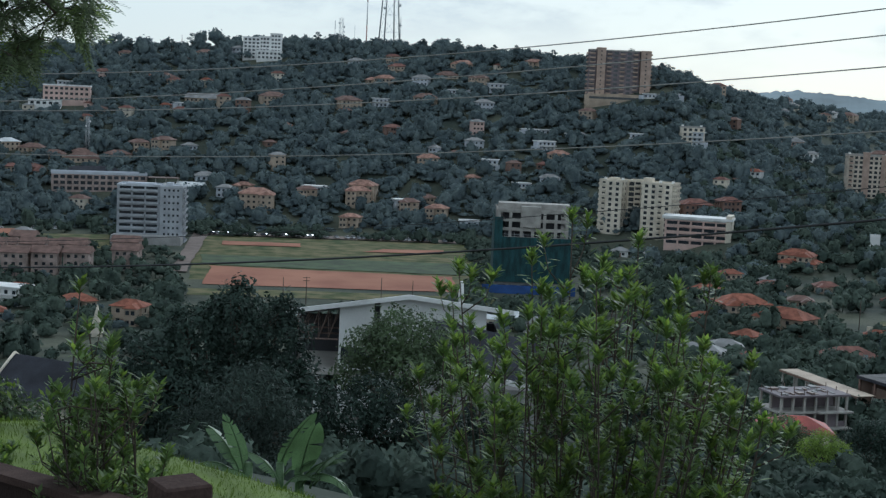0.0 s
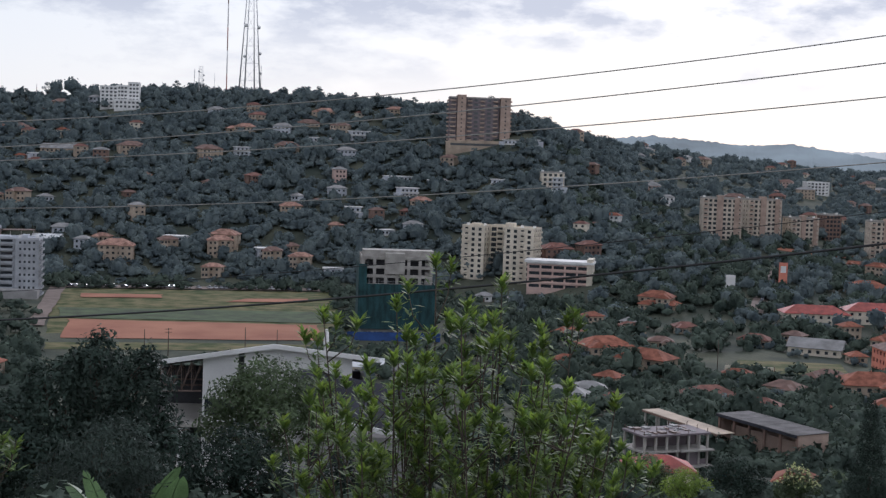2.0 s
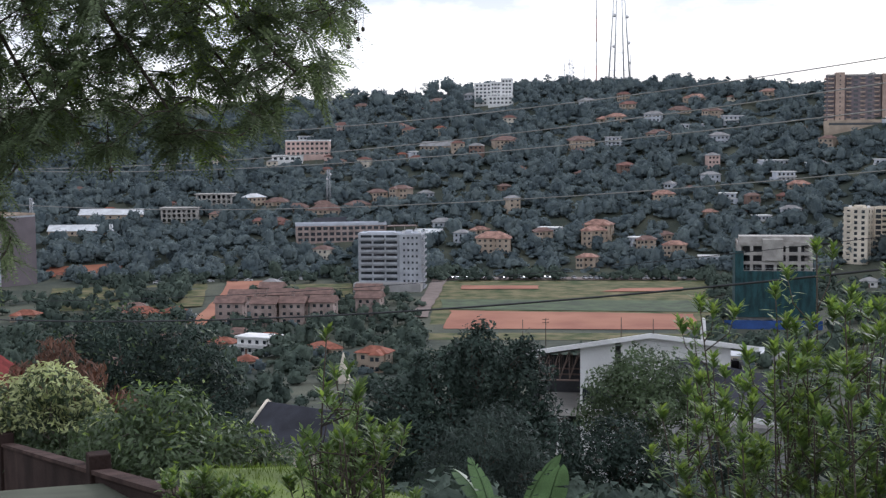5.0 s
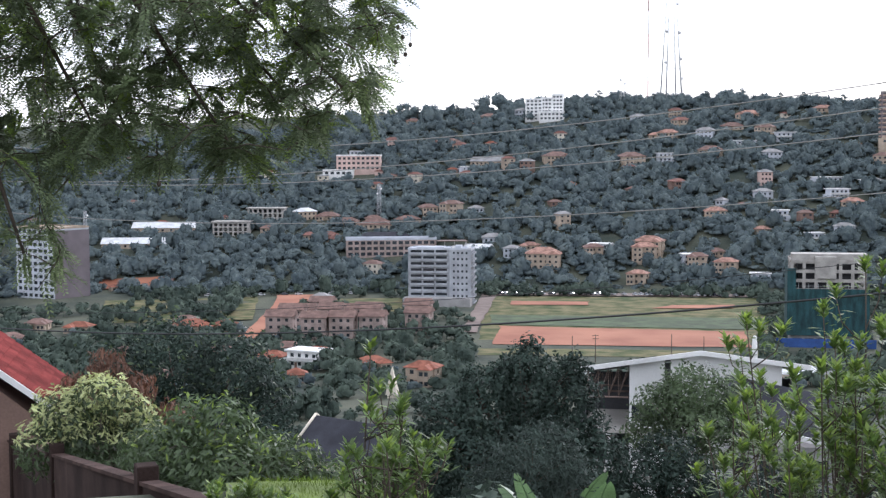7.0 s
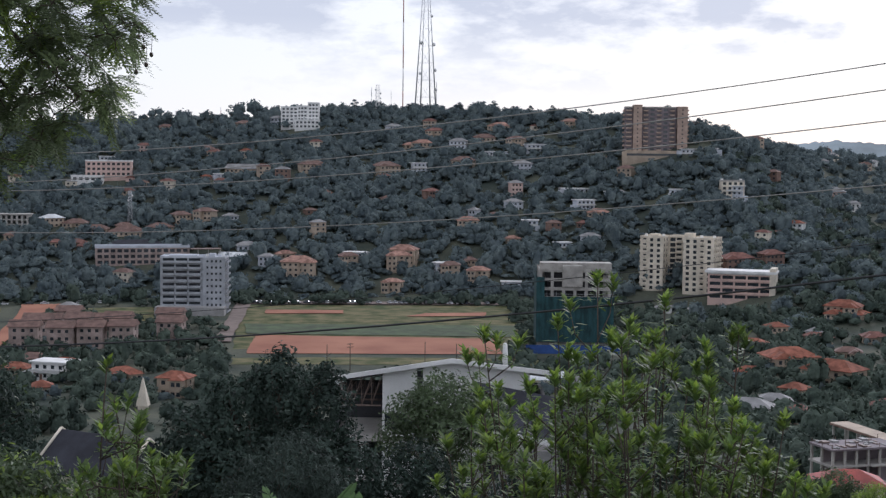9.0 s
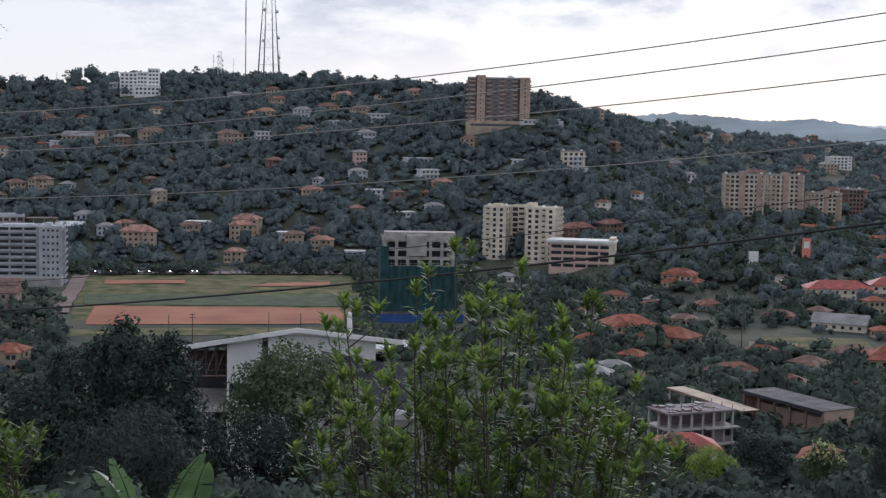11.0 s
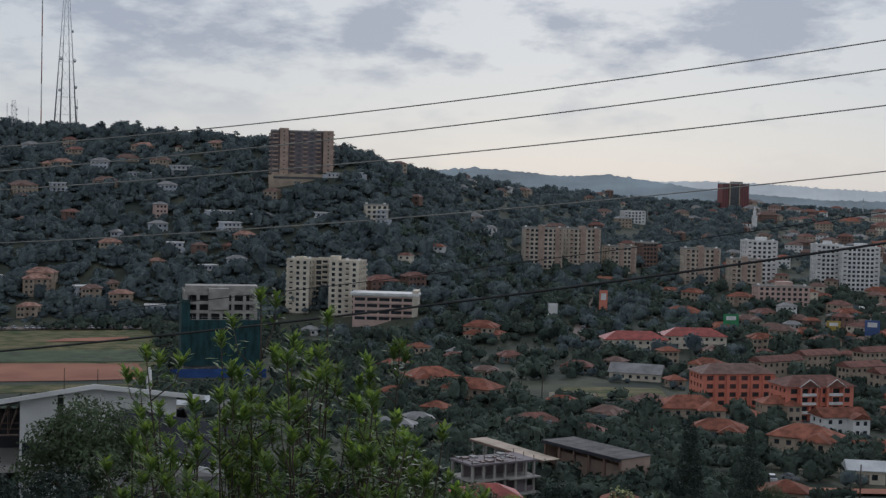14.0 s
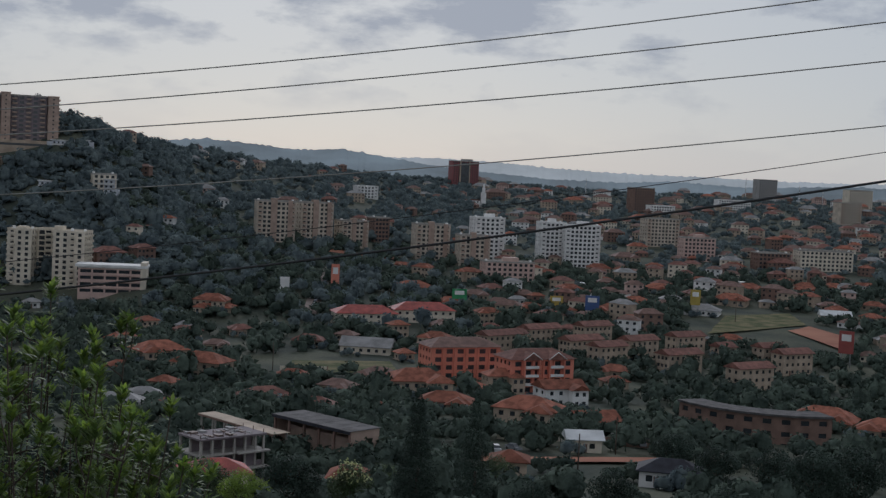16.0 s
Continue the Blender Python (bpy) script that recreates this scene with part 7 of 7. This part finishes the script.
def near_patch(name, mat, b0, b1, d0, d1, lift, label):
    bm = bmesh.new()
    nb_, nd_ = 24, 22
    grid = []
    for i in range(nd_ + 1):
        row = []
        for j in range(nb_ + 1):
            b = b0 + (b1 - b0) * j / nb_
            first = max(d0, wall_distance(b) + 0.3)
            x, y = at(b, first + (d1 - first) * i / nd_)
            row.append(bm.verts.new((x, y, ground_z(x, y) + lift + 0.05 * noise.noise((x, y, 0)))))
        grid.append(row)
    for i in range(nd_):
        for j in range(nb_):
            bm.faces.new((grid[i][j], grid[i][j + 1], grid[i + 1][j + 1], grid[i + 1][j]))
    ob = new(name, as_mesh(name, bm, M[mat]))
    return tagged(ob, label, "lawn", kind="structure")


near_patch("lawn", "lawn", -20.5, 6, 12, 27, 0.1, "short green lawn on the near bank")
blades = []
g = np.random.default_rng(3)
for _ in range(16000):
    b, d = g.uniform(-20, 2), g.uniform(12.5, 27)
    if d < wall_distance(b) + 0.4:
        continue
    x, y = at(b, d)
    z = ground_z(x, y) + 0.06
    a, h, w = g.uniform(0, math.tau), g.uniform(0.06, 0.15), 0.008
    ca, sa = math.cos(a) * w, math.sin(a) * w
    lx, ly = g.normal(0, 0.04), g.normal(0, 0.04)
    blades.append([(x - ca, y - sa, z), (x + ca, y + sa, z), (x + lx + ca * 0.4, y + ly + sa * 0.4, z + h), (x + lx - ca * 0.4, y + ly - sa * 0.4, z + h)])
v = np.array(blades).reshape(-1, 3)
tagged(new("grass", array_mesh("grass", v, np.arange(len(v)).reshape(-1, 4), M["lawn"])), "short green grass blades of the lawn", "grass", kind="stuff")

# brick garden wall running down the slope, with a coping and pillars
P0, PW = Vector((-1.95, 10.8, EYE - 3.42)), Vector((-8.5, 13.0, -2.65))
t = new("garden_wall")
t.matrix_world = Matrix.Translation(P0)
tagged(t, "dark weathered brick garden wall with a mossy coping", "wall")
run = PW.normalized()
flat = Vector((PW.x, PW.y, 0)).normalized()
yaw = math.degrees(math.atan2(flat.y, flat.x))
total = PW.length * 3.2
bays = 9
for k in range(bays):
    a, b_ = run * (total * k / bays), run * (total * (k + 1) / bays)
    side = Vector((-flat.y, flat.x, 0))
    for nm, half, top_, bot, mat in (("brickwork", 0.11, -0.08, -2.6, "oldbrick"), ("coping", 0.17, 0.0, -0.08, "coping")):
        bm = bmesh.new()
        lo = [a + side * half, a - side * half, b_ - side * half, b_ + side * half]
        solid(bm, [p + Vector((0, 0, bot)) for p in lo], [p + Vector((0, 0, top_)) for p in lo])
        part(nm, bm, M[mat], t)
for s in (0.0, 1.0, 2.0, 3.0):
    bm = bmesh.new()
    c = run * (PW.length * s)
    m = Matrix.Translation(c) @ pose(0, 0, 0, 0, 0, yaw)
    vs = box(bm, -0.2, 0.2, -0.2, 0.2, -2.8, 0.30, 0, m)
    bmesh.ops.bevel(bm, geom=bm.edges[:], offset=0.02, segments=1, affect="EDGES")
    part("pillar", bm, M["oldbrick"], t)


# ---------------------------------------------------------------- overhead lines
def span(name, label, d0, z0, d1, z1, sag, r, mat):
    """A line hung between two points out of view on either side."""
    a, b = Vector((*at(-34, d0), EYE + z0)), Vector((*at(46, d1), EYE + z1))
    bm = bmesh.new()
    pts = []
    for i in range(61):
        s = i / 60
        p = a.lerp(b, s)
        p.z -= 4 * sag * s * (1 - s)
        pts.append(p)
    tube(bm, pts, [r] * 61, 5)
    ob = new(name, as_mesh(name, bm, M[mat]))
    return tagged(ob, label, "cable", group="overhead lines")


span("power_line", "thin overhead power line across the valley view", 60, 0.95, 24, 3.63, 2.08, 0.011, "wire")
span("power_line", "thin overhead power line across the valley view", 60, -0.77, 24, 3.09, 1.55, 0.011, "wire")
span("power_line", "thin overhead power line across the valley view", 60, -0.57, 24, 2.44, 1.61, 0.011, "wire")
span("power_line", "thin overhead power line across the valley view", 60, -1.61, 24, 1.40, 1.65, 0.010, "wire")
span("telephone_line", "faint thin overhead line", 50, -5.08, 24, 1.07, 1.14, 0.007, "cable")
span("telephone_cable", "thick black overhead cable", 60, -6.47, 24, 0.61, 1.48, 0.022, "cable")
